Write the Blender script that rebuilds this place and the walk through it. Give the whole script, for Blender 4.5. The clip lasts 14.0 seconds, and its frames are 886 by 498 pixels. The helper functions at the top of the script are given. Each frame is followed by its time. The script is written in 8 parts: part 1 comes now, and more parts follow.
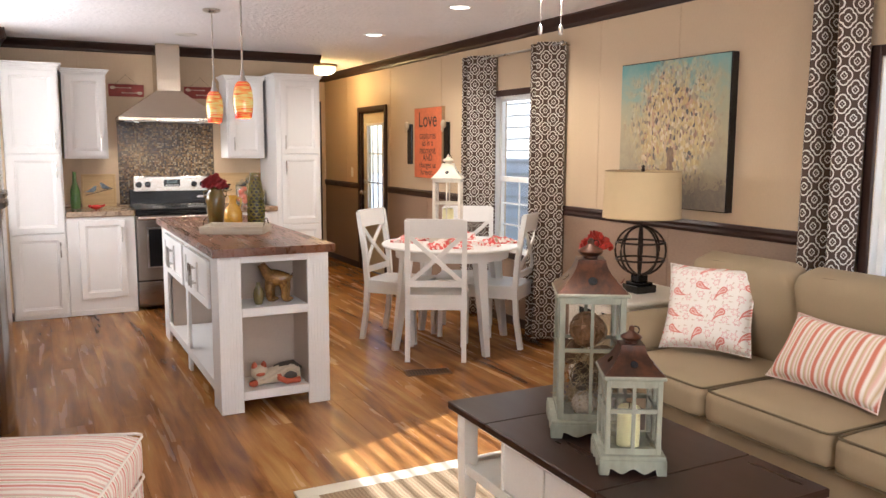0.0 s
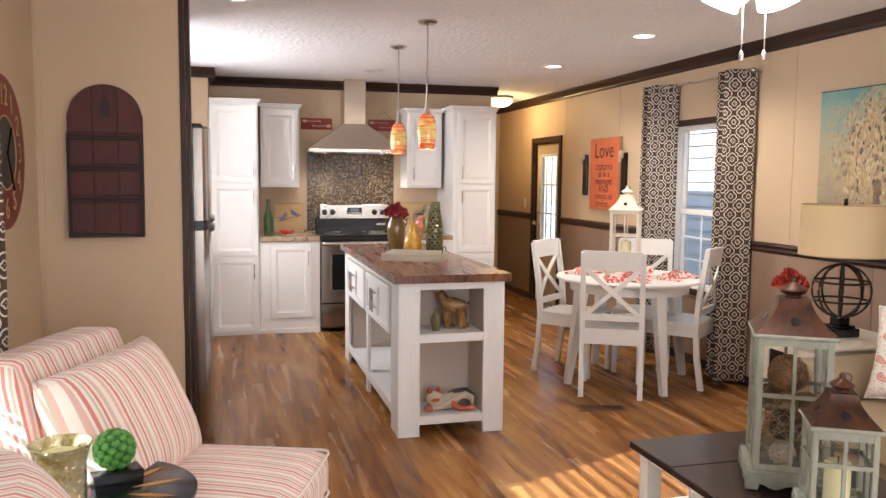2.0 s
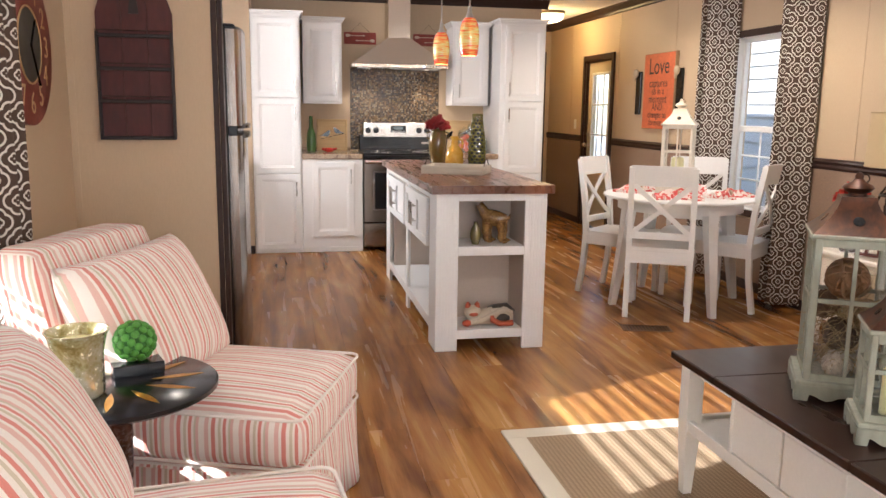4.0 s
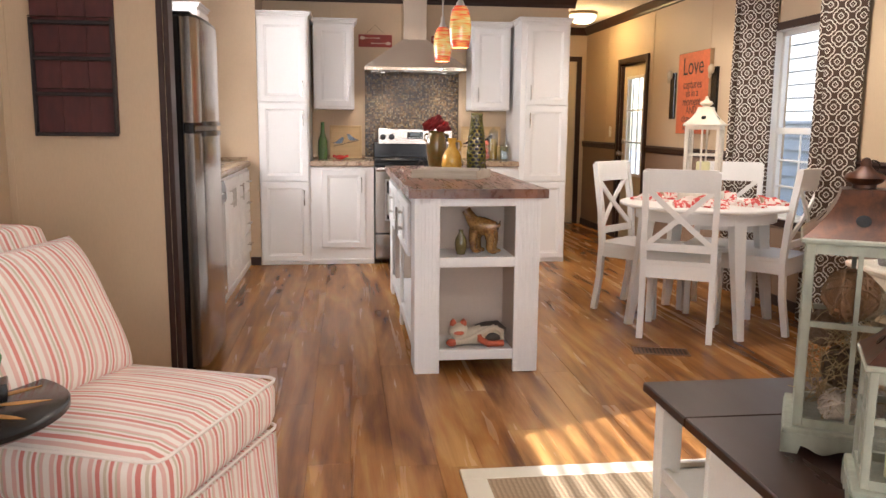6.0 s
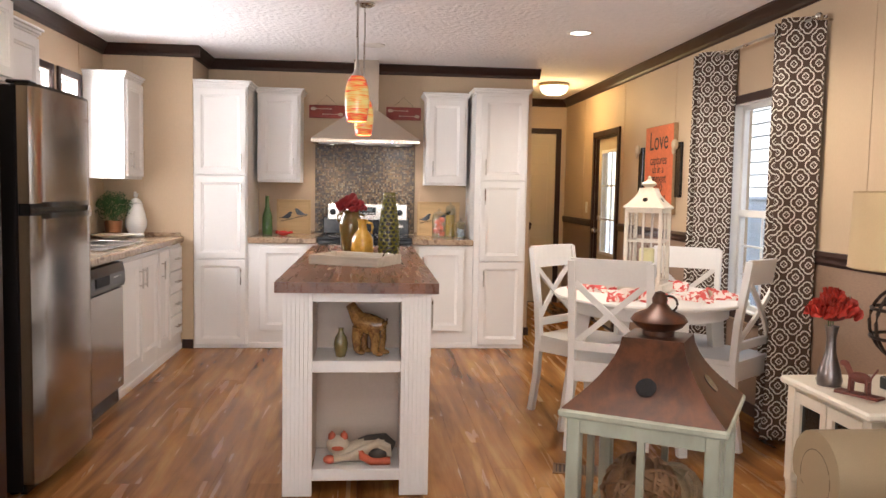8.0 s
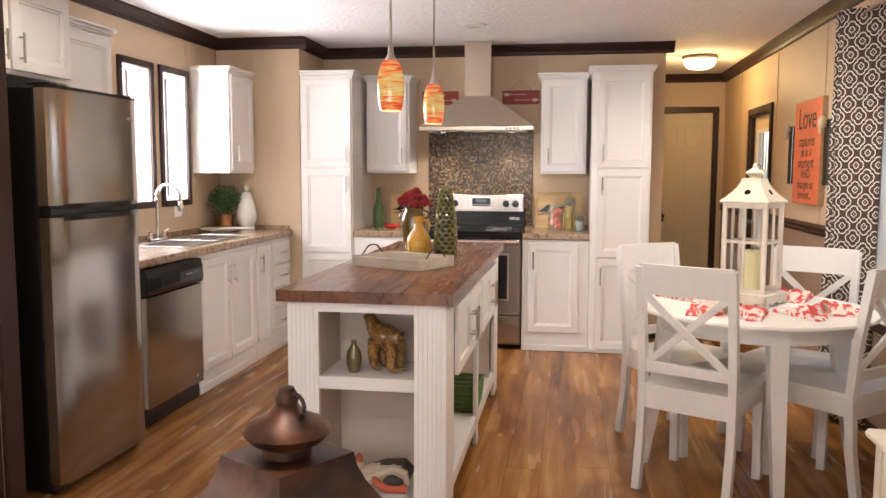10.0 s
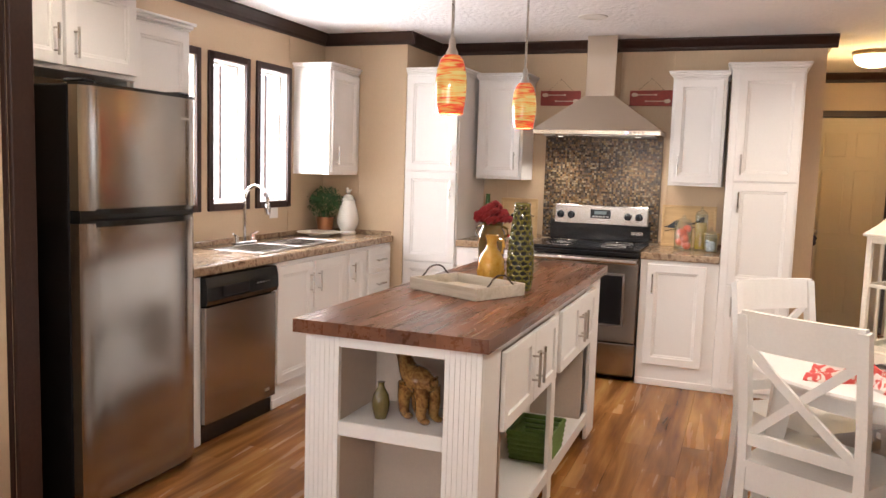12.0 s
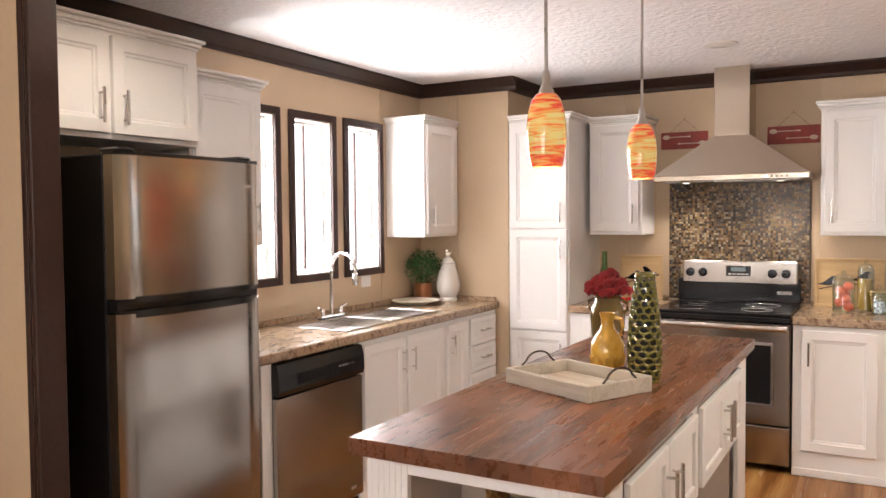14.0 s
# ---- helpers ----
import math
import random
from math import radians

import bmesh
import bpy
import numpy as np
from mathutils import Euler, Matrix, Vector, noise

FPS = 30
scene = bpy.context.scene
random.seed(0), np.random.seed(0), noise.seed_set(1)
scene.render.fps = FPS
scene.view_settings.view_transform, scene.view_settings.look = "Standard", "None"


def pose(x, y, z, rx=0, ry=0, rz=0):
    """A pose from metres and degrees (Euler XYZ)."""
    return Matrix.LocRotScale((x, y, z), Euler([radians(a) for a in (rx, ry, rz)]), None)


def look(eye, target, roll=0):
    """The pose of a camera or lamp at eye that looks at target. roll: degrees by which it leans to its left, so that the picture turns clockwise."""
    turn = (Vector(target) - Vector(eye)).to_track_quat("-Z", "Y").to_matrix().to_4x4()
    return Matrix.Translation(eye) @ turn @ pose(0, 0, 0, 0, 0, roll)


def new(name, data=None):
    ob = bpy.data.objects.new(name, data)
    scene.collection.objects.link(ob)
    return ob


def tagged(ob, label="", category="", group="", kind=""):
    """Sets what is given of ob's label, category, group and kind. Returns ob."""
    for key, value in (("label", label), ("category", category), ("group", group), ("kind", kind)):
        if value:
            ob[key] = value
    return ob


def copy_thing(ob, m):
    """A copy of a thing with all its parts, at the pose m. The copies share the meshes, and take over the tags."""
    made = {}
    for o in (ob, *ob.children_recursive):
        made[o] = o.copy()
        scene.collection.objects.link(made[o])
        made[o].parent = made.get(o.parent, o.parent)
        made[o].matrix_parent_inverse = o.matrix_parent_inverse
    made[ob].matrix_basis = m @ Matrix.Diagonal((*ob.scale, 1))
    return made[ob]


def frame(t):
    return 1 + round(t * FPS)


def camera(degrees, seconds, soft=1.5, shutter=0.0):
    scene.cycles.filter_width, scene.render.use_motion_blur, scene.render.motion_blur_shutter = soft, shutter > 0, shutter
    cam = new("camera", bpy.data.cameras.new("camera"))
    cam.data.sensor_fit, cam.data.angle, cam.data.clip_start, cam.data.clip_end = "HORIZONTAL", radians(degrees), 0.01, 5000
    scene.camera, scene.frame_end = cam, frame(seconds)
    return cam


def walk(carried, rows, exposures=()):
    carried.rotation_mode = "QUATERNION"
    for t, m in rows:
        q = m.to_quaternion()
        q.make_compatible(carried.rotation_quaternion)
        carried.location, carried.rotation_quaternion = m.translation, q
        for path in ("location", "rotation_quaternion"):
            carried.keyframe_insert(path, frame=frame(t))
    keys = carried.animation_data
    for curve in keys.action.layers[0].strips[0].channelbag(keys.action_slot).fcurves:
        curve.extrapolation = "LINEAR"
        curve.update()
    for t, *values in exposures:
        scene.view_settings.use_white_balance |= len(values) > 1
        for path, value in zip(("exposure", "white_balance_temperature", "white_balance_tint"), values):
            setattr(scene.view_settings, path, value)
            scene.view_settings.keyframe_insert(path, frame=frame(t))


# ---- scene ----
cam = camera(58.3, 14.0)

PATH = [
    (0, (0.225, 0.183, 1.456), (1.129, 1.949, 1.204), 0.2),
    (0.5, (0.211, 0.201, 1.465), (1.007, 2.026, 1.27), 0.5),
    (1, (0.194, 0.209, 1.473), (0.882, 2.08, 1.311), 0.6),
    (1.5, (0.176, 0.209, 1.469), (0.764, 2.114, 1.315), 0.6),
    (2, (0.17, 0.217, 1.453), (0.689, 2.14, 1.275), 0.5),
    (2.5, (0.166, 0.221, 1.428), (0.634, 2.152, 1.204), 0.5),
    (3, (0.173, 0.236, 1.397), (0.615, 2.165, 1.11), 0.6),
    (3.5, (0.206, 0.268, 1.36), (0.631, 2.191, 1.012), 0.8),
    (6, (0.732, 0.682, 1.224), (0.975, 2.643, 0.914), 0.5),
    (6.5, (0.908, 0.767, 1.244), (1.209, 2.729, 1.003), 0.2),
    (7, (1.068, 0.874, 1.262), (1.373, 2.843, 1.085), 0.3),
    (7.5, (1.251, 0.999, 1.295), (1.508, 2.977, 1.143), 0.4),
    (8, (1.423, 1.134, 1.306), (1.603, 3.12, 1.16), 1.1),
    (8.5, (1.614, 1.238, 1.317), (1.669, 3.231, 1.156), 1.4),
    (11, (2.34, 1.857, 1.39), (1.82, 3.777, 1.184), 0.5),
    (11.5, (2.388, 2.009, 1.401), (1.779, 3.903, 1.198), 1.5),
    (12, (2.398, 2.178, 1.432), (1.692, 4.038, 1.226), 1.8),
    (12.5, (2.391, 2.345, 1.454), (1.58, 4.164, 1.269), 1.1),
    (13, (2.364, 2.483, 1.468), (1.439, 4.252, 1.339), 0.2),
    (13.5, (2.303, 2.632, 1.486), (1.31, 4.366, 1.391), -0.3),
    (14, (2.238, 2.774, 1.486), (1.255, 4.514, 1.403), -0.5),
]
walk(cam, [(t, look(eye, target, roll)) for t, eye, target, roll in PATH], [(0, 2.08, 5750, 11), (7, 2.06, 5850, 12), (14, 2.14, 6050, 13)])

# ---- world, sun and lamps ----
world = bpy.data.worlds.new("sky")
scene.world = world
world.use_nodes = True
wn = world.node_tree.nodes
sky = wn.new("ShaderNodeTexSky")
sky.sky_type = "NISHITA"
sky.sun_disc = False
SUN_AZ, SUN_EL = 248.0, 28.0
sky.sun_elevation = radians(SUN_EL)
sky.sun_rotation = radians(SUN_AZ)
world.node_tree.links.new(sky.outputs[0], wn["Background"].inputs[0])
wn["Background"].inputs[1].default_value = 0.15


def sun_lamp(strength):
    data = bpy.data.lights.new("sun", "SUN")
    data.energy, data.angle, data.color = strength, radians(0.5), (1.0, 0.96, 0.90)
    az, el = radians(SUN_AZ), radians(SUN_EL)
    toward = Vector((math.sin(az) * math.cos(el), math.cos(az) * math.cos(el), math.sin(el)))
    ob = new("sun", data)
    ob.matrix_world = look(toward * 20, (0, 0, 0))
    return ob


def area_lamp(name, eye, target, w, h, watts, colour):
    data = bpy.data.lights.new(name, "AREA")
    data.shape, data.size, data.size_y, data.energy, data.color = "RECTANGLE", w, h, watts, colour
    ob = new(name, data)
    ob.matrix_world = look(eye, target)
    return ob


def point_lamp(name, place, watts, colour, radius=0.05):
    data = bpy.data.lights.new(name, "POINT")
    data.energy, data.color, data.shadow_soft_size = watts, colour, radius
    ob = new(name, data)
    ob.location = place
    return ob


def spot_lamp(name, place, watts, colour, angle=110):
    data = bpy.data.lights.new(name, "SPOT")
    data.energy, data.color, data.spot_size, data.spot_blend, data.shadow_soft_size = watts, colour, radians(angle), 0.6, 0.06
    ob = new(name, data)
    ob.location = place
    return ob


WARM = (1.0, 0.76, 0.5)
sun_lamp(4.4)
DOWNLIGHTS = [(2.83, 5.035), (2.825, 6.54), (0.22, 4.67)]
for px, py in DOWNLIGHTS:
    spot_lamp("downlight_lamp", (px, py, 2.375), 17 if px > 1 else 6, (1.0, 0.85, 0.66), 150)
point_lamp("hall_lamp", (3.225, 9.05, 2.20), 4.4, (1.0, 0.66, 0.26), 0.08)
for px, py in ((1.346, 4.98), (1.368, 5.93)):
    point_lamp("pendant_lamp", (px, py, 1.70), 1.2, WARM, 0.03)
area_lamp("west_window_light", (-0.79, 2.375, 1.24), (1.0, 2.375, 1.0), 1.05, 1.2, 2.0, (1.0, 0.95, 0.88))
for ya, yb in ((5.742, 6.084), (6.245, 6.585), (6.747, 7.087)):
    area_lamp("kitchen_window_light", (-0.775, (ya + yb) / 2, 1.60), (0.5, (ya + yb) / 2, 1.60), yb - ya - 0.03, 0.85, 4.9, (1.0, 0.93, 0.86))
for hx in (1.08, 1.64):
    spot_lamp("hood_lamp", (hx, 8.03, 1.665), 3.0, (1.0, 0.9, 0.75), 120)


# ---- materials ----
def nodes_of(name):
    m = bpy.data.materials.new(name)
    m.use_nodes = True
    nt = m.node_tree
    return m, nt, nt.nodes["Principled BSDF"]


def add(nt, kind, **props):
    n = nt.nodes.new(kind)
    for key, value in props.items():
        if key == "operation":
            n.operation = value
        elif key == "data_type":
            n.data_type = value
        elif key == "blend_type":
            n.blend_type = value
        elif key == "noise_dimensions":
            n.noise_dimensions = value
    return n


def put(nt, socket, value):
    if isinstance(value, (int, float)):
        socket.default_value = value
    elif isinstance(value, tuple):
        socket.default_value = value if len(value) == len(socket.default_value) else (*value, 1.0)
    else:
        nt.links.new(value, socket)


def maths(nt, op, a, b=0.0, c=0.0):
    n = add(nt, "ShaderNodeMath", operation=op)
    for i, value in enumerate((a, b, c)):
        put(nt, n.inputs[i], value)
    return n.outputs[0]


def mix(nt, fac, a, b, how="MIX"):
    n = add(nt, "ShaderNodeMix", data_type="RGBA", blend_type=how)
    put(nt, n.inputs[0], fac)
    put(nt, n.inputs[6], a)
    put(nt, n.inputs[7], b)
    return n.outputs[2]


def coords(nt, kind="Object", scale=(1, 1, 1), turn=(0, 0, 0)):
    tc = add(nt, "ShaderNodeTexCoord")
    mp = add(nt, "ShaderNodeMapping")
    nt.links.new(tc.outputs[kind], mp.inputs[0])
    mp.inputs["Scale"].default_value = scale
    mp.inputs["Rotation"].default_value = [radians(a) for a in turn]
    return mp.outputs[0]


def noise_tex(nt, vec, scale, detail=4.0, rough=0.55, distort=0.0):
    n = add(nt, "ShaderNodeTexNoise")
    nt.links.new(vec, n.inputs["Vector"])
    n.inputs["Scale"].default_value = scale
    n.inputs["Detail"].default_value = detail
    n.inputs["Roughness"].default_value = rough
    n.inputs["Distortion"].default_value = distort
    return n.outputs["Fac"]


def ramp(nt, fac, stops):
    n = add(nt, "ShaderNodeValToRGB")
    nt.links.new(fac, n.inputs[0])
    els = n.color_ramp.elements
    while len(els) < len(stops):
        els.new(0.5)
    for e, (at, colour) in zip(els, stops):
        e.position, e.color = at, (*colour, 1.0) if len(colour) == 3 else colour
    return n.outputs[0]


def bump(nt, bsdf, height, strength, dist=0.002):
    b = add(nt, "ShaderNodeBump")
    b.inputs["Strength"].default_value = strength
    b.inputs["Distance"].default_value = dist
    nt.links.new(height, b.inputs["Height"])
    nt.links.new(b.outputs[0], bsdf.inputs["Normal"])


def plain(name, colour, rough=0.5, metal=0.0, vary=0.12, fine=90.0, coarse=3.0, relief=0.15, stretch=(1, 1, 1), dist=0.001, coat=0.0, spec=0.5):
    """A surface of one colour, with grain and blotches at two scales and a fine relief."""
    m, nt, b = nodes_of(name)
    v = coords(nt, scale=stretch)
    small = noise_tex(nt, v, fine, 3)
    large = noise_tex(nt, v, coarse, 3)
    both = maths(nt, "MULTIPLY_ADD", small, 0.5, maths(nt, "MULTIPLY", large, 0.5))
    lo = tuple(c * (1 - vary) for c in colour)
    hi = tuple(min(1.0, c * (1 + vary)) for c in colour)
    put(nt, b.inputs["Base Color"], ramp(nt, both, [(0.3, lo), (0.7, hi)]))
    put(nt, b.inputs["Roughness"], maths(nt, "MULTIPLY_ADD", large, 0.16, rough - 0.08))
    b.inputs["Metallic"].default_value = metal
    b.inputs["Coat Weight"].default_value = coat
    b.inputs["Specular IOR Level"].default_value = spec
    if relief:
        bump(nt, b, small, relief, dist)
    return m


def wood(name, dark, light, rough=0.35, along="y", scale=1.0, vary=0.35, per_piece=True, coat=0.0):
    """Long-grained wood; each piece takes its own shade and grain."""
    m, nt, b = nodes_of(name)
    stretch = {"x": (1.2, 14, 14), "y": (14, 1.2, 14), "z": (14, 14, 1.2)}[along]
    v = coords(nt, scale=tuple(s * scale for s in stretch))
    info = add(nt, "ShaderNodeObjectInfo")
    if per_piece:
        shift = add(nt, "ShaderNodeVectorMath", operation="ADD")
        nt.links.new(v, shift.inputs[0])
        comb = add(nt, "ShaderNodeCombineXYZ")
        for i, k in enumerate((37.0, 91.0, 13.0)):
            nt.links.new(maths(nt, "MULTIPLY", info.outputs["Random"], k), comb.inputs[i])
        nt.links.new(comb.outputs[0], shift.inputs[1])
        v = shift.outputs[0]
    big = noise_tex(nt, v, 0.55, 5, 0.62, 0.9)
    grain = noise_tex(nt, v, 3.5, 6, 0.7, 0.4)
    f = maths(nt, "MULTIPLY_ADD", big, 0.75, maths(nt, "MULTIPLY", grain, 0.3))
    if per_piece:
        f = maths(nt, "ADD", f, maths(nt, "MULTIPLY_ADD", info.outputs["Random"], vary, -vary / 2))
    mid = tuple((a + c) / 2 for a, c in zip(dark, light))
    put(nt, b.inputs["Base Color"], ramp(nt, f, [(0.30, dark), (0.52, mid), (0.74, light)]))
    put(nt, b.inputs["Roughness"], maths(nt, "MULTIPLY_ADD", grain, 0.18, rough - 0.09))
    b.inputs["Coat Weight"].default_value = coat
    b.inputs["Coat Roughness"].default_value = 0.2
    bump(nt, b, grain, 0.12, 0.001)
    return m


def brushed(name, colour, rough=0.3, along="z", metal=1.0):
    m, nt, b = nodes_of(name)
    v = coords(nt)
    w = noise_tex(nt, v, 1.4, 2)
    put(nt, b.inputs["Base Color"], ramp(nt, w, [(0.3, tuple(c * 0.95 for c in colour)), (0.7, colour)]))
    put(nt, b.inputs["Roughness"], maths(nt, "MULTIPLY_ADD", w, 0.06, rough - 0.03))
    b.inputs["Metallic"].default_value = metal
    bump(nt, b, w, 0.05, 0.006)
    return m


def emissive(name, colour, strength, base=(0.9, 0.9, 0.9)):
    m, nt, b = nodes_of(name)
    b.inputs["Base Color"].default_value = (*base, 1)
    b.inputs["Emission Color"].default_value = (*colour, 1)
    b.inputs["Emission Strength"].default_value = strength
    b.inputs["Roughness"].default_value = 0.3
    return m


def glass(name, colour=(1, 1, 1), rough=0.02, gloss_front=0.013, gloss_edge=0.35):
    """Thin clear glass: mostly see-through with a gloss."""
    m, nt, b = nodes_of(name)
    nt.nodes.remove(b)
    t = add(nt, "ShaderNodeBsdfTransparent")
    t.inputs[0].default_value = (*colour, 1)
    g = add(nt, "ShaderNodeBsdfGlossy")
    g.inputs["Roughness"].default_value = rough
    lw = add(nt, "ShaderNodeLayerWeight")
    gloss = maths(nt, "MULTIPLY_ADD", maths(nt, "POWER", lw.outputs["Facing"], 4.0), gloss_edge, gloss_front)
    mx = add(nt, "ShaderNodeMixShader")
    nt.links.new(gloss, mx.inputs[0])
    nt.links.new(t.outputs[0], mx.inputs[1])
    nt.links.new(g.outputs[0], mx.inputs[2])
    nt.links.new(mx.outputs[0], nt.nodes["Material Output"].inputs[0])
    return m


def stripes(name, bands, period, rough=0.9, soft_edge=False):
    """Woven striped cloth; the stripes run along v and repeat every period metres of u."""
    m, nt, b = nodes_of(name)
    tc = add(nt, "ShaderNodeTexCoord")
    sep = add(nt, "ShaderNodeSeparateXYZ")
    nt.links.new(tc.outputs["UV"], sep.inputs[0])
    wob = noise_tex(nt, coords(nt), 6.0, 2)
    u = maths(nt, "MULTIPLY_ADD", wob, 0.004, sep.outputs[0])
    f = maths(nt, "FRACT", maths(nt, "DIVIDE", u, period))
    r = add(nt, "ShaderNodeValToRGB")
    r.color_ramp.interpolation = "LINEAR" if soft_edge else "CONSTANT"
    nt.links.new(f, r.inputs[0])
    els = r.color_ramp.elements
    while len(els) < len(bands):
        els.new(0.5)
    for e, (at, colour) in zip(els, bands):
        e.position, e.color = at, (*colour, 1.0)
    weave = noise_tex(nt, coords(nt, scale=(1, 1, 1)), 420.0, 2)
    soil = noise_tex(nt, coords(nt), 5.0, 3)
    put(nt, b.inputs["Base Color"], mix(nt, 1.0, r.outputs[0], ramp(nt, maths(nt, "MULTIPLY_ADD", weave, 0.5, maths(nt, "MULTIPLY", soil, 0.5)), [(0.3, (0.85, 0.85, 0.85)), (0.7, (1, 1, 1))]), "MULTIPLY"))
    b.inputs["Roughness"].default_value = rough
    b.inputs["Sheen Weight"].default_value = 0.2
    bump(nt, b, weave, 0.25, 0.001)
    return m


def trellis(name, ground, line):
    """Curtain cloth with a linked quatrefoil lattice; u and v in metres."""
    m, nt, b = nodes_of(name)
    tc = add(nt, "ShaderNodeTexCoord")
    sep = add(nt, "ShaderNodeSeparateXYZ")
    nt.links.new(tc.outputs["UV"], sep.inputs[0])

    def cell(shift):
        out = []
        for i, size in ((0, 0.116), (1, 0.128)):
            f = maths(nt, "FRACT", maths(nt, "ADD", maths(nt, "DIVIDE", sep.outputs[i], size), shift))
            out.append(maths(nt, "ABSOLUTE", maths(nt, "SUBTRACT", f, 0.5)))
        return out

    def foil(x, y, a, r):
        d = []
        for ax, ay in ((a, 0.0), (0.0, a)):
            dx, dy = maths(nt, "SUBTRACT", x, ax), maths(nt, "SUBTRACT", y, ay)
            d.append(maths(nt, "SQRT", maths(nt, "ADD", maths(nt, "MULTIPLY", dx, dx), maths(nt, "MULTIPLY", dy, dy))))
        return maths(nt, "SUBTRACT", maths(nt, "MINIMUM", d[0], d[1]), r)

    white, rims = None, []
    for shift in (0.0, 0.5):
        x, y = cell(shift)
        small = maths(nt, "LESS_THAN", maths(nt, "ABSOLUTE", foil(x, y, 0.062, 0.068)), 0.021)
        white = small if white is None else maths(nt, "MAXIMUM", white, small)
        rims.append(foil(x, y, 0.15, 0.185))
    for rim in rims:
        white = maths(nt, "MAXIMUM", white, maths(nt, "LESS_THAN", maths(nt, "ABSOLUTE", rim), 0.027))
    weave = noise_tex(nt, coords(nt), 500.0, 2)
    shade = ramp(nt, weave, [(0.3, (0.8, 0.8, 0.8)), (0.7, (1, 1, 1))])
    put(nt, b.inputs["Base Color"], mix(nt, 1.0, mix(nt, white, ground, line), shade, "MULTIPLY"))
    b.inputs["Roughness"].default_value = 0.85
    bump(nt, b, weave, 0.2, 0.001)
    return m


def marbled(name, colours, scale, rough=0.25, relief=0.1):
    m, nt, b = nodes_of(name)
    v = coords(nt)
    n1 = noise_tex(nt, v, scale, 6, 0.65, 1.2)
    n2 = noise_tex(nt, v, scale * 4, 4, 0.6, 0.5)
    f = maths(nt, "MULTIPLY_ADD", n1, 0.7, maths(nt, "MULTIPLY", n2, 0.3))
    n = len(colours)
    put(nt, b.inputs["Base Color"], ramp(nt, f, [(0.28 + 0.44 * i / (n - 1), c) for i, c in enumerate(colours)]))
    put(nt, b.inputs["Roughness"], maths(nt, "MULTIPLY_ADD", n2, 0.15, rough - 0.07))
    bump(nt, b, n2, relief, 0.001)
    return m


def islands(name, colours, rough=0.2):
    m, nt, b = nodes_of(name)
    g = add(nt, "ShaderNodeNewGeometry")
    n = len(colours)
    r = add(nt, "ShaderNodeValToRGB")
    r.color_ramp.interpolation = "CONSTANT"
    nt.links.new(g.outputs["Random Per Island"], r.inputs[0])
    els = r.color_ramp.elements
    while len(els) < n:
        els.new(0.5)
    for i, (e, c) in enumerate(zip(els, colours)):
        e.position, e.color = i / n, (*c, 1)
    fine = noise_tex(nt, coords(nt), 160.0, 3)
    put(nt, b.inputs["Base Color"], mix(nt, 1.0, r.outputs[0], ramp(nt, fine, [(0.3, (0.75, 0.75, 0.75)), (0.7, (1, 1, 1))]), "MULTIPLY"))
    put(nt, b.inputs["Roughness"], maths(nt, "MULTIPLY_ADD", g.outputs["Random Per Island"], 0.3, rough))
    return m


def plank_wood():
    """Laminate with long soft streaks; each plank is shifted and shaded for itself."""
    m, nt, b = nodes_of("laminate_floor_plank")
    info = add(nt, "ShaderNodeObjectInfo")
    comb = add(nt, "ShaderNodeCombineXYZ")
    for i, k in enumerate((17.0, 53.0, 9.0)):
        nt.links.new(maths(nt, "MULTIPLY", info.outputs["Random"], k), comb.inputs[i])
    def shifted(scale):
        sh = add(nt, "ShaderNodeVectorMath", operation="ADD")
        nt.links.new(coords(nt, scale=scale), sh.inputs[0])
        nt.links.new(comb.outputs[0], sh.inputs[1])
        return sh.outputs[0]
    geo = add(nt, "ShaderNodeNewGeometry")
    whole = add(nt, "ShaderNodeMapping")
    nt.links.new(geo.outputs["Position"], whole.inputs[0])
    whole.inputs["Scale"].default_value = (7.5, 0.9, 1.0)
    big = noise_tex(nt, whole.outputs[0], 1.0, 4, 0.5, 0.9)
    mid = noise_tex(nt, shifted((11, 0.75, 1)), 1.0, 4, 0.55, 0.7)
    fine = noise_tex(nt, shifted((160, 6, 1)), 1.0, 2, 0.5)
    f = maths(nt, "ADD", maths(nt, "MULTIPLY", big, 0.58), maths(nt, "MULTIPLY_ADD", mid, 0.35, maths(nt, "MULTIPLY", fine, 0.07)))
    f = maths(nt, "ADD", f, maths(nt, "MULTIPLY_ADD", info.outputs["Random"], 0.03, -0.015))
    put(nt, b.inputs["Base Color"], ramp(nt, f, [(0.34, (0.108, 0.038, 0.010)), (0.44, (0.225, 0.090, 0.023)), (0.54, (0.355, 0.162, 0.044)), (0.65, (0.50, 0.272, 0.086))]))
    put(nt, b.inputs["Roughness"], maths(nt, "MULTIPLY_ADD", mid, 0.04, 0.25))
    b.inputs["Specular IOR Level"].default_value = 0.21
    bump(nt, b, fine, 0.015, 0.001)
    return m


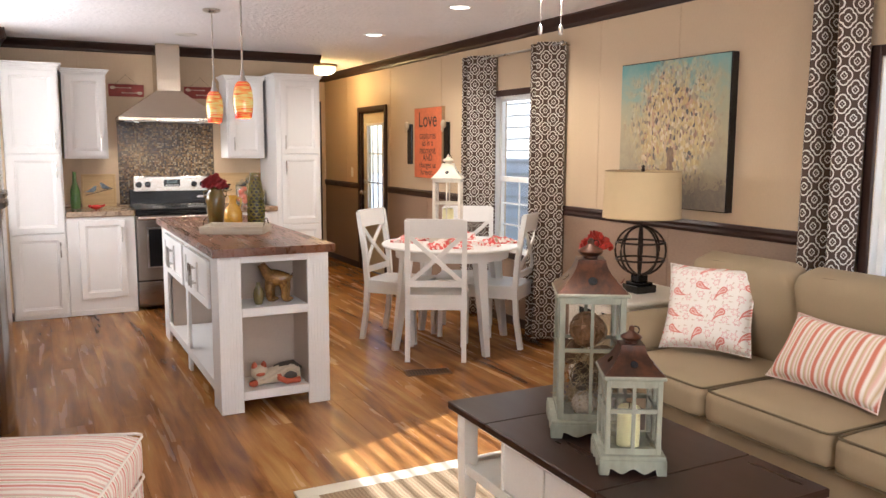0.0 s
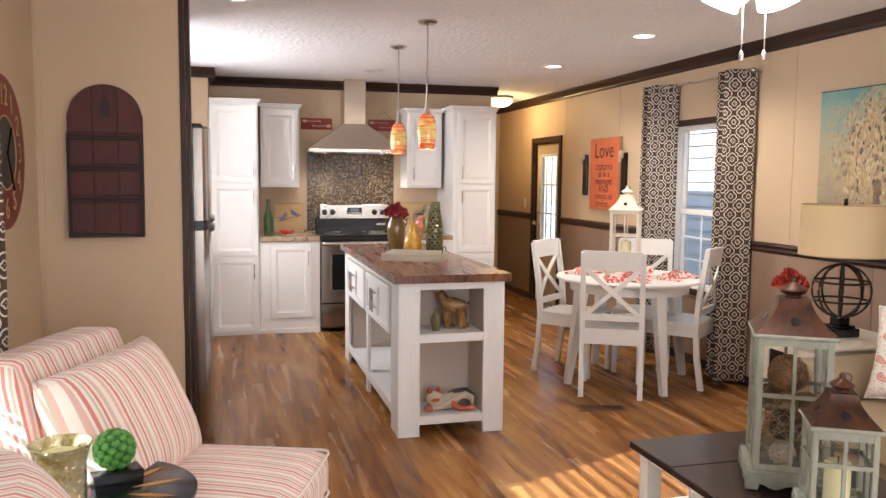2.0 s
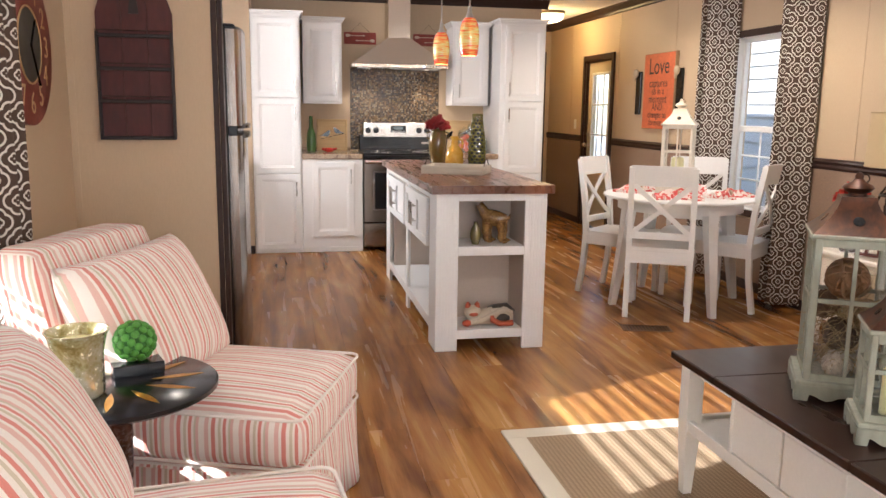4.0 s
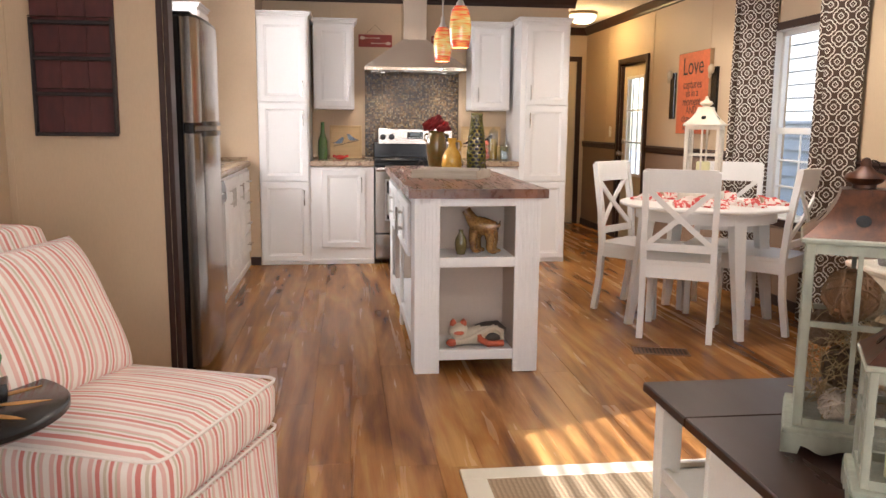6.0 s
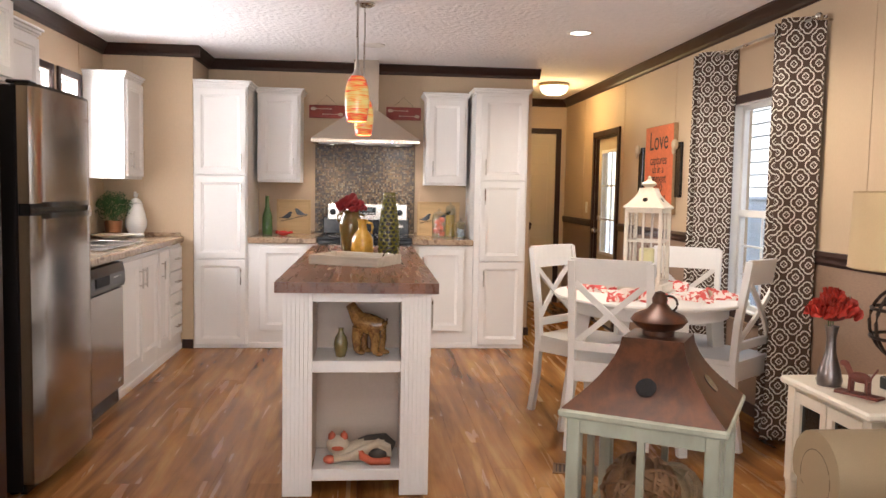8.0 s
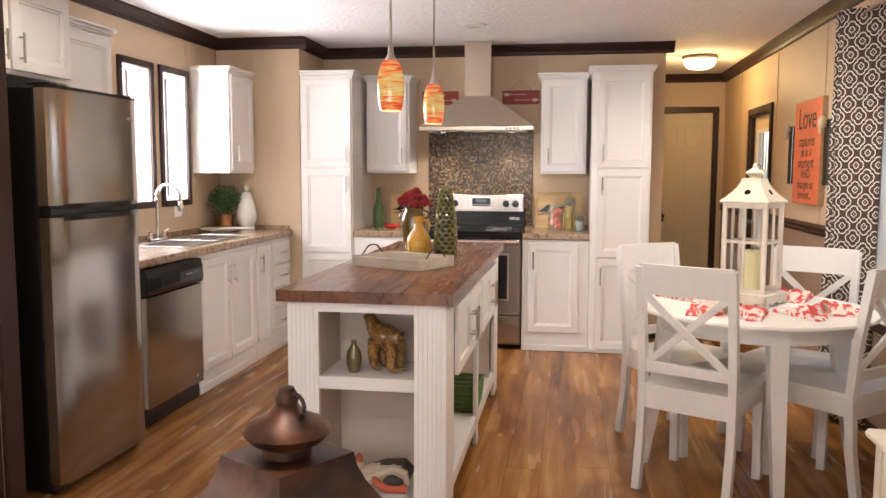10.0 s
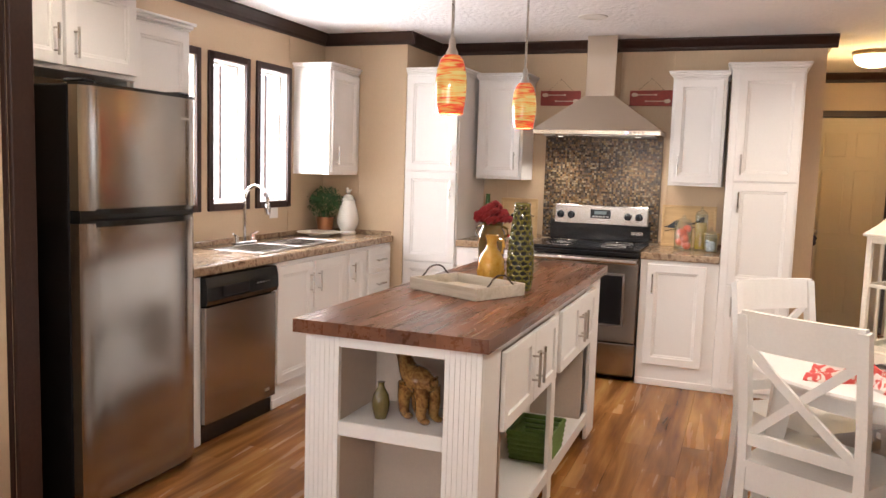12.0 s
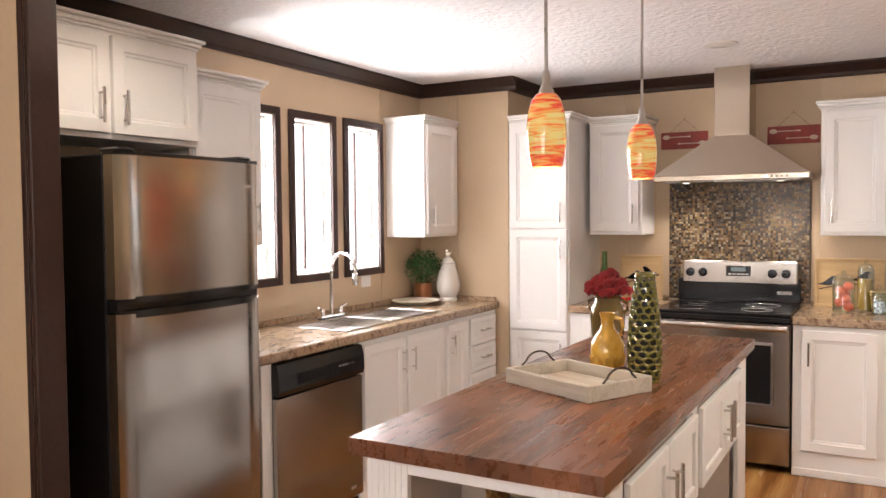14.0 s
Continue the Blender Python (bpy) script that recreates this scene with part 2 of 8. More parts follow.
WALL = plain("tan_vinyl_wall", (0.56, 0.42, 0.27), 0.55, vary=0.05, fine=160, coarse=1.2, relief=0.12, stretch=(1, 1, 0.25))
WAINSCOT = plain("brown_linen_wainscot", (0.30, 0.20, 0.135), 0.6, vary=0.16, fine=140, coarse=2, relief=0.3, stretch=(0.3, 0.3, 1.6))
CEILING = plain("white_textured_ceiling", (0.88, 0.87, 0.88), 0.8, vary=0.04, fine=28, coarse=2, relief=0.9, dist=0.012)
TRIM = plain("dark_espresso_trim", (0.036, 0.016, 0.011), 0.42, vary=0.25, fine=60, coarse=4, relief=0.1, spec=0.3)
WHITE_CAB = plain("white_cabinet_paint", (0.80, 0.775, 0.74), 0.38, vary=0.025, fine=120, coarse=2, relief=0.05)
WHITE_PAINT = plain("white_furniture_paint", (0.79, 0.77, 0.73), 0.4, vary=0.04, fine=90, coarse=3, relief=0.08)
BEADBOARD = plain("white_beadboard_paint", (0.80, 0.79, 0.77), 0.42, vary=0.03, fine=90, coarse=3, relief=0.08)
# island interior: the niches' shade is put into this darker, warmer paint
SHADED_INSIDE = plain("shaded_shelf_paint", (0.55, 0.46, 0.38), 0.5, vary=0.05, fine=90, coarse=3, relief=0.08)
FLOORWOOD = plank_wood()
BUTCHER = wood("dark_butcher_block", (0.050, 0.016, 0.007), (0.215, 0.080, 0.031), 0.28, "y", 0.62, 0.26)
TABLEWOOD = wood("espresso_table_wood", (0.030, 0.011, 0.007), (0.080, 0.030, 0.017), 0.27, "y", 1.5, 0.2)
STEEL = brushed("brushed_stainless_steel", (0.42, 0.385, 0.35), 0.18, "z")
STEEL_H = brushed("stainless_steel_wide_grain", (0.60, 0.56, 0.51), 0.24, "x")
HOODSTEEL = brushed("hood_stainless_steel", (0.60, 0.52, 0.42), 0.24, "x")
HOODSTEEL.node_tree.nodes["Principled BSDF"].inputs["Anisotropic"].default_value = 0.75
NICKEL = plain("satin_nickel", (0.55, 0.52, 0.48), 0.28, 1.0, 0.05, relief=0.02)
CHROME = plain("chrome", (0.75, 0.75, 0.76), 0.08, 1.0, 0.02, relief=0.0)
BLACK = plain("black_enamel", (0.007, 0.007, 0.008), 0.20, vary=0.2, relief=0.04)
BLACK_SIDE = plain("textured_black_steel", (0.007, 0.006, 0.006), 0.5, vary=0.2, fine=300, relief=0.3, spec=0.15)
IRON = plain("dark_bronze_iron", (0.045, 0.030, 0.022), 0.5, 0.7, 0.3, fine=50, relief=0.2)
COUNTER = marbled("brown_granite_laminate", [(0.05, 0.028, 0.017), (0.17, 0.10, 0.055), (0.42, 0.30, 0.19), (0.13, 0.075, 0.04), (0.46, 0.37, 0.28)], 10.0, 0.22)
MOSAIC = islands("glass_mosaic_tile", [(0.045, 0.028, 0.018), (0.23, 0.13, 0.055), (0.10, 0.070, 0.040), (0.36, 0.24, 0.11), (0.16, 0.115, 0.065), (0.28, 0.16, 0.070), (0.035, 0.026, 0.020), (0.40, 0.31, 0.19), (0.13, 0.078, 0.042)], 0.12)
GROUT = plain("brown_grout", (0.11, 0.08, 0.05), 0.9)
CURTAIN = trellis("brown_trellis_curtain", (0.080, 0.046, 0.028), (0.74, 0.69, 0.60))
SOFA = plain("khaki_sofa_cloth", (0.31, 0.232, 0.137), 0.92, vary=0.1, fine=420, coarse=4, relief=0.35)
PIPING = plain("dark_olive_piping", (0.13, 0.095, 0.05), 0.9)
CREAM, RED, SAND, ROSE = (0.88, 0.80, 0.71), (0.70, 0.25, 0.20), (0.64, 0.55, 0.40), (0.77, 0.49, 0.41)
TICKING = stripes("red_tan_ticking_cloth", [(0, CREAM), (0.12, ROSE), (0.24, CREAM), (0.32, RED), (0.43, CREAM), (0.52, SAND), (0.60, CREAM), (0.66, RED), (0.75, CREAM), (0.82, SAND), (0.87, ROSE), (0.95, CREAM)], 0.105)
TERRA, GOLD = (0.66, 0.20, 0.12), (0.60, 0.44, 0.24)
WIDE = stripes("red_gold_striped_cloth", [(0, CREAM), (0.10, TERRA), (0.26, TERRA), (0.36, CREAM), (0.46, GOLD), (0.58, CREAM), (0.66, ROSE), (0.80, GOLD), (0.90, CREAM)], 0.07, soft_edge=True)
GLASS = glass("clear_pane_glass")
SIDING = plain("grey_white_vinyl_siding", (0.31, 0.31, 0.30), 0.6, vary=0.05)


# ---- shaping tools ----
def box(bm, x0, x1, y0, y1, z0, z1, b=0.0):
    """A block; b chamfers all its edges."""
    x0, x1, y0, y1, z0, z1 = min(x0, x1), max(x0, x1), min(y0, y1), max(y0, y1), min(z0, z1), max(z0, z1)
    b = min(b, (x1 - x0) * 0.45, (y1 - y0) * 0.45, (z1 - z0) * 0.45)
    lo, hi = (x0, y0, z0), (x1, y1, z1)
    if b <= 0:
        v = [bm.verts.new((lo[0] if i & 1 == 0 else hi[0], lo[1] if i & 2 == 0 else hi[1], lo[2] if i & 4 == 0 else hi[2])) for i in range(8)]
        for f in ((0, 2, 3, 1), (4, 5, 7, 6), (0, 1, 5, 4), (2, 6, 7, 3), (0, 4, 6, 2), (1, 3, 7, 5)):
            bm.faces.new([v[i] for i in f])
        return
    v = {}
    for s in range(8):
        for a in range(3):
            p = []
            for k in range(3):
                up = s >> k & 1
                inset = 0 if k == a else b
                p.append(hi[k] - inset if up else lo[k] + inset)
            v[s, a] = bm.verts.new(p)
    for a in range(3):
        u, w = (a + 1) % 3, (a + 2) % 3
        for up in (0, 1):
            ring = [up << a | p << u | q << w for p, q in ((0, 0), (1, 0), (1, 1), (0, 1))]
            ring = ring if up else ring[::-1]
            bm.faces.new([v[s, a] for s in ring])
        for p in (0, 1):
            for q in (0, 1):
                s0 = p << u | q << w
                s1 = s0 | 1 << a
                f = [v[s0, u], v[s1, u], v[s1, w], v[s0, w]]
                bm.faces.new(f if p ^ q else f[::-1])
    for s in range(8):
        f = [v[s, 0], v[s, 1], v[s, 2]]
        bm.faces.new(f if bin(s).count("1") % 2 else f[::-1])


def prism(bm, outline, axis, lo, hi):
    """An outline of (a, b) pairs pushed along an axis."""
    def at(a, b, c):
        return {"x": (c, a, b), "y": (a, c, b), "z": (a, b, c)}[axis]
    p = [bm.verts.new(at(a, b, lo)) for a, b in outline]
    q = [bm.verts.new(at(a, b, hi)) for a, b in outline]
    n = len(outline)
    bm.faces.new(p)
    bm.faces.new(q[::-1])
    for i in range(n):
        bm.faces.new((p[i], q[i], q[(i + 1) % n], p[(i + 1) % n]))


def lathe(bm, profile, cx=0.0, cy=0.0, seg=24, closed=True):
    """A turned shape from (radius, height) pairs."""
    rings = []
    for r, z in profile:
        if r < 1e-5:
            rings.append([bm.verts.new((cx, cy, z))])
        else:
            rings.append([bm.verts.new((cx + r * math.cos(2 * math.pi * i / seg), cy + r * math.sin(2 * math.pi * i / seg), z)) for i in range(seg)])
    for a, c in zip(rings, rings[1:]):
        for i in range(seg):
            j = (i + 1) % seg
            if len(a) == 1 and len(c) > 1:
                bm.faces.new((a[0], c[j], c[i]))
            elif len(c) == 1 and len(a) > 1:
                bm.faces.new((a[i], a[j], c[0]))
            elif len(a) > 1:
                bm.faces.new((a[i], a[j], c[j], c[i]))
    if closed:
        if len(rings[0]) > 1:
            bm.faces.new(rings[0][::-1])
        if len(rings[-1]) > 1:
            bm.faces.new(rings[-1])


def tube(bm, points, r, seg=8, ring=False, radii=None):
    """A round bar along points."""
    pts = [Vector(p) for p in points]
    n = len(pts)
    rings = []
    for i, p in enumerate(pts):
        a = pts[i - 1] if i > 0 or ring else p
        c = pts[(i + 1) % n] if i < n - 1 or ring else p
        d = (c - a).normalized()
        side = d.cross(Vector((0.013, 0.021, 1.0)))
        if side.length < 0.2:
            side = d.cross(Vector((1, 0.01, 0.02)))
        side.normalize()
        up = side.cross(d)
        rr = radii[i] if radii else r
        rings.append([bm.verts.new(p + rr * (math.cos(2 * math.pi * k / seg) * side + math.sin(2 * math.pi * k / seg) * up)) for k in range(seg)])
    last = n if ring else n - 1
    for i in range(last):
        a, c = rings[i], rings[(i + 1) % n]
        for k in range(seg):
            bm.faces.new((a[k], a[(k + 1) % seg], c[(k + 1) % seg], c[k]))
    if not ring:
        bm.faces.new(rings[0][::-1])
        bm.faces.new(rings[-1])


def ball(bm, c, r, seg=16, rows=10, sx=1.0, sy=1.0, sz=1.0):
    prof = [(r * math.sin(math.pi * i / rows), -r * math.cos(math.pi * i / rows)) for i in range(rows + 1)]
    start = len(bm.verts)
    lathe(bm, [(max(0, a) if 0 < i < rows else 0, z) for i, (a, z) in enumerate(prof)], 0, 0, seg, False)
    bm.verts.ensure_lookup_table()
    for v in bm.verts[start:]:
        v.co = Vector(c) + Vector((v.co.x * sx, v.co.y * sy, v.co.z * sz))


def bar(bm, a, b, w, d, lift=(0, 0, 1)):
    """A square bar from a to b, w wide and d deep."""
    a, b = Vector(a), Vector(b)
    along = (b - a).normalized()
    side = along.cross(Vector(lift))
    if side.length < 0.05:
        side = along.cross(Vector((0, 1, 0)))
    side.normalize()
    up = side.cross(along)
    v = []
    for p in (a, b):
        for s, t in ((-1, -1), (1, -1), (1, 1), (-1, 1)):
            v.append(bm.verts.new(p + side * s * w / 2 + up * t * d / 2))
    for f in ((0, 1, 2, 3), (7, 6, 5, 4), (0, 4, 5, 1), (1, 5, 6, 2), (2, 6, 7, 3), (3, 7, 4, 0)):
        bm.faces.new([v[i] for i in f])


def pad(bm, w, d, h, puff=0.03, n=14, pinch=0.0, power=3.0):
    """A stuffed cushion lying flat, its middle at the origin: w by d, h thick at the crown."""
    uv = bm.loops.layers.uv.verify()
    grid = {}
    for side in (1, -1):
        for i in range(n + 1):
            for j in range(n + 1):
                u, v = 2 * i / n - 1, 2 * j / n - 1
                edge = i in (0, n) or j in (0, n)
                if side == -1 and edge:
                    grid[side, i, j] = grid[1, i, j]
                    continue
                t = (1 - abs(u) ** power) * (1 - abs(v) ** power)
                x = u * w / 2 * (1 - pinch * (1 - v * v))
                y = v * d / 2 * (1 - pinch * (1 - u * u))
                z = side * (h / 2 * t ** 0.45)
                z += side * 0.004 * noise.noise((x * 9, y * 9, side * 3.0)) * t
                grid[side, i, j] = bm.verts.new((x, y, z))
    for side in (1, -1):
        for i in range(n):
            for j in range(n):
                q = [grid[side, i, j], grid[side, i + 1, j], grid[side, i + 1, j + 1], grid[side, i, j + 1]]
                f = bm.faces.new(q if side == 1 else q[::-1])
                f.smooth = True
                for l in f.loops:
                    l[uv].uv = (l.vert.co.x, l.vert.co.y)


def cushion(bm, x0, x1, y0, y1, z0, z1, r=0.04, crown=0.02, n=10, uvaxis="x"):
    """A boxed cushion with round edges and a soft crown; u follows uvaxis on the top and runs round the sides."""
    uv = bm.loops.layers.uv.verify()
    start = len(bm.faces)
    hw = Vector(((x1 - x0) / 2, (y1 - y0) / 2, (z1 - z0) / 2))
    c = Vector(((x0 + x1) / 2, (y0 + y1) / 2, (z0 + z1) / 2))
    inner = hw - Vector((r, r, r))
    faces = []
    for a in range(3):
        u, w = (a + 1) % 3, (a + 2) % 3
        for sgn in (-1, 1):
            g = {}
            for i in range(n + 1):
                for j in range(n + 1):
                    p = Vector((0, 0, 0))
                    p[a] = sgn
                    p[u] = math.tan((2 * i / n - 1) * math.pi / 4)
                    p[w] = math.tan((2 * j / n - 1) * math.pi / 4)
                    q = Vector((p[0] * hw[0], p[1] * hw[1], p[2] * hw[2]))
                    core = Vector([max(-inner[k], min(inner[k], q[k])) for k in range(3)])
                    d = q - core
                    if d.length > 1e-6:
                        q = core + d.normalized() * r
                    s, t = q[0] / hw[0], q[1] / hw[1]
                    q[2] += crown * (1 if q[2] > 0 else -0.3) * (1 - s * s) * (1 - t * t) * (abs(q[2]) / hw[2])
                    q += 0.003 * Vector((noise.noise(q * 7), noise.noise(q * 7 + Vector((9, 0, 0))), noise.noise(q * 7 + Vector((0, 9, 0)))))
                    g[i, j] = bm.verts.new(c + q)
            for i in range(n):
                for j in range(n):
                    q = [g[i, j], g[i + 1, j], g[i + 1, j + 1], g[i, j + 1]]
                    f = bm.faces.new(q if sgn == 1 else q[::-1])
                    f.smooth = True
                    for l in f.loops:
                        co = l.vert.co
                        if a == 2:
                            l[uv].uv = (co.x, co.y) if uvaxis == "x" else (co.y, co.x)
                        elif a == 0:
                            l[uv].uv = (co.y, co.z)
                        else:
                            l[uv].uv = (co.x, co.z)
    bmesh.ops.remove_doubles(bm, verts=bm.verts[:], dist=1e-4)
    return faces


def shape(name, bm, material, parent=None, smooth=False):
    data = bpy.data.meshes.new(name)
    bmesh.ops.recalc_face_normals(bm, faces=bm.faces[:])
    if smooth:
        for f in bm.faces:
            f.smooth = True
    bm.to_mesh(data)
    bm.free()
    if smooth:
        data.set_sharp_from_angle(angle=radians(38))
    data.materials.append(material)
    ob = new(name, data)
    if parent is not None:
        ob.parent = parent
    return ob


def part(name, bm, material, parent, label="", smooth=False):
    ob = shape(name, bm, material, parent, smooth)
    return tagged(ob, label) if label else ob


def solid(name, material, parent, *blocks, b=0.0, label=""):
    """One part made of blocks (x0, x1, y0, y1, z0, z1)."""
    bm = bmesh.new()
    for k in blocks:
        box(bm, *k, b)
    return part(name, bm, material, parent, label)


def thing(name, m, label, category, group=""):
    ob = new(name)
    ob.empty_display_size = 0.1
    ob.matrix_basis = m
    return tagged(ob, label, category, group)


def setting(name, bm, material, label, category="structure"):
    return tagged(shape(name, bm, material), label, category, kind="structure")


def turned(name, profile, material, parent, label="", seg=24, cx=0.0, cy=0.0):
    bm = bmesh.new()
    lathe(bm, profile, cx, cy, seg)
    return part(name, bm, material, parent, label, True)


def tubes(name, runs, r, material, parent, label="", seg=8):
    bm = bmesh.new()
    for run in runs:
        tube(bm, run, r, seg)
    return part(name, bm, material, parent, label, True)


# ---- the room: x 3.70 is the window side, y 8.235 the cooking wall, y 10.42 the end of the hall ----
EAST, WEST, NORTH, SOUTH, HALL_N, TOP = 3.70, -0.68, 8.235, -1.40, 10.42, 2.40
THICK = 0.12


def wall_along_y(name, x0, x1, y0, y1, holes, label, material=WALL, z0=0.0, z1=TOP):
    """A wall with openings (y0, y1, z0, z1) right through it."""
    bm = bmesh.new()
    at = y0
    for a, c, lo, hi in sorted(holes):
        box(bm, x0, x1, at, a, z0, z1)
        if lo > z0:
            box(bm, x0, x1, a, c, z0, lo)
        if hi < z1:
            box(bm, x0, x1, a, c, hi, z1)
        at = c
    box(bm, x0, x1, at, y1, z0, z1)
    return setting(name, bm, material, label, "wall")


def wall_along_x(name, x0, x1, y0, y1, holes, label, material=WALL):
    bm = bmesh.new()
    at = x0
    for a, c, lo, hi in sorted(holes):
        box(bm, at, a, y0, y1, 0, TOP)
        if lo > 0:
            box(bm, a, c, y0, y1, 0, lo)
        if hi < TOP:
            box(bm, a, c, y0, y1, hi, TOP)
        at = c
    box(bm, at, x1, y0, y1, 0, TOP)
    return setting(name, bm, material, label, "wall")


WIN_E1 = (5.15, 6.02, 0.60, 1.88)
WIN_E2 = (1.72, 2.57, 0.60, 1.88)
WIN_W = (1.80, 2.95, 0.60, 1.88)
KWIN = [(5.742, 6.084, 1.158, 2.042), (6.245, 6.585, 1.158, 2.042), (6.747, 7.087, 1.158, 2.045)]
# assumed opening behind the camera, added to let fill light in
ADDED_WIN_S = (0.0, 3.0, 0.30, 2.10)
FDOOR = (8.385, 9.135, 0.0, 1.87)
wall_along_y("wall_east", EAST, EAST + THICK, SOUTH, HALL_N + THICK, [WIN_E1, WIN_E2, FDOOR], "tan vinyl wall panels with dark rail")
wall_along_y("wall_west", WEST - THICK, WEST, SOUTH, 7.62, [WIN_W, *KWIN], "tan vinyl wall with narrow kitchen windows")
wall_along_x("wall_south", WEST - THICK, EAST + THICK, SOUTH - THICK, SOUTH, [ADDED_WIN_S], "tan vinyl wall behind the sitting area")
wall_along_x("wall_north", 0.42, 2.845, NORTH, NORTH + 0.11, [], "tan vinyl wall behind the cooker")
wall_along_x("wall_jog", WEST - THICK, 0.006, 7.62, NORTH + 0.11, [], "tan boxed-out wall beside the pantry")
wall_along_x("wall_pantry_back", 0.006, 0.42, NORTH, NORTH + 0.11, [], "tan wall behind the pantry cabinet")
wall_along_y("wall_hall_west", 2.735, 2.845, NORTH + 0.11, HALL_N, [], "brown hallway wall beyond the kitchen")
wall_along_x("wall_hall_north", 2.735, EAST, HALL_N, HALL_N + THICK, [(2.95, 3.58, 0, 2.00)], "hallway end wall with a door")
wall_along_x("wall_partition", WEST, -0.022, 4.246, 4.338, [], "tan partition wall beside the fridge")

bm = bmesh.new()
box(bm, WEST - THICK, EAST + THICK, SOUTH - THICK, HALL_N + THICK, TOP, TOP + 0.1)
tagged(shape("ceiling", bm, CEILING), "white textured ceiling", "ceiling", kind="structure")
bm = bmesh.new()
box(bm, WEST - THICK, EAST + THICK, SOUTH - THICK, HALL_N + THICK, -0.1, -0.006)
floor = setting("floor", bm, plain("dark_underlay", (0.03, 0.015, 0.008), 0.7), "wood-look laminate plank floor", "floor")
bm = bmesh.new()
box(bm, -60, 60, -60, 60, -0.7, -0.6)
setting("ground", bm, plain("pale_gravel_ground", (0.36, 0.36, 0.33), 0.9, vary=0.3, fine=6, coarse=0.4), "pale gravel ground outside the windows", "ground")


# crown moulding: a stepped profile swept along each run of wall
def crown_run(a, c, inward, parent):
    """From a to c along a wall; inward is the way into the room."""
    a, c, n = Vector((*a, 0)), Vector((*c, 0)), Vector((*inward, 0))
    prof = [(0, TOP), (0.062, TOP), (0.062, TOP - 0.014), (0.05, TOP - 0.026), (0.036, TOP - 0.040), (0.020, TOP - 0.060), (0.016, TOP - 0.078), (0.008, TOP - 0.086), (0, TOP - 0.086)]
    bm = bmesh.new()
    rows = [[bm.verts.new((p.x + n.x * o, p.y + n.y * o, z)) for o, z in prof] for p in (a, c)]
    k = len(prof)
    for i in range(k):
        bm.faces.new((rows[0][i], rows[0][(i + 1) % k], rows[1][(i + 1) % k], rows[1][i]))
    bm.faces.new(rows[0])
    bm.faces.new(rows[1][::-1])
    return part("moulding_length", bm, TRIM, parent)


crown = tagged(new("crown_trim"), "dark brown crown moulding along the ceiling", "trim", kind="structure")
crown_run((EAST, SOUTH), (EAST, HALL_N), (-1, 0), crown)
crown_run((WEST, SOUTH), (WEST, 4.246), (1, 0), crown)
crown_run((WEST, 4.338), (WEST, 7.62), (1, 0), crown)
crown_run((WEST, 7.62), (0.006 + 0.062, 7.62), (0, -1), crown)
crown_run((0.006, 7.622), (0.006, NORTH), (1, 0), crown)
crown_run((0.006, NORTH), (2.845 + 0.062, NORTH), (0, -1), crown)
crown_run((2.845, NORTH), (2.845, HALL_N), (1, 0), crown)
crown_run((2.845, HALL_N), (EAST, HALL_N), (0, -1), crown)
crown_run((WEST, 4.246), (-0.022, 4.246), (0, -1), crown)
crown_run((WEST, SOUTH), (EAST, SOUTH), (0, 1), crown)

# wainscot, rail and skirting
wains = tagged(new("wainscot"), "brown linen-look wainscot panels below the rail", "wainscot", kind="structure")


def wainscot_y(x0, x1, y0, y1, z1=0.985):
    solid("wainscot_panel", WAINSCOT, wains, (x0, x1, y0, y1, 0.004, z1))


for y0, y1 in ((SOUTH, 0.30), (0.304, 1.60), (2.70, 3.90), (3.904, 5.04), (6.13, 7.30), (7.304, 8.30), (9.19, HALL_N)):
    wainscot_y(EAST - 0.006, EAST - 0.0005, y0, y1)
for y0, y1 in ((1.604, 2.696), (5.044, 6.126)):
    wainscot_y(EAST - 0.006, EAST - 0.0005, y0, y1, 0.535)
wainscot_y(2.8455, 2.851, NORTH + 0.02, HALL_N)
rail = tagged(new("chair_rail_trim"), "dark brown chair rail along the wall", "trim", kind="structure")


def rail_y(x, side, y0, y1):
    bm = bmesh.new()
    out = [(0, 0.965), (0.012, 0.968), (0.022, 0.985), (0.016, 1.0), (0.026, 1.018), (0.014, 1.036), (0, 1.038)]
    prism(bm, [(x + side * o, z) for o, z in out], "y", y0, y1)
    part("rail_length", bm, TRIM, rail)


for y0, y1 in ((SOUTH, 1.655), (2.635, 5.085), (6.085, 8.30), (9.20, HALL_N)):
    rail_y(EAST, -1, y0, y1)
rail_y(2.845, 1, NORTH + 0.001, HALL_N)
bm = bmesh.new()
prism(bm, [(HALL_N, 0.965), (HALL_N - 0.02, 0.98), (HALL_N - 0.024, 1.02), (HALL_N, 1.038)], "x", 2.86, 2.90)
part("rail_length", bm, TRIM, rail)
skirt = tagged(new("baseboard"), "dark brown baseboard along the walls", "baseboard", kind="structure")
for k in ((EAST - 0.018, EAST - 0.0065, SOUTH, 8.30), (EAST - 0.018, EAST - 0.0065, 9.20, HALL_N), (2.852, 2.864, NORTH, HALL_N), (WEST, WEST + 0.012, SOUTH, 4.246)):
    solid("board", TRIM, skirt, (*k, 0.003, 0.075), b=0.003)
for k in ((WEST + 0.012, -0.06, 4.234, 4.246), (-0.082, 0.004, 7.606, 7.62), (2.733, 2.86, NORTH - 0.012, NORTH)):
    solid("board", TRIM, skirt, (*k, 0.003, 0.075), b=0.003)
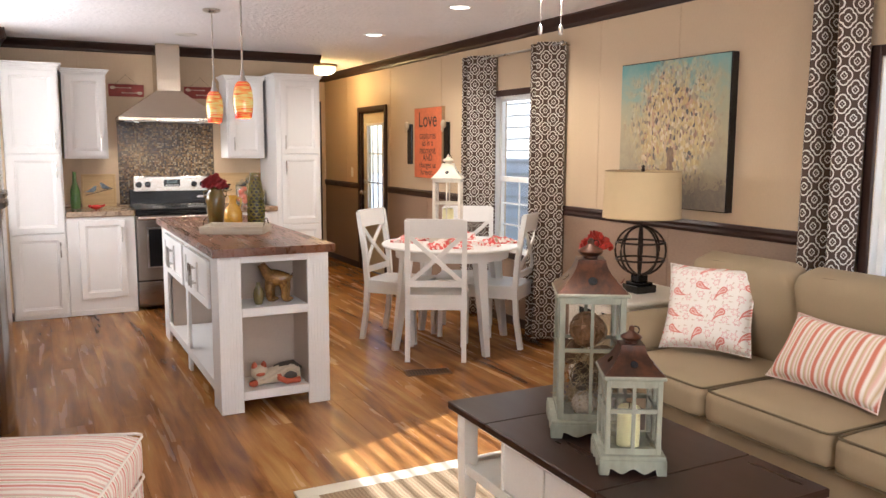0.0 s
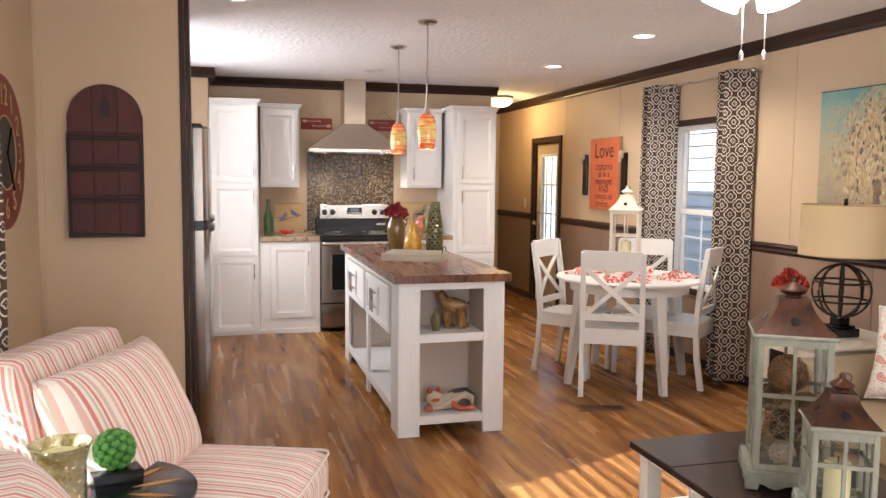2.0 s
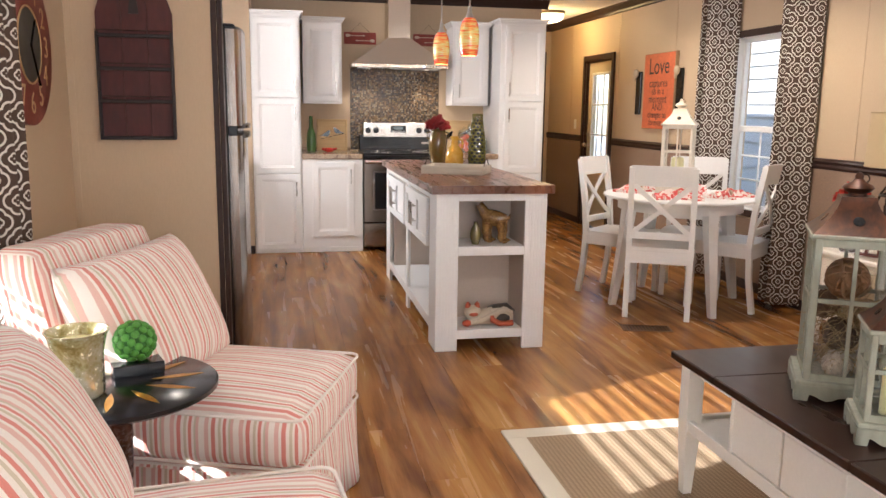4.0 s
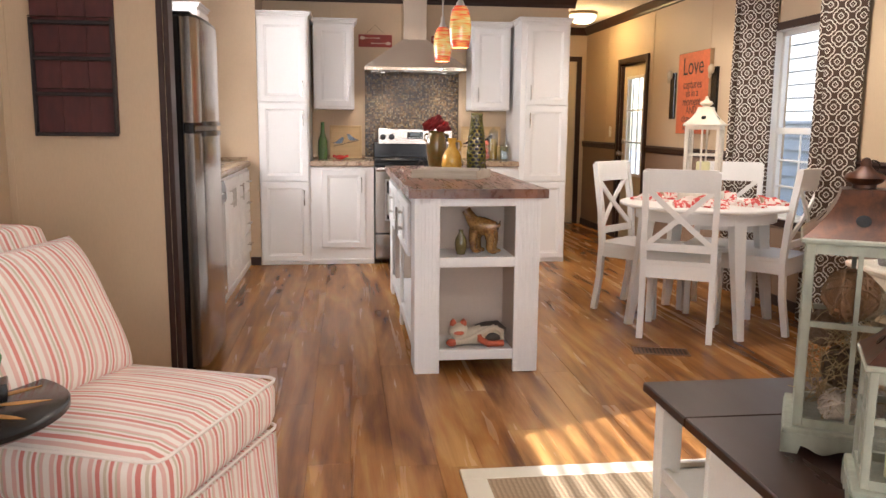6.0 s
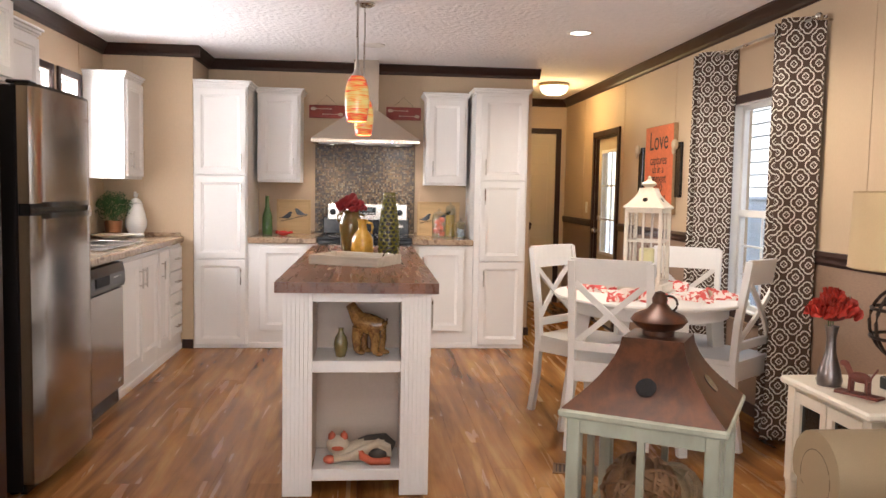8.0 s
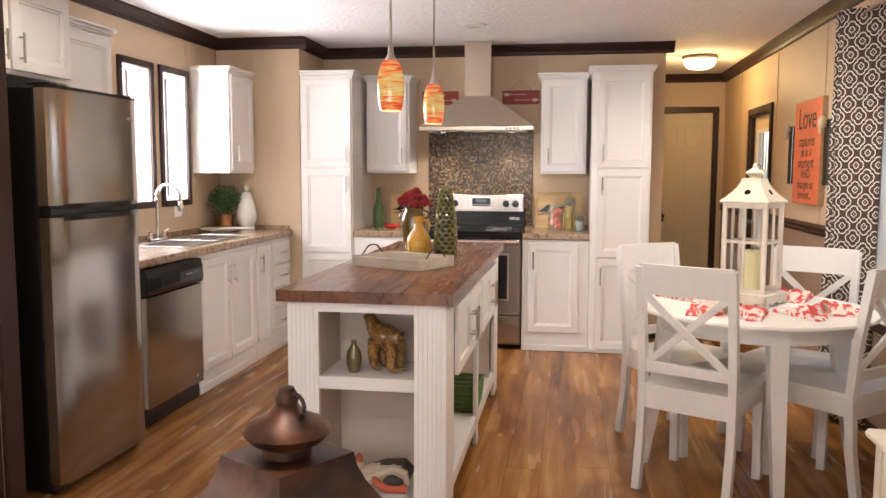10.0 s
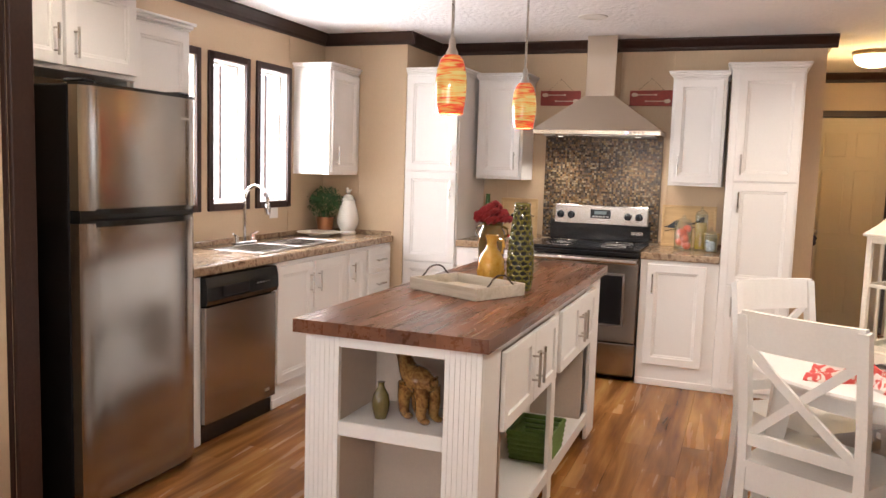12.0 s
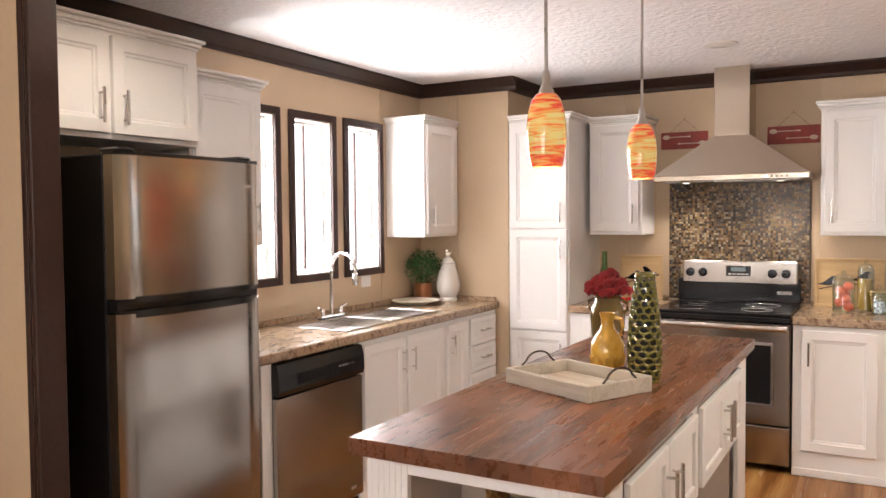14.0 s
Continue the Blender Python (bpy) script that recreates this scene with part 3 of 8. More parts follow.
# the partition's capped end
cap = tagged(new("partition_trim"), "dark brown cap on the partition's end", "trim", kind="structure")
solid("cap_board", TRIM, cap, (-0.022, 0.0, 4.242, 4.342, 0.003, TOP - 0.002), b=0.004)
solid("corner_strip", TRIM, cap, (-0.048, -0.023, 4.239, 4.2459, 0.003, TOP - 0.088), b=0.002)
# thin seams between the wall panels
seams = tagged(new("wall_batten_trim"), "thin tan battens over the wall panel joints", "trim", kind="structure")
for y in (0.9, 2.12 + 0.55, 3.88, 4.63, 6.32, 7.02, 8.24, 9.6):
    solid("batten", WALL, seams, (EAST - 0.004, EAST, y - 0.009, y + 0.009, 1.04, TOP - 0.088), b=0.001)
for y in (0.6, 1.8, 3.45, 5.25, 7.12):
    solid("batten", WALL, seams, (WEST, WEST + 0.004, y - 0.009, y + 0.009, 0.08, TOP - 0.088), b=0.001)
for x in (0.62, 1.84, 2.41):
    solid("batten", WALL, seams, (x - 0.009, x + 0.009, NORTH - 0.004, NORTH, 0.9, TOP - 0.088), b=0.001)
solid("batten", WALL, seams, (WEST + 0.012, WEST + 0.03, 4.242, 4.2455, 0.08, TOP - 0.088), b=0.001)
solid("batten", WALL, seams, (-0.39, -0.372, 7.616, 7.6199, 0.95, TOP - 0.088), b=0.001)


# ---- windows ----
def window_y(name, x_in, side, hole, rails, label, muntin=False, fw=0.035):
    """A white sash window in a wall that runs along y; side is the way out."""
    y0, y1, z0, z1 = hole
    w = tagged(new(name), label, "window", kind="structure")
    xo = x_in + side * 0.05
    def slab(nm, mt, ya, yb, za, zb, d0=0.0, d1=0.035):
        solid(nm, mt, w, (xo + side * d0, xo + side * d1, ya, yb, za, zb), b=0.003)
    slab("window_frame", WHITE_PAINT, y0, y0 + fw, z0, z1)
    slab("window_frame", WHITE_PAINT, y1 - fw, y1, z0, z1)
    slab("window_frame", WHITE_PAINT, y0 + fw, y1 - fw, z1 - fw, z1)
    slab("window_frame", WHITE_PAINT, y0 + fw, y1 - fw, z0, z0 + fw)
    for z in rails:
        slab("meeting_rail", WHITE_PAINT, y0 + fw, y1 - fw, z - 0.022, z + 0.022, -0.004, 0.03)
    if muntin:
        ym = (y0 + y1) / 2
        lo = [z0 + fw + 0.001] + [z + 0.023 for z in rails]
        hi = [z - 0.023 for z in rails] + [z1 - fw + 0.001]
        for a, c in list(zip(lo, hi))[:1]:
            for yy in ((y0 * 2 + y1) / 3, (y0 + 2 * y1) / 3):
                slab("muntin", WHITE_PAINT, yy - 0.007, yy + 0.007, a, c, 0.014, 0.026)
            for k in (1, 2):
                zz = a + (c - a) * k / 3
                slab("muntin", WHITE_PAINT, y0 + fw + 0.001, y1 - fw + 0.001, zz - 0.007, zz + 0.007, 0.0142, 0.0258)
    if not rails:
        ym = y0 + (y1 - y0) * 0.45
        slab("stile", TRIM, ym - 0.006, ym + 0.006, z0 + fw, z1 - fw, -0.006, 0.012)
    edges = [z0 + fw, *rails, z1 - fw]
    for a, c in zip(edges, edges[1:]):
        p = solid("pane", GLASS, w, (xo + side * 0.018, xo + side * 0.021, y0 + fw, y1 - fw, a, c))
        p.visible_shadow = False
    # dark casing on the room side
    cw = 0.05 if rails else 0.044
    for nm, k in (("casing", (y0 - cw, y0, z0 - cw, z1 + cw)), ("casing", (y1, y1 + cw, z0 - cw, z1 + cw)), ("casing", (y0, y1, z1, z1 + cw)), ("casing", (y0, y1, z0 - cw, z0))):
        solid(nm, TRIM, w, (x_in - side * 0.018, x_in + side * 0.001, *k), b=0.004)
    for k in ((y0, y0 + 0.006, z0, z1), (y1 - 0.006, y1, z0, z1), (y0, y1, z1 - 0.006, z1), (y0, y1, z0, z0 + 0.006)):
        solid("reveal", WHITE_PAINT, w, (x_in + side * 0.002, x_in + side * 0.05, *k))
    return w


window_y("window_1", EAST, 1, WIN_E1, [1.20], "white sash window with dark casing by the table", True)
window_y("window_2", EAST, 1, WIN_E2, [1.20], "white sash window with dark casing behind the sofa", True)
window_y("window_3", WEST, -1, WIN_W, [1.20], "white sash window with dark casing behind the armchairs", True)
for i, k in enumerate(KWIN):
    window_y("window_%d" % (4 + i), WEST, -1, k, [], "narrow white kitchen window with dark casing", False, 0.026)
# unseen pane added in the assumed south opening
bm = bmesh.new()
box(bm, ADDED_WIN_S[0], ADDED_WIN_S[1], SOUTH - 0.06, SOUTH - 0.055, ADDED_WIN_S[2], ADDED_WIN_S[3])
p = setting("window_7", bm, GLASS, "wide pane added behind the camera, out of view", "window")
p.visible_shadow = False


# ---- kitchen ----
def face_door(parent, name, u0, u1, v0, v1, front, axis, handle=None, hz=None, mat=WHITE_CAB):
    """A shaker door or drawer front. axis "y": it faces -y at y=front, u is x; "x": it faces +x at x=front, u is y."""
    s = 0.052 if v1 - v0 > 0.25 else 0.03
    bm = bmesh.new()
    rows = []
    for inset, d in ((0, 0.0), (0, 0.016), (0.003, 0.019), (s - 0.002, 0.019), (s, 0.0165), (s + 0.003, 0.0135), (s + 0.012, 0.0125), (s + 0.016, 0.008)):
        ring = []
        for a, lo in ((u0 + inset, v0 + inset), (u1 - inset, v0 + inset), (u1 - inset, v1 - inset), (u0 + inset, v1 - inset)):
            ring.append(bm.verts.new((a, front - d, lo) if axis == "y" else (front + d, a, lo)))
        rows.append(ring)
    bm.faces.new(rows[0])
    bm.faces.new(rows[-1])
    for p, q in zip(rows, rows[1:]):
        for k in range(4):
            bm.faces.new((p[k], p[(k + 1) % 4], q[(k + 1) % 4], q[k]))
    d = part(name, bm, mat, parent)
    if handle is not None:
        bar_handle(d, handle, hz, front, axis, flat=(name == "drawer"))
    return d


def bar_handle(parent, u, z, front, axis, flat=False, half=0.065):
    bm = bmesh.new()
    def at(du, dz, out):
        return (u + du, front - out, z + dz) if axis == "y" else (front + out, u + du, z + dz)
    if flat:
        tube(bm, [at(-half, 0, 0.045), at(half, 0, 0.045)], 0.006)
        for k in (-0.7, 0.7):
            tube(bm, [at(k * half, 0, 0.018), at(k * half, 0, 0.045)], 0.0045)
    else:
        tube(bm, [at(0, -half, 0.045), at(0, half, 0.045)], 0.006)
        for k in (-0.7, 0.7):
            tube(bm, [at(0, k * half, 0.018), at(0, k * half, 0.045)], 0.0045)
    return part("handle", bm, NICKEL, parent, "satin nickel bar handle", True)


def cab_crown(parent, x0, x1, y0, y1, z, faces):
    """A flared white cornice round the top of a cabinet."""
    bm = bmesh.new()
    a = {"w": 0.0, "e": 0.0, "s": 0.0, "n": 0.0}
    for k in faces:
        a[k] = 1.0
    for lo, hi, o in ((0.0, 0.012, 0.008), (0.012, 0.03, 0.018), (0.03, 0.045, 0.03)):
        box(bm, x0 - o * a["w"], x1 + o * a["e"], y0 - o * a["s"], y1 + o * a["n"], z + lo, z + hi, 0.004)
    return part("cornice", bm, WHITE_CAB, parent)


def pantry(x0, x1, hinge_left, label, d0=0.012):
    f = 7.62
    t = thing("pantry_cabinet", pose(0, 0, 0), label, "cabinet", "kitchen cabinets")
    solid("body", WHITE_CAB, t, (x0, x1, f, NORTH - 0.002, 0.004, 2.10), b=0.002)
    hx = x1 - 0.05 if hinge_left else x0 + d0 + 0.038
    for lo, hi, hz in ((0.035, 0.722, 0.59), (0.732, 1.390, 1.265), (1.400, 2.08, 1.505)):
        face_door(t, "door", x0 + d0, x1 - 0.012, lo, hi, f, "y", hx, hz)
    solid("plinth", WHITE_CAB, t, (x0, x1, f - 0.008, f, 0.004, 0.032), b=0.002)
    cab_crown(t, x0, x1, f, NORTH - 0.003, 2.10, "wes" if x0 > 1 else "es")


def wall_cab(x0, x1, handle_x, label):
    t = thing("wall_cabinet", pose(0, 0, 0), label, "cabinet", "kitchen cabinets")
    solid("body", WHITE_CAB, t, (x0, x1, 7.925, NORTH - 0.002, 1.352, 2.09), b=0.002)
    face_door(t, "door", x0 + 0.02, x1 - 0.02, 1.372, 2.075, 7.925, "y", handle_x, 1.49)
    cab_crown(t, x0, x1, 7.925, NORTH - 0.003, 2.09, "wes")


pantry(0.010, 0.434, True, "tall white three-door pantry cabinet by the wall")
pantry(2.262, 2.694, False, "tall white three-door pantry cabinet by the hall", 0.046)
wall_cab(0.466, 0.822, 0.765, "white shaker wall cabinet beside the cooker hood")
wall_cab(1.874, 2.228, 1.935, "white shaker wall cabinet with nickel handle")


def base_n(x0, x1, d0, d1, handle_x, label):
    t = thing("base_cabinet", pose(0, 0, 0), label, "cabinet", "kitchen cabinets")
    solid("body", WHITE_CAB, t, (x0, x1, 7.62, NORTH - 0.002, 0.004, 0.856), b=0.002)
    face_door(t, "door", d0, d1, 0.15, 0.83, 7.62, "y", handle_x, 0.70)
    solid("plinth", WHITE_CAB, t, (x0, x1, 7.612, 7.62, 0.004, 0.05), b=0.002)


base_n(0.436, 0.982, 0.53, 0.904, 0.872, "white base cabinet between pantry and cooker")
base_n(1.76, 2.26, 1.808, 2.182, 1.845, "white base cabinet with a shaker door")


def worktop(label, *blocks):
    t = thing("worktop", pose(0, 0, 0), label, "worktop")
    solid("slab", COUNTER, t, *blocks, b=0.006)
    return t


worktop("brown granite-look worktop beside the pantry", (0.436, 0.982, 7.595, NORTH - 0.004, 0.858, 0.905), (0.436, 0.922, NORTH - 0.022, NORTH - 0.003, 0.905, 0.935))
worktop("brown granite-look worktop with jars on it", (1.757, 2.26, 7.595, NORTH - 0.004, 0.858, 0.905), (1.804, 2.26, NORTH - 0.022, NORTH - 0.003, 0.905, 0.935))


def cooker():
    x0, x1, f = 0.990, 1.751, 7.60
    t = thing("cooker", pose(0, 0, 0), "stainless electric cooker with black glass hob", "cooker")
    solid("body", BLACK, t, (x0, x1, f + 0.03, NORTH - 0.03, 0.03, 0.895), b=0.004)
    solid("hob", BLACK, t, (x0 - 0.002, x1 + 0.002, f - 0.01, 8.15, 0.896, 0.915), b=0.005, label="black glass hob")
    bm = bmesh.new()
    box(bm, x0, x1, f - 0.012, f + 0.03, 0.275, 0.86, 0.006)
    d = part("oven_door", bm, STEEL, t)
    solid("window", BLACK, d, (x0 + 0.10, x1 - 0.10, f - 0.0195, f - 0.0115, 0.40, 0.735), b=0.003, label="dark oven window")
    solid("window_frame", CHROME, d, (x0 + 0.085, x1 - 0.085, f - 0.0175, f - 0.0121, 0.385, 0.75), b=0.002)
    bm = bmesh.new()
    tube(bm, [(x0 + 0.012, f - 0.055, 0.835), (x1 - 0.012, f - 0.055, 0.835)], 0.017, 12)
    for x in (x0 + 0.07, x1 - 0.07):
        box(bm, x - 0.012, x + 0.012, f - 0.055, f - 0.01, 0.823, 0.847)
    part("handle", bm, STEEL_H, d, smooth=True)
    solid("front_strip", BLACK, t, (x0, x1, f - 0.014, f + 0.03, 0.864, 0.894), b=0.004)
    solid("drawer", STEEL, t, (x0, x1, f - 0.012, f + 0.03, 0.05, 0.268), b=0.006)
    # back panel with dials
    p = solid("control_panel", BLACK, t, (x0 + 0.012, x1, 8.15, NORTH - 0.026, 0.915, 1.06), b=0.006)
    solid("fascia", STEEL_H, t, (x0 + 0.048, x1 - 0.016, 8.135, NORTH - 0.026, 1.035, 1.182), b=0.008)
    solid("display", BLACK, t, (1.31, 1.46, 8.131, 8.136, 1.085, 1.15), b=0.002)
    solid("readout", plain("grey_readout", (0.16, 0.20, 0.20), 0.3), t, (1.34, 1.43, 8.1295, 8.1312, 1.115, 1.14))
    for i in range(5):
        solid("button", NICKEL, t, (1.325 + 0.026 * i, 1.342 + 0.026 * i, 8.1292, 8.1312, 1.093, 1.102))
    for x in (1.085, 1.165, 1.588, 1.668):
        bm = bmesh.new()
        prof = [(0.0, 0.0), (0.028, 0.0), (0.028, 0.008), (0.021, 0.012), (0.019, 0.03), (0.0, 0.032)]
        lathe(bm, prof, 0, 0, 18, False)
        bmesh.ops.transform(bm, matrix=pose(x, 8.136, 1.105, 90, 0, 0), verts=bm.verts[:])
        k = part("dial", bm, BLACK, t, "black cooker dial", True)
    solid("badge", NICKEL, t, (1.615, 1.70, 8.146, 8.1502, 0.972, 0.995), b=0.001)
    # rings under the glass
    for cx, cy, r in ((1.17, 7.76, 0.10), (1.55, 7.76, 0.085), (1.17, 8.02, 0.075), (1.55, 8.02, 0.10)):
        bm = bmesh.new()
        tube(bm, [(cx + r * math.cos(a * math.pi / 18), cy + r * math.sin(a * math.pi / 18), 0.9152) for a in range(36)], 0.0012, 4, True)
        part("ring_mark", bm, NICKEL, t)


cooker()


def hood():
    x0, x1, yf, yb = 0.912, 1.820, 7.845, NORTH - 0.006
    cx = 1.366
    t = thing("cooker_hood", pose(0, 0, 0), "stainless chimney cooker hood on the wall", "cooker hood")
    bm = bmesh.new()
    rows = []
    for i in range(9):
        k = i / 8
        s = 1 - k
        hw = 0.108 + ((x1 - x0) / 2 - 0.108) * s
        dep = 0.27 + (yb - yf - 0.27) * s
        z = 1.725 + 0.245 * k
        rows.append([bm.verts.new(p) for p in ((cx - hw, yb - dep, z), (cx + hw, yb - dep, z), (cx + hw, yb, z), (cx - hw, yb, z))])
    for a, c in zip(rows, rows[1:]):
        for i in range(4):
            bm.faces.new((a[i], a[(i + 1) % 4], c[(i + 1) % 4], c[i]))
    bm.faces.new(rows[0][::-1])
    bm.faces.new(rows[-1])
    part("canopy", bm, HOODSTEEL, t, "curved steel canopy", True)
    solid("rim", HOODSTEEL, t, (x0, x1, yf, yb, 1.690, 1.7245), b=0.004)
    solid("chimney", HOODSTEEL, t, (cx - 0.105, cx + 0.105, yb - 0.262, yb, 1.968, TOP - 0.004), b=0.003)
    solid("filter", NICKEL, t, (x0 + 0.06, x1 - 0.06, yf + 0.06, yb - 0.05, 1.684, 1.690), b=0.002)
    for i in range(5):
        solid("button", BLACK if i else emissive("blue_indicator", (0.2, 0.3, 1.0), 1.0), t, (1.58 + 0.028 * i, 1.594 + 0.028 * i, yf - 0.003, yf + 0.001, 1.700, 1.712))
    for hx in (1.08, 1.64):
        turned("spotlight", [(0.0, 1.6815), (0.018, 1.682), (0.022, 1.6838)], emissive("hood_bulb", (1.0, 0.9, 0.72), 0.8), t, "lit hood spotlight", 16, hx, 8.03)


hood()


def mosaic():
    t = tagged(new("backsplash"), "brown glass mosaic backsplash behind the cooker", "backsplash", kind="structure")
    solid("grout", GROUT, t, (0.924, 1.802, NORTH - 0.006, NORTH - 0.0005, 0.915, 1.689))
    bm = bmesh.new()
    rng = random.Random(4)
    z = 0.919
    while z < 1.676:
        x = 0.926
        while x < 1.787:
            w = 0.0132
            d = 0.0095 + rng.random() * 0.002
            box(bm, x, x + w, NORTH - d, NORTH - 0.005, z, z + 0.0132, 0.001)
            x += 0.01522
        z += 0.01522
    o = part("mosaic_tiles", bm, MOSAIC, t, "small glossy glass tiles")
    o["kind"] = "stuff"


mosaic()


# the sink side
def west_cab(y0, y1, fronts, label):
    t = thing("base_cabinet", pose(0, 0, 0), label, "cabinet", "kitchen cabinets")
    solid("body", WHITE_CAB, t, (WEST + 0.002, -0.092, y0, y1, 0.004, 0.856), b=0.002)
    solid("plinth", WHITE_CAB, t, (-0.092, -0.084, y0, y1, 0.004, 0.055), b=0.002)
    for kind, a, c, lo, hi, h, hz in fronts:
        face_door(t, kind, a, c, lo, hi, -0.092, "x", h, hz)


west_cab(6.018, 6.905, [("door", 6.05, 6.45, 0.14, 0.83, 6.41, 0.70), ("door", 6.472, 6.87, 0.14, 0.83, 6.505, 0.70)], "white two-door sink base cabinet")
west_cab(6.909, 7.19, [("door", 6.93, 7.17, 0.14, 0.83, 6.965, 0.70)], "narrow white base cabinet with one door")
west_cab(7.194, 7.61, [("drawer", 7.22, 7.58, lo, hi, 7.40, (lo + hi) / 2) for lo, hi in ((0.66, 0.83), (0.49, 0.65), (0.32, 0.48), (0.14, 0.31))], "white base cabinet with four drawers")
solid("side_panel", WHITE_CAB, thing("filler_cabinet", pose(0, 0, 0), "narrow white filler cabinet between fridge and dishwasher", "cabinet"), (WEST + 0.002, -0.08, 5.30, 5.368, 0.004, 0.856), b=0.002)


def west_worktop():
    t = worktop("brown granite-look worktop with inset sink", (WEST + 0.003, -0.58, 5.27, 7.617, 0.858, 0.905), (-0.16, -0.066, 5.27, 7.617, 0.858, 0.905), (-0.58, -0.16, 5.27, 6.03, 0.858, 0.905), (-0.58, -0.16, 6.94, 7.617, 0.858, 0.905))
    solid("upstand", COUNTER, t, (WEST + 0.001, WEST + 0.02, 5.27, 7.617, 0.905, 0.935), (WEST + 0.02, -0.09, 7.598, 7.617, 0.905, 0.935), b=0.003)


west_worktop()


def sink():
    t = thing("kitchen_sink", pose(0, 0, 0), "stainless double-bowl sink set in the worktop", "sink")
    bm = bmesh.new()
    x0, x1, y0, y1, z = -0.60, -0.14, 6.01, 6.96, 0.9055
    for k in ((x0, x0 + 0.10, y0, y1), (x1 - 0.03, x1, y0, y1), (x0 + 0.10, x1 - 0.03, y0, y0 + 0.03), (x0 + 0.10, x1 - 0.03, y1 - 0.03, y1), (x0 + 0.10, x1 - 0.03, 6.47, 6.50)):
        box(bm, *k, z, z + 0.006, 0.002)
    part("rim", bm, STEEL, t)
    for a, c in ((6.04, 6.47), (6.50, 6.93)):
        bm = bmesh.new()
        bx0, bx1 = x0 + 0.10, x1 - 0.03
        box(bm, bx0, bx1, a, c, 0.74, 0.744)
        for k in ((bx0 - 0.003, bx0, a, c), (bx1, bx1 + 0.003, a, c), (bx0, bx1, a - 0.003, a), (bx0, bx1, c, c + 0.003)):
            box(bm, *k, 0.74, z + 0.002)
        part("bowl", bm, STEEL, t)
    f = thing("kitchen_faucet", pose(-0.555, 6.41, 0.912), "chrome gooseneck kitchen faucet with two levers", "faucet")
    solid("base_plate", CHROME, f, (-0.022, 0.022, -0.11, 0.11, 0, 0.014), b=0.006)
    tubes("spout", [[(0, 0, 0.01), (0, 0, 0.27)] + [(0.085 - 0.085 * math.cos(a), 0, 0.27 + 0.095 * math.sin(a)) for a in [math.pi * k / 12 for k in range(1, 12)]] + [(0.17, 0, 0.25)]], 0.011, CHROME, f, seg=12)
    turned("spray_head", [(0.0, 0.19), (0.017, 0.191), (0.020, 0.22), (0.014, 0.255)], CHROME, f, "", 14, 0.17, 0)
    for s in (-1, 1):
        turned("lever_post", [(0.02, 0.012), (0.016, 0.04), (0.013, 0.055), (0.0, 0.058)], CHROME, f, "", 14, 0, s * 0.085)
        tubes("lever", [[(0, s * 0.085, 0.05), (0.01, s * 0.13, 0.066)]], 0.006, CHROME, f)


sink()


def dishwasher():
    t = thing("dishwasher", pose(0.014, -0.012, 0), "stainless dishwasher with black control panel", "dishwasher")
    solid("body", BLACK, t, (WEST + 0.05, -0.095, 5.376, 6.006, 0.006, 0.85), b=0.002)
    solid("door", STEEL, t, (-0.095, -0.062, 5.376, 6.006, 0.105, 0.705), b=0.006)
    bm = bmesh.new()
    prism(bm, [(-0.095, 0.71), (-0.058, 0.712), (-0.05, 0.735), (-0.052, 0.80), (-0.064, 0.85), (-0.095, 0.852)], "y", 5.376, 6.006)
    p = part("control_panel", bm, BLACK, t, "glossy black control panel")
    solid("pocket_handle", BLACK_SIDE, t, (-0.054, -0.046, 5.50, 5.72, 0.745, 0.80), b=0.006)
    for i in range(5):
        solid("button", NICKEL, t, (-0.053, -0.0485, 5.80 + 0.026 * i, 5.815 + 0.026 * i, 0.775, 0.783))
    solid("badge", NICKEL, t, (-0.062, -0.060, 5.90, 5.94, 0.15, 0.165))
    solid("kick_plate", BLACK, t, (-0.14, -0.096, 5.38, 6.0, 0.005, 0.10))


dishwasher()


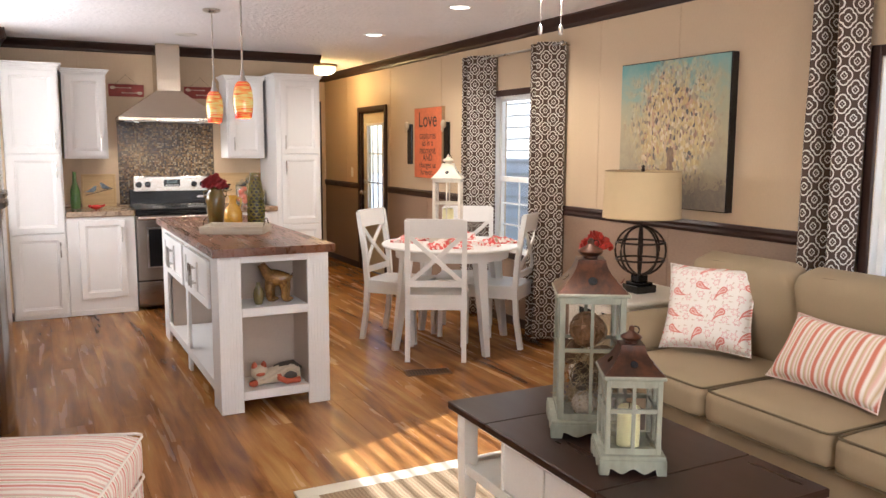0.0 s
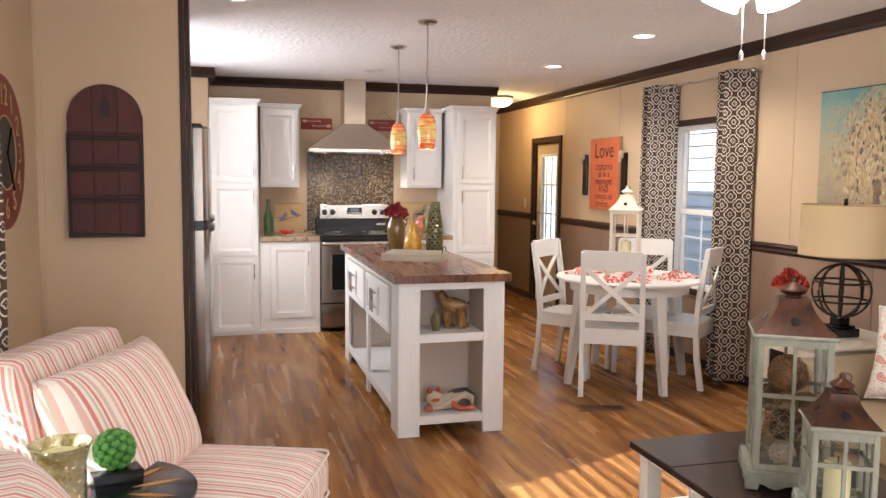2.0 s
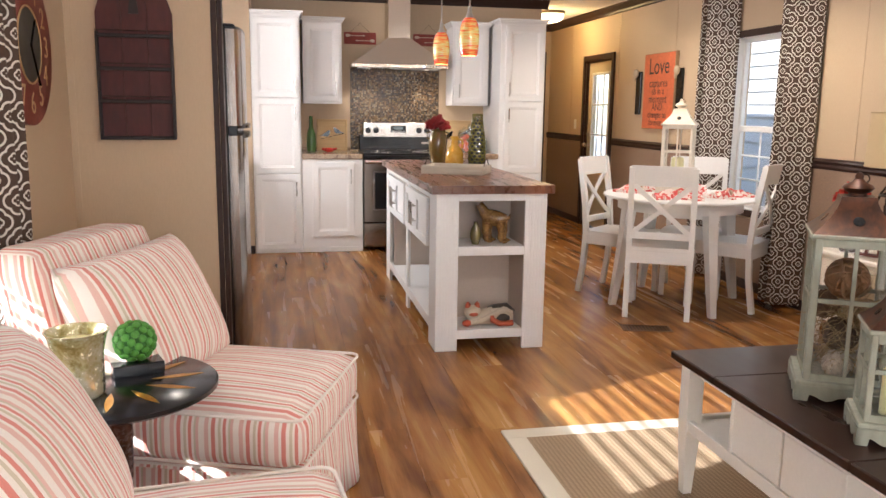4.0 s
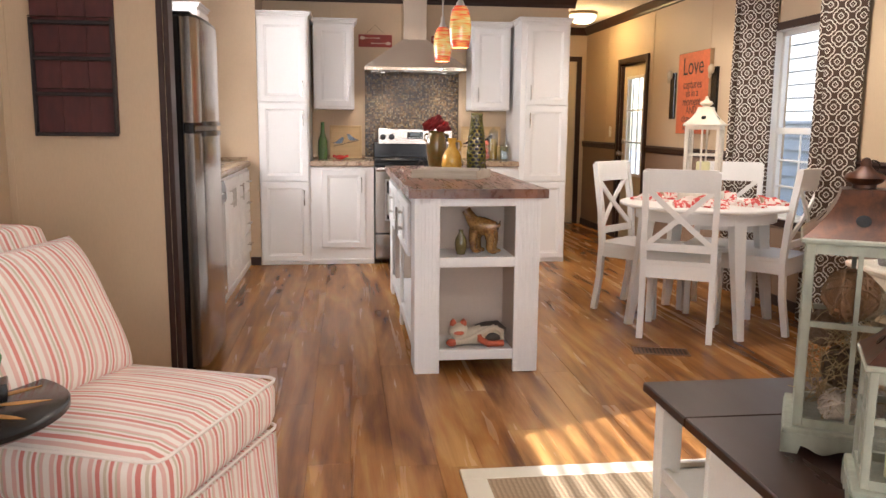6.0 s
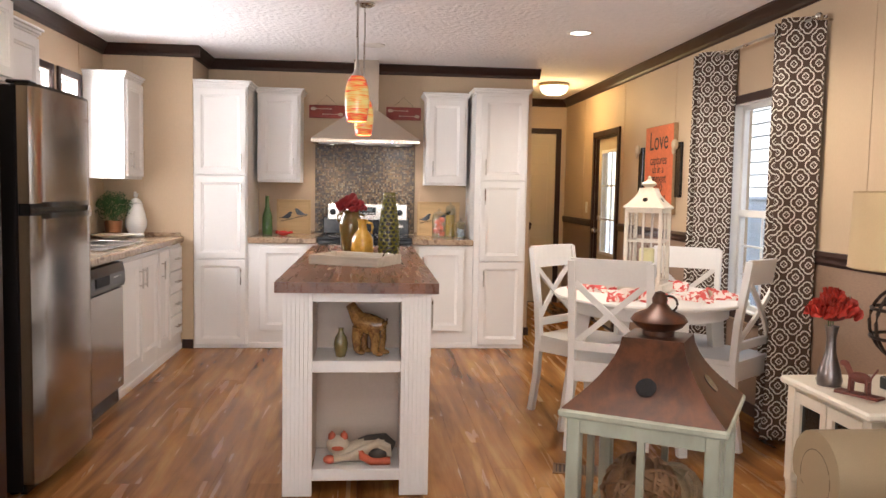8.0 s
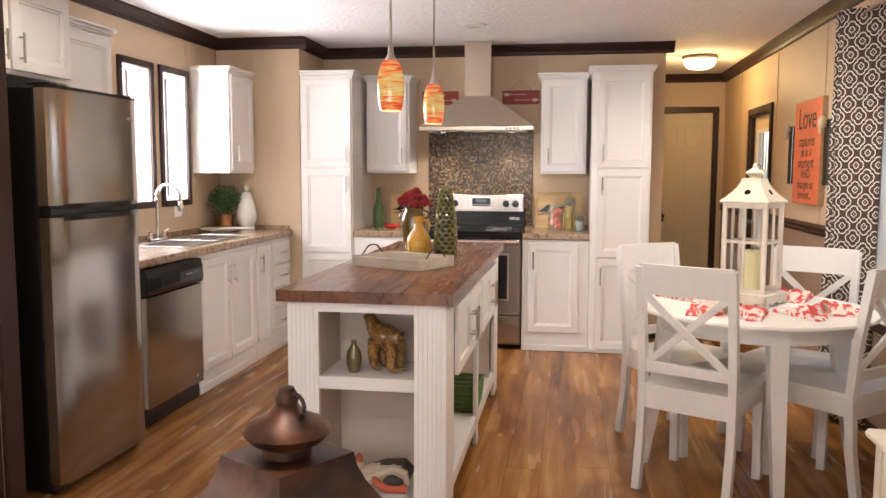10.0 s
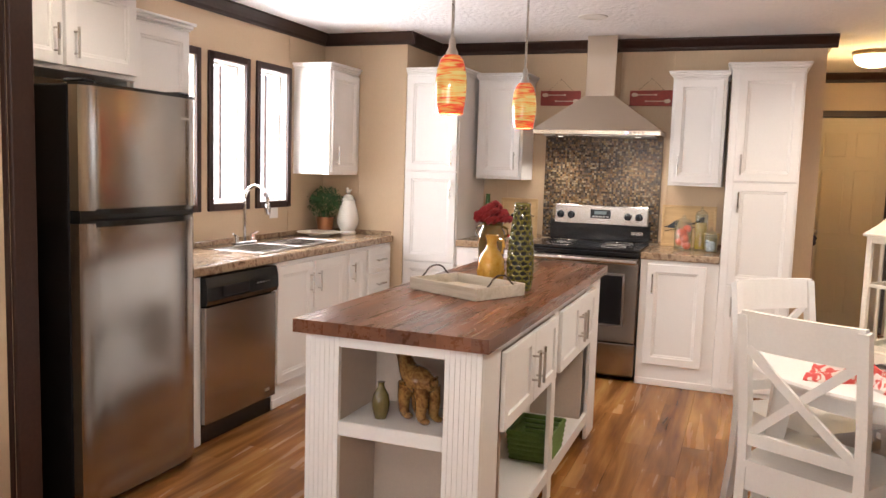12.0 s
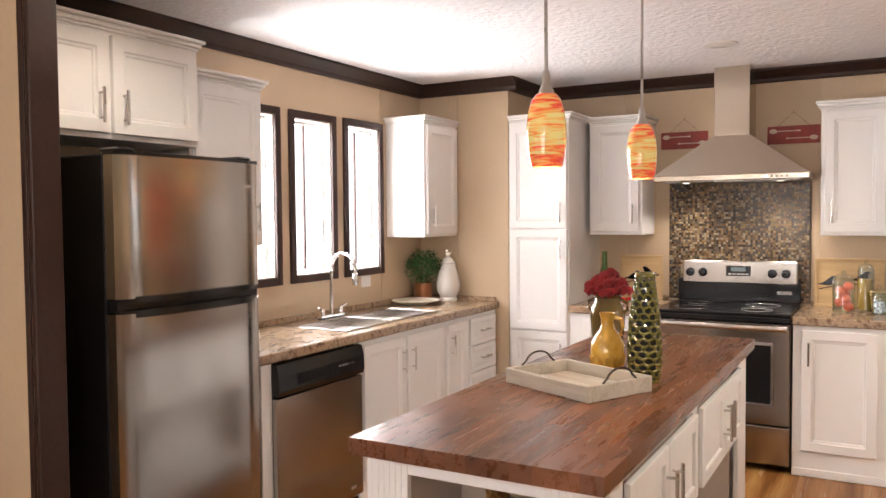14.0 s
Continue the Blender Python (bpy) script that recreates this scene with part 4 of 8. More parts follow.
def fridge():
    t = thing("fridge", pose(0.042, 0, 0), "stainless top-freezer fridge with black sides", "fridge")
    y0, y1 = 4.492, 5.160
    solid("case", BLACK_SIDE, t, (WEST + 0.05, -0.048, y0, y1, 0.02, 1.70), b=0.006)
    def door(name, z0, z1):
        bm = bmesh.new()
        n = 14
        prof = []
        for i in range(n + 1):
            y = y0 + (y1 - y0) * i / n
            k = 2 * i / n - 1
            prof.append((0.012 + 0.022 * (1 - k * k) ** 0.5 if abs(k) < 1 else 0.0, y))
        out = [(-0.044, y0)] + [(x, y) for x, y in prof] + [(-0.044, y1)]
        prism(bm, out, "z", z0, z1)
        return part(name, bm, STEEL, t, smooth=True)
    up = door("freezer_door", 1.222, 1.695)
    lo = door("fridge_door", 0.055, 1.172)
    solid("gap", BLACK, t, (-0.044, 0.004, y0 + 0.006, y1 - 0.006, 1.172, 1.222), b=0.004)
    for d, z0, z1 in ((up, 1.207, 1.228), (lo, 1.158, 1.182)):
        bm = bmesh.new()
        pts = [(0.002 + 0.05 * (1 - (2 * i / 10 - 1) ** 2) ** 0.5, y0 + 0.01 + (y1 - y0 - 0.02) * i / 10) for i in range(11)]
        prism(bm, [(-0.02, y0 + 0.01)] + pts + [(-0.02, y1 - 0.01)], "z", z0, z1)
        part("handle_strip", bm, BLACK, d, "black curved handle strip", True)
    bm = bmesh.new()
    pts = [(0.006 + 0.028 * (1 - (2 * i / 10 - 1) ** 2) ** 0.5, y0 + (y1 - y0) * i / 10) for i in range(11)]
    prism(bm, [(-0.05, y0)] + pts + [(-0.05, y1)], "z", 1.6955, 1.708)
    part("top_strip", bm, BLACK, t)
    for y in (y0 + 0.06, y1 - 0.06):
        solid("hinge_cover", BLACK, t, (-0.10, 0.0, y - 0.035, y + 0.035, 1.708, 1.722), b=0.006)
    solid("toe_grille", BLACK, t, (-0.06, -0.035, y0 + 0.01, y1 - 0.01, 0.01, 0.052))
    for y in (y0 + 0.05, y1 - 0.05):
        for x in (-0.10, WEST + 0.12):
            turned("foot", [(0.02, 0.002), (0.02, 0.021)], BLACK, t, "", 10, x, y)
    solid("badge", NICKEL, t, (0.0265, 0.029, 5.04, 5.10, 1.60, 1.612))


fridge()


def west_wall_cab(name_label, x1, y0, y1, z0, z1, doors, hz):
    t = thing("wall_cabinet", pose(0, 0, 0), name_label, "cabinet", "kitchen cabinets")
    solid("body", WHITE_CAB, t, (WEST + 0.002, x1, y0, y1, z0, z1), b=0.002)
    for a, c, h in doors:
        face_door(t, "door", a, c, z0 + 0.02, z1 - 0.015, x1, "x", h, hz)
    return t


a = west_wall_cab("white corner wall cabinet beside the windows", -0.385, 7.178, 7.614, 1.35, 2.09, [(7.198, 7.594, 7.25)], 1.49)
cab_crown(a, WEST + 0.003, -0.385, 7.178, 7.617, 2.09, "se")
a = west_wall_cab("white wall cabinet between fridge and windows", -0.385, 5.215, 5.665, 1.355, 2.09, [(5.235, 5.645, 5.60)], 1.49)
cab_crown(a, WEST + 0.003, -0.385, 5.215, 5.665, 2.09, "ne")
a = west_wall_cab("white two-door cabinet above the fridge", -0.32, 4.342, 5.205, 1.785, 2.185, [(4.357, 4.760, 4.715), (4.776, 5.19, 4.821)], 1.905)
cab_crown(a, WEST + 0.003, -0.32, 4.342, 5.205, 2.185, "ne")


# ---- island ----
def island():
    t = thing("kitchen_island", pose(0, 0, 0), "white beadboard island with dark butcher-block top", "kitchen island")
    x0, x1, y0, y1 = 1.0605, 1.677, 4.447, 6.52
    bm = bmesh.new()
    top = part("worktop", bm, BUTCHER, t, "dark butcher-block top")
    n, w = 12, 0.678 / 12
    rng = random.Random(2)
    for i in range(n):
        xa = 1.029 + w * i
        y = 4.412
        while y < 6.55:
            ln = min(rng.uniform(0.35, 0.75), 6.56 - y)
            if 6.56 - y - ln < 0.12:
                ln = 6.56 - y
            solid("stave", BUTCHER, top, (xa, xa + w, y, y + ln, 0.876, 0.9205))
            y += ln
    # ends: boarded posts with open shelves between them
    for k, (ya, yb) in enumerate(((y0, y0 + 0.30), (y1 - 0.30, y1))):
        front = ya if k == 0 else yb
        s = 1 if k == 0 else -1
        for xa, xb in ((x0, x0 + 0.123), (x1 - 0.123, x1)):
            m = 7
            bw = (xb - xa) / m
            for j in range(m):
                solid("bead_board", BEADBOARD, t, (xa + bw * j + 0.0002, xa + bw * (j + 1) - 0.0002, front, front + s * 0.02, 0.004, 0.874), b=0.0012)
        solid("end_rail", BEADBOARD, t, (x0 + 0.123, x1 - 0.123, front + s * 0.001, front + s * 0.02, 0.835, 0.874), b=0.002)
        for z in (0.070, 0.536):
            solid("shelf", BEADBOARD, t, (x0 + 0.123, x1 - 0.123, front + s * 0.001, front + s * 0.29, z, z + 0.05), b=0.003)
        # niche sides and back carry their shade in the colour
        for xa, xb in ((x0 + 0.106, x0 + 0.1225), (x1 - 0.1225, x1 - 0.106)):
            solid("niche_side", SHADED_INSIDE, t, (xa, xb, front + s * 0.021, front + s * 0.29, 0.12, 0.874))
        solid("niche_back", SHADED_INSIDE, t, (x0 + 0.02, x1 - 0.02, front + s * 0.291, front + s * 0.303, 0.06, 0.874))
    # long sides: drawers above open shelves
    for side, xf in ((-1, x0), (1, x1)):
        for ya, yb in ((y0 + 0.0205, y0 + 0.20), (y1 - 0.20, y1 - 0.0205), (5.43, 5.50)):
            solid("stile", BEADBOARD, t, (xf, xf - side * 0.02, ya, yb, 0.004, 0.874), b=0.002)
        solid("side_rail", BEADBOARD, t, (xf - side * 0.002, xf - side * 0.02, y0 + 0.20, 5.43, 0.835, 0.874), (xf - side * 0.002, xf - side * 0.02, 5.50, y1 - 0.20, 0.835, 0.874))
        solid("bottom_rail", BEADBOARD, t, (xf - side * 0.002, xf - side * 0.02, y0 + 0.20, 5.43, 0.095, 0.15), (xf - side * 0.002, xf - side * 0.02, 5.50, y1 - 0.20, 0.095, 0.15))
        for a, c in ((y0 + 0.205, 5.425), (5.505, y1 - 0.205)):
            mid = (a + c) / 2
            for da, dc, h in ((a, mid - 0.004, mid - 0.035), (mid + 0.004, c, mid + 0.035)):
                island_front(t, xf, side, da, dc, 0.56, 0.83, h)
    solid("case", SHADED_INSIDE, t, (x0 + 0.022, x1 - 0.022, y0 + 0.31, y1 - 0.31, 0.545, 0.83))
    solid("bottom_shelf", BEADBOARD, t, (x0 + 0.022, x1 - 0.022, y0 + 0.31, y1 - 0.31, 0.10, 0.145), b=0.002)
    solid("middle_board", BEADBOARD, t, (x0 + 0.31, x0 + 0.33, y0 + 0.31, y1 - 0.31, 0.145, 0.545))


def island_front(t, xf, side, y0, y1, z0, z1, h):
    bm = bmesh.new()
    def blk(a, c, lo, hi, d):
        box(bm, xf + side * 0.001, xf + side * d, a, c, lo, hi, 0.002)
    s = 0.045
    blk(y0, y0 + s, z0, z1, 0.019)
    blk(y1 - s, y1, z0, z1, 0.019)
    blk(y0 + s, y1 - s, z0, z0 + s, 0.019)
    blk(y0 + s, y1 - s, z1 - s, z1, 0.019)
    blk(y0 + s, y1 - s, z0 + s, z1 - s, 0.009)
    d = part("door", bm, BEADBOARD, t)
    bm = bmesh.new()
    x = xf + side * 0.048
    tube(bm, [(x, h, 0.63), (x, h, 0.77)], 0.006)
    for z in (0.655, 0.745):
        tube(bm, [(xf + side * 0.018, h, z), (x, h, z)], 0.0045)
    part("handle", bm, NICKEL, d, "satin nickel bar handle", True)


island()


def pendant(x, y):
    t = thing("pendant_lamp", pose(x, y, 0), "red and amber swirled glass pendant lamp, lit", "lamp", "pendants over the island")
    turned("canopy", [(0.0, TOP - 0.001), (0.06, TOP - 0.001), (0.06, TOP - 0.012), (0.04, TOP - 0.022), (0.0, TOP - 0.024)], NICKEL, t)
    tubes("stem", [[(0, 0, TOP - 0.02), (0, 0, 1.905)]], 0.0055, NICKEL, t)
    turned("socket", [(0.0, 1.912), (0.009, 1.91), (0.012, 1.895), (0.013, 1.87), (0.022, 1.853), (0.024, 1.838)], NICKEL, t)
    bm = bmesh.new()
    prof = [(0.030, 1.842), (0.044, 1.825), (0.054, 1.79), (0.059, 1.745), (0.058, 1.70), (0.053, 1.655), (0.047, 1.628)]
    prof = prof + [(r - 0.004, z) for r, z in prof[::-1]]
    lathe(bm, prof, 0, 0, 28, False)
    part("shade", bm, SWIRL, t, "swirled red and amber glass shade", True)
    bm = bmesh.new()
    ball(bm, (0, 0, 1.745), 0.022)
    part("bulb", bm, emissive("pendant_bulb", (1.0, 0.75, 0.45), 1.5), t, smooth=True)


def swirl_glass():
    m, nt, b = nodes_of("swirled_red_amber_glass")
    v = coords(nt, scale=(7, 7, 62), turn=(16, 20, 0))
    n = noise_tex(nt, v, 1.0, 4, 0.6, 0.8)
    tc = add(nt, "ShaderNodeTexCoord")
    sep = add(nt, "ShaderNodeSeparateXYZ")
    nt.links.new(tc.outputs["Object"], sep.inputs[0])
    n = maths(nt, "ADD", n, maths(nt, "MULTIPLY_ADD", maths(nt, "ABSOLUTE", maths(nt, "SUBTRACT", sep.outputs[2], 1.735)), -2.2, 0.13))
    c = ramp(nt, n, [(0.34, (0.72, 0.035, 0.02)), (0.45, (0.82, 0.10, 0.04)), (0.53, (0.80, 0.36, 0.08)), (0.63, (0.74, 0.60, 0.20))])
    put(nt, b.inputs["Base Color"], c)
    put(nt, b.inputs["Emission Color"], c)
    b.inputs["Emission Strength"].default_value = 0.06
    b.inputs["Roughness"].default_value = 0.12
    b.inputs["Coat Weight"].default_value = 0.5
    return m


SWIRL = swirl_glass()
for x, y in ((1.346, 4.98), (1.368, 5.93)):
    pendant(x, y)


# ---- dining corner ----
def lettering(text, size, m, material, parent, name="lettering", depth=0.0006):
    """Words in the built-in font, as a mesh, centred at m."""
    cu = bpy.data.curves.new("letters", "FONT")
    cu.body, cu.size, cu.extrude, cu.align_x, cu.align_y = text, size, depth, "CENTER", "CENTER"
    tmp = bpy.data.objects.new("letters", cu)
    scene.collection.objects.link(tmp)
    me = bpy.data.meshes.new_from_object(tmp.evaluated_get(bpy.context.evaluated_depsgraph_get()))
    bpy.data.objects.remove(tmp)
    bpy.data.curves.remove(cu)
    me.materials.clear()
    me.materials.append(material)
    ob = new(name, me)
    ob.parent = parent
    ob.matrix_basis = m
    return ob


def dining_chair():
    t = thing("dining_chair", pose(0, 0, 0), "white painted wooden dining chair with X back", "chair", "chairs round the table")
    w = 0.385
    # back posts run on as the back legs
    for s in (-1, 1):
        bm = bmesh.new()
        pts = [(s * w / 2, -0.035, 0.0), (s * w / 2, 0.0, 0.22), (s * w / 2, 0.012, 0.44), (s * w / 2, -0.005, 0.66), (s * w / 2, -0.055, 0.975)]
        for a, c in zip(pts, pts[1:]):
            bar(bm, a, c, 0.034, 0.036, (0, 1, 0))
        part("back_leg", bm, WHITE_PAINT, t)
    for s in (-1, 1):
        bm = bmesh.new()
        bar(bm, (s * (w / 2 - 0.002), 0.40, 0.0), (s * (w / 2 - 0.004), 0.39, 0.43), 0.036, 0.036, (0, 1, 0))
        part("front_leg", bm, WHITE_PAINT, t)
    bm = bmesh.new()
    prism(bm, [(-0.195, -0.01), (0.195, -0.01), (0.225, 0.25), (0.222, 0.42), (0.20, 0.435), (-0.20, 0.435), (-0.222, 0.42), (-0.225, 0.25)], "z", 0.438, 0.462)
    part("seat", bm, WHITE_PAINT, t)
    solid("apron", WHITE_PAINT, t, (-0.18, 0.18, 0.395, 0.413, 0.365, 0.4375), b=0.002)
    solid("apron", WHITE_PAINT, t, (-0.18, 0.18, -0.004, 0.016, 0.355, 0.4375), b=0.002)
    for s in (-1, 1):
        solid("apron", WHITE_PAINT, t, (s * 0.187, s * 0.205, 0.02, 0.38, 0.365, 0.4375), b=0.002)
    bm = bmesh.new()
    n = 8
    rows = []
    for i in range(n + 1):
        k = 2 * i / n - 1
        x, dy = k * 0.197, -0.02 * (1 - k * k)
        rows.append([bm.verts.new(p) for p in ((x, -0.048 + dy, 0.858), (x, -0.026 + dy, 0.858), (x, -0.042 + dy, 0.986), (x, -0.066 + dy, 0.986))])
    for a, c in zip(rows, rows[1:]):
        for j in range(4):
            bm.faces.new((a[j], a[(j + 1) % 4], c[(j + 1) % 4], c[j]))
    bm.faces.new(rows[0])
    bm.faces.new(rows[-1][::-1])
    part("top_rail", bm, WHITE_PAINT, t)
    solid("lower_rail", WHITE_PAINT, t, (-0.184, 0.184, -0.008, 0.012, 0.515, 0.56), b=0.002)
    for s in (-1, 1):
        bm = bmesh.new()
        pts = []
        for i in range(7):
            k = i / 6
            x = s * (-0.172 + 0.344 * k)
            z = 0.555 + 0.308 * k
            pts.append((x, 0.0 - 0.045 * k - 0.012 * math.sin(math.pi * k) + s * 0.006, z))
        for a, c in zip(pts, pts[1:]):
            bar(bm, a, c, 0.030, 0.014, (0, 1, 0))
        part("cross_slat", bm, WHITE_PAINT, t)
    return t


chair = dining_chair()
CHAIRS = [(2.612, 4.95, -28.0), (2.565, 5.872, -140.0), (3.425, 5.10, 40.0), (3.335, 5.825, 148.6)]
chair.matrix_basis = pose(CHAIRS[0][0], CHAIRS[0][1], 0.002, 0, 0, CHAIRS[0][2])
for x, y, r in CHAIRS[1:]:
    copy_thing(chair, pose(x, y, 0.002, 0, 0, r))

TC = (2.955, 5.37)


def round_table():
    t = thing("round_table", pose(*TC, 0.002, 0, 0, -42), "round white painted wooden dining table", "table")
    turned("tabletop", [(0.0, 0.733), (0.50, 0.733), (0.518, 0.738), (0.522, 0.746), (0.518, 0.755), (0.50, 0.7585), (0.0, 0.7585)], WHITE_PAINT, t, "", 64)
    bm = bmesh.new()
    lathe(bm, [(0.40, 0.66), (0.42, 0.66), (0.42, 0.733), (0.40, 0.733)], 0, 0, 48, False)
    part("apron", bm, WHITE_PAINT, t, smooth=True)
    for a in (0, 90, 180, 270):
        bm = bmesh.new()
        c, s = math.cos(radians(a + 45)), math.sin(radians(a + 45))
        rows = []
        for r, z, h in ((0.375, 0.733, 0.040), (0.40, 0.5, 0.034), (0.475, 0.0, 0.021)):
            rows.append([bm.verts.new((r * c + dx * c - dy * s, r * s + dx * s + dy * c, z)) for dx, dy in ((-h, -h), (h, -h), (h, h), (-h, h))])
        for p, q in zip(rows, rows[1:]):
            for j in range(4):
                bm.faces.new((p[j], p[(j + 1) % 4], q[(j + 1) % 4], q[j]))
        bm.faces.new(rows[0])
        bm.faces.new(rows[-1])
        part("leg", bm, WHITE_PAINT, t)


round_table()


def cloth_red():
    m, nt, b = nodes_of("red_white_ikat_cloth")
    v = coords(nt)
    n = noise_tex(nt, v, 26.0, 2, 0.5, 0.8)
    w = noise_tex(nt, v, 300.0, 2)
    put(nt, b.inputs["Base Color"], ramp(nt, n, [(0.44, (0.62, 0.09, 0.08)), (0.50, (0.66, 0.16, 0.13)), (0.54, (0.80, 0.70, 0.64))]))
    b.inputs["Roughness"].default_value = 0.9
    bump(nt, b, w, 0.3, 0.001)
    return m


NAPKIN = cloth_red()


def napkin(x, y, r, seed):
    t = thing("napkin", pose(x, y, 0.7612, 0, 0, r), "red and white napkin gathered in a ring", "napkin", "napkins on the table")
    bm = bmesh.new()
    n = 30
    rows = []
    for i in range(n + 1):
        u = 2 * i / n - 1
        waist = 0.022 + 0.085 * min(1.0, abs(u) * 1.5) ** 0.8
        row = []
        for j in range(17):
            v = 2 * j / 16 - 1
            fold = math.sin(v * 9 + seed + 2.5 * abs(u)) * 0.5 + 0.5
            z = 0.004 + 0.034 * (1 - v * v) * (0.35 + 0.65 * fold) * (1 - 0.45 * abs(u)) + 0.012 * noise.noise((u * 3, v * 3, seed))
            row.append(bm.verts.new((u * 0.15, v * waist * 1.15, max(0.001, z * 1.75))))
        rows.append(row)
    for a, c in zip(rows, rows[1:]):
        for j in range(16):
            f = bm.faces.new((a[j], a[j + 1], c[j + 1], c[j]))
    rim = [e for e in bm.edges if len(e.link_faces) == 1]
    got = bmesh.ops.extrude_edge_only(bm, edges=rim)
    for v in got["geom"]:
        if isinstance(v, bmesh.types.BMVert):
            v.co.z = 0.0
    part("cloth", bm, NAPKIN, t, smooth=True)
    bm = bmesh.new()
    tube(bm, [(0.0, 0.027 * math.cos(a * math.pi / 10), 0.024 + 0.022 * math.sin(a * math.pi / 10)) for a in range(20)], 0.009, 6, True)
    part("napkin_ring", bm, plain("woven_tan_ring", (0.45, 0.36, 0.24), 0.7), t, "tan woven ring", True)


for i, (dx, dy, r) in enumerate(((-0.16, -0.27, -20), (-0.22, 0.20, 40), (0.24, -0.20, 30), (0.16, 0.25, -25))):
    napkin(TC[0] + dx, TC[1] + dy, r, i * 1.7)


def roof_shell(bm, half, z0, z1, top, power=1.7, n=7):
    """A hipped, hollow-curved roof; half is the eave's half width."""
    rows = []
    for i in range(n + 1):
        k = i / n
        h = top + (half - top) * (1 - k) ** power
        z = z0 + (z1 - z0) * k
        rows.append([bm.verts.new(p) for p in ((-h, -h, z), (h, -h, z), (h, h, z), (-h, h, z))])
    for a, c in zip(rows, rows[1:]):
        for j in range(4):
            bm.faces.new((a[j], a[(j + 1) % 4], c[(j + 1) % 4], c[j]))
    bm.faces.new(rows[0][::-1])
    bm.faces.new(rows[-1])


def scallop_base(half, h):
    """A skirt board with a waved lower edge, for one side."""
    out = [(-half, h), (half, h), (half, 0.0), (half * 0.72, 0.0)]
    for i in range(13):
        k = 1 - 2 * i / 12
        out.append((half * 0.68 * k, 0.012 + 0.008 * math.cos(k * math.pi * 2)))
    out += [(-half * 0.72, 0.0), (-half, 0.0)]
    return out


def lantern(m, half, eave, top, wood_mat, roof_mat, fin_mat, label, cross=(0.55,), ring_r=0.012, base_h=0.045):
    """A square glazed lantern: skirted base, posts, panes with bars, hipped metal roof and a finial."""
    t = thing("lantern", m, label, "lantern")
    bh = half * 1.08
    for r in range(4):
        bm = bmesh.new()
        prism(bm, scallop_base(bh, base_h), "y", -bh, -bh + 0.012)
        bmesh.ops.transform(bm, matrix=pose(0, 0, 0, 0, 0, 90 * r), verts=bm.verts[:])
        part("base_skirt", bm, wood_mat, t)
    solid("base_plate", wood_mat, t, (-bh + 0.002, bh - 0.002, -bh + 0.002, bh - 0.002, base_h - 0.002, base_h + 0.012), b=0.003)
    b0 = base_h + 0.012
    p = half * 0.82
    w = half * 0.085
    for sx in (-1, 1):
        for sy in (-1, 1):
            solid("post", wood_mat, t, (sx * p - w, sx * p + w, sy * p - w, sy * p + w, b0, eave - 0.012), b=0.002)
    for r in range(4):
        q = pose(0, 0, 0, 0, 0, 90 * r)
        bm = bmesh.new()
        box(bm, -p + w, p - w, -p - w * 0.8, -p + w * 0.8, eave - 0.035, eave - 0.013)
        bmesh.ops.transform(bm, matrix=q, verts=bm.verts[:])
        part("side_rail", bm, wood_mat, t)
        bm = bmesh.new()
        box(bm, -p + w, p - w, -p - w * 0.8, -p + w * 0.8, b0, b0 + 0.018)
        bmesh.ops.transform(bm, matrix=q, verts=bm.verts[:])
        part("side_rail", bm, wood_mat, t)
        bm = bmesh.new()
        box(bm, -0.005, 0.005, -p - 0.006, -p + 0.004, b0 + 0.018, eave - 0.035)
        bmesh.ops.transform(bm, matrix=q, verts=bm.verts[:])
        part("glazing_bar", bm, wood_mat, t)
        for k in cross:
            z = b0 + (eave - b0) * k
            for xa, xb in ((-p + w, -0.005), (0.005, p - w)):
                bm = bmesh.new()
                box(bm, xa, xb, -p - 0.006, -p + 0.004, z - 0.006, z + 0.006)
                bmesh.ops.transform(bm, matrix=q, verts=bm.verts[:])
                part("glazing_bar", bm, wood_mat, t)
        bm = bmesh.new()
        box(bm, -p + w, p - w, -p + 0.0045, -p + 0.006, b0 + 0.012, eave - 0.03)
        bmesh.ops.transform(bm, matrix=q, verts=bm.verts[:])
        g = part("pane", bm, GLASS, t)
        g.visible_shadow = False
    solid("eave_board", wood_mat, t, (-half, half, -half, half, eave - 0.012, eave), b=0.003)
    bm = bmesh.new()
    rise = (top - eave)
    roof_shell(bm, half * 0.97, eave + 0.0005, eave + rise * 0.60, half * 0.38)
    roof = part("roof", bm, roof_mat, t, smooth=True)
    for r in range(4):
        bm = bmesh.new()
        lathe(bm, [(0.0, 0.0), (half * 0.125, 0.0), (half * 0.125, 0.006), (0.0, 0.006)], 0, 0, 16, False)
        hk = half * (0.38 + 0.59 * 0.64 ** 1.7)
        lean = math.degrees(math.atan2(half * 0.59 * 1.7 * 0.64 ** 0.7, rise * 0.60))
        bmesh.ops.transform(bm, matrix=pose(0, 0, 0, 0, 0, 90 * r) @ pose(0, -hk, eave + rise * 0.60 * 0.36, 90 - lean, 0, 0) @ pose(0, 0, -0.004), verts=bm.verts[:])
        part("vent_hole", bm, BLACK, roof)
    f = eave + rise * 0.60
    g = rise * 0.40
    turned("finial", [(half * 0.2, f), (half * 0.2, f + g * 0.12), (half * 0.29, f + g * 0.20), (half * 0.36, f + g * 0.34), (half * 0.31, f + g * 0.46), (half * 0.16, f + g * 0.58), (half * 0.09, f + g * 0.72), (half * 0.10, f + g * 0.82), (half * 0.06, f + g * 0.96), (0.0, f + g)], fin_mat, t)
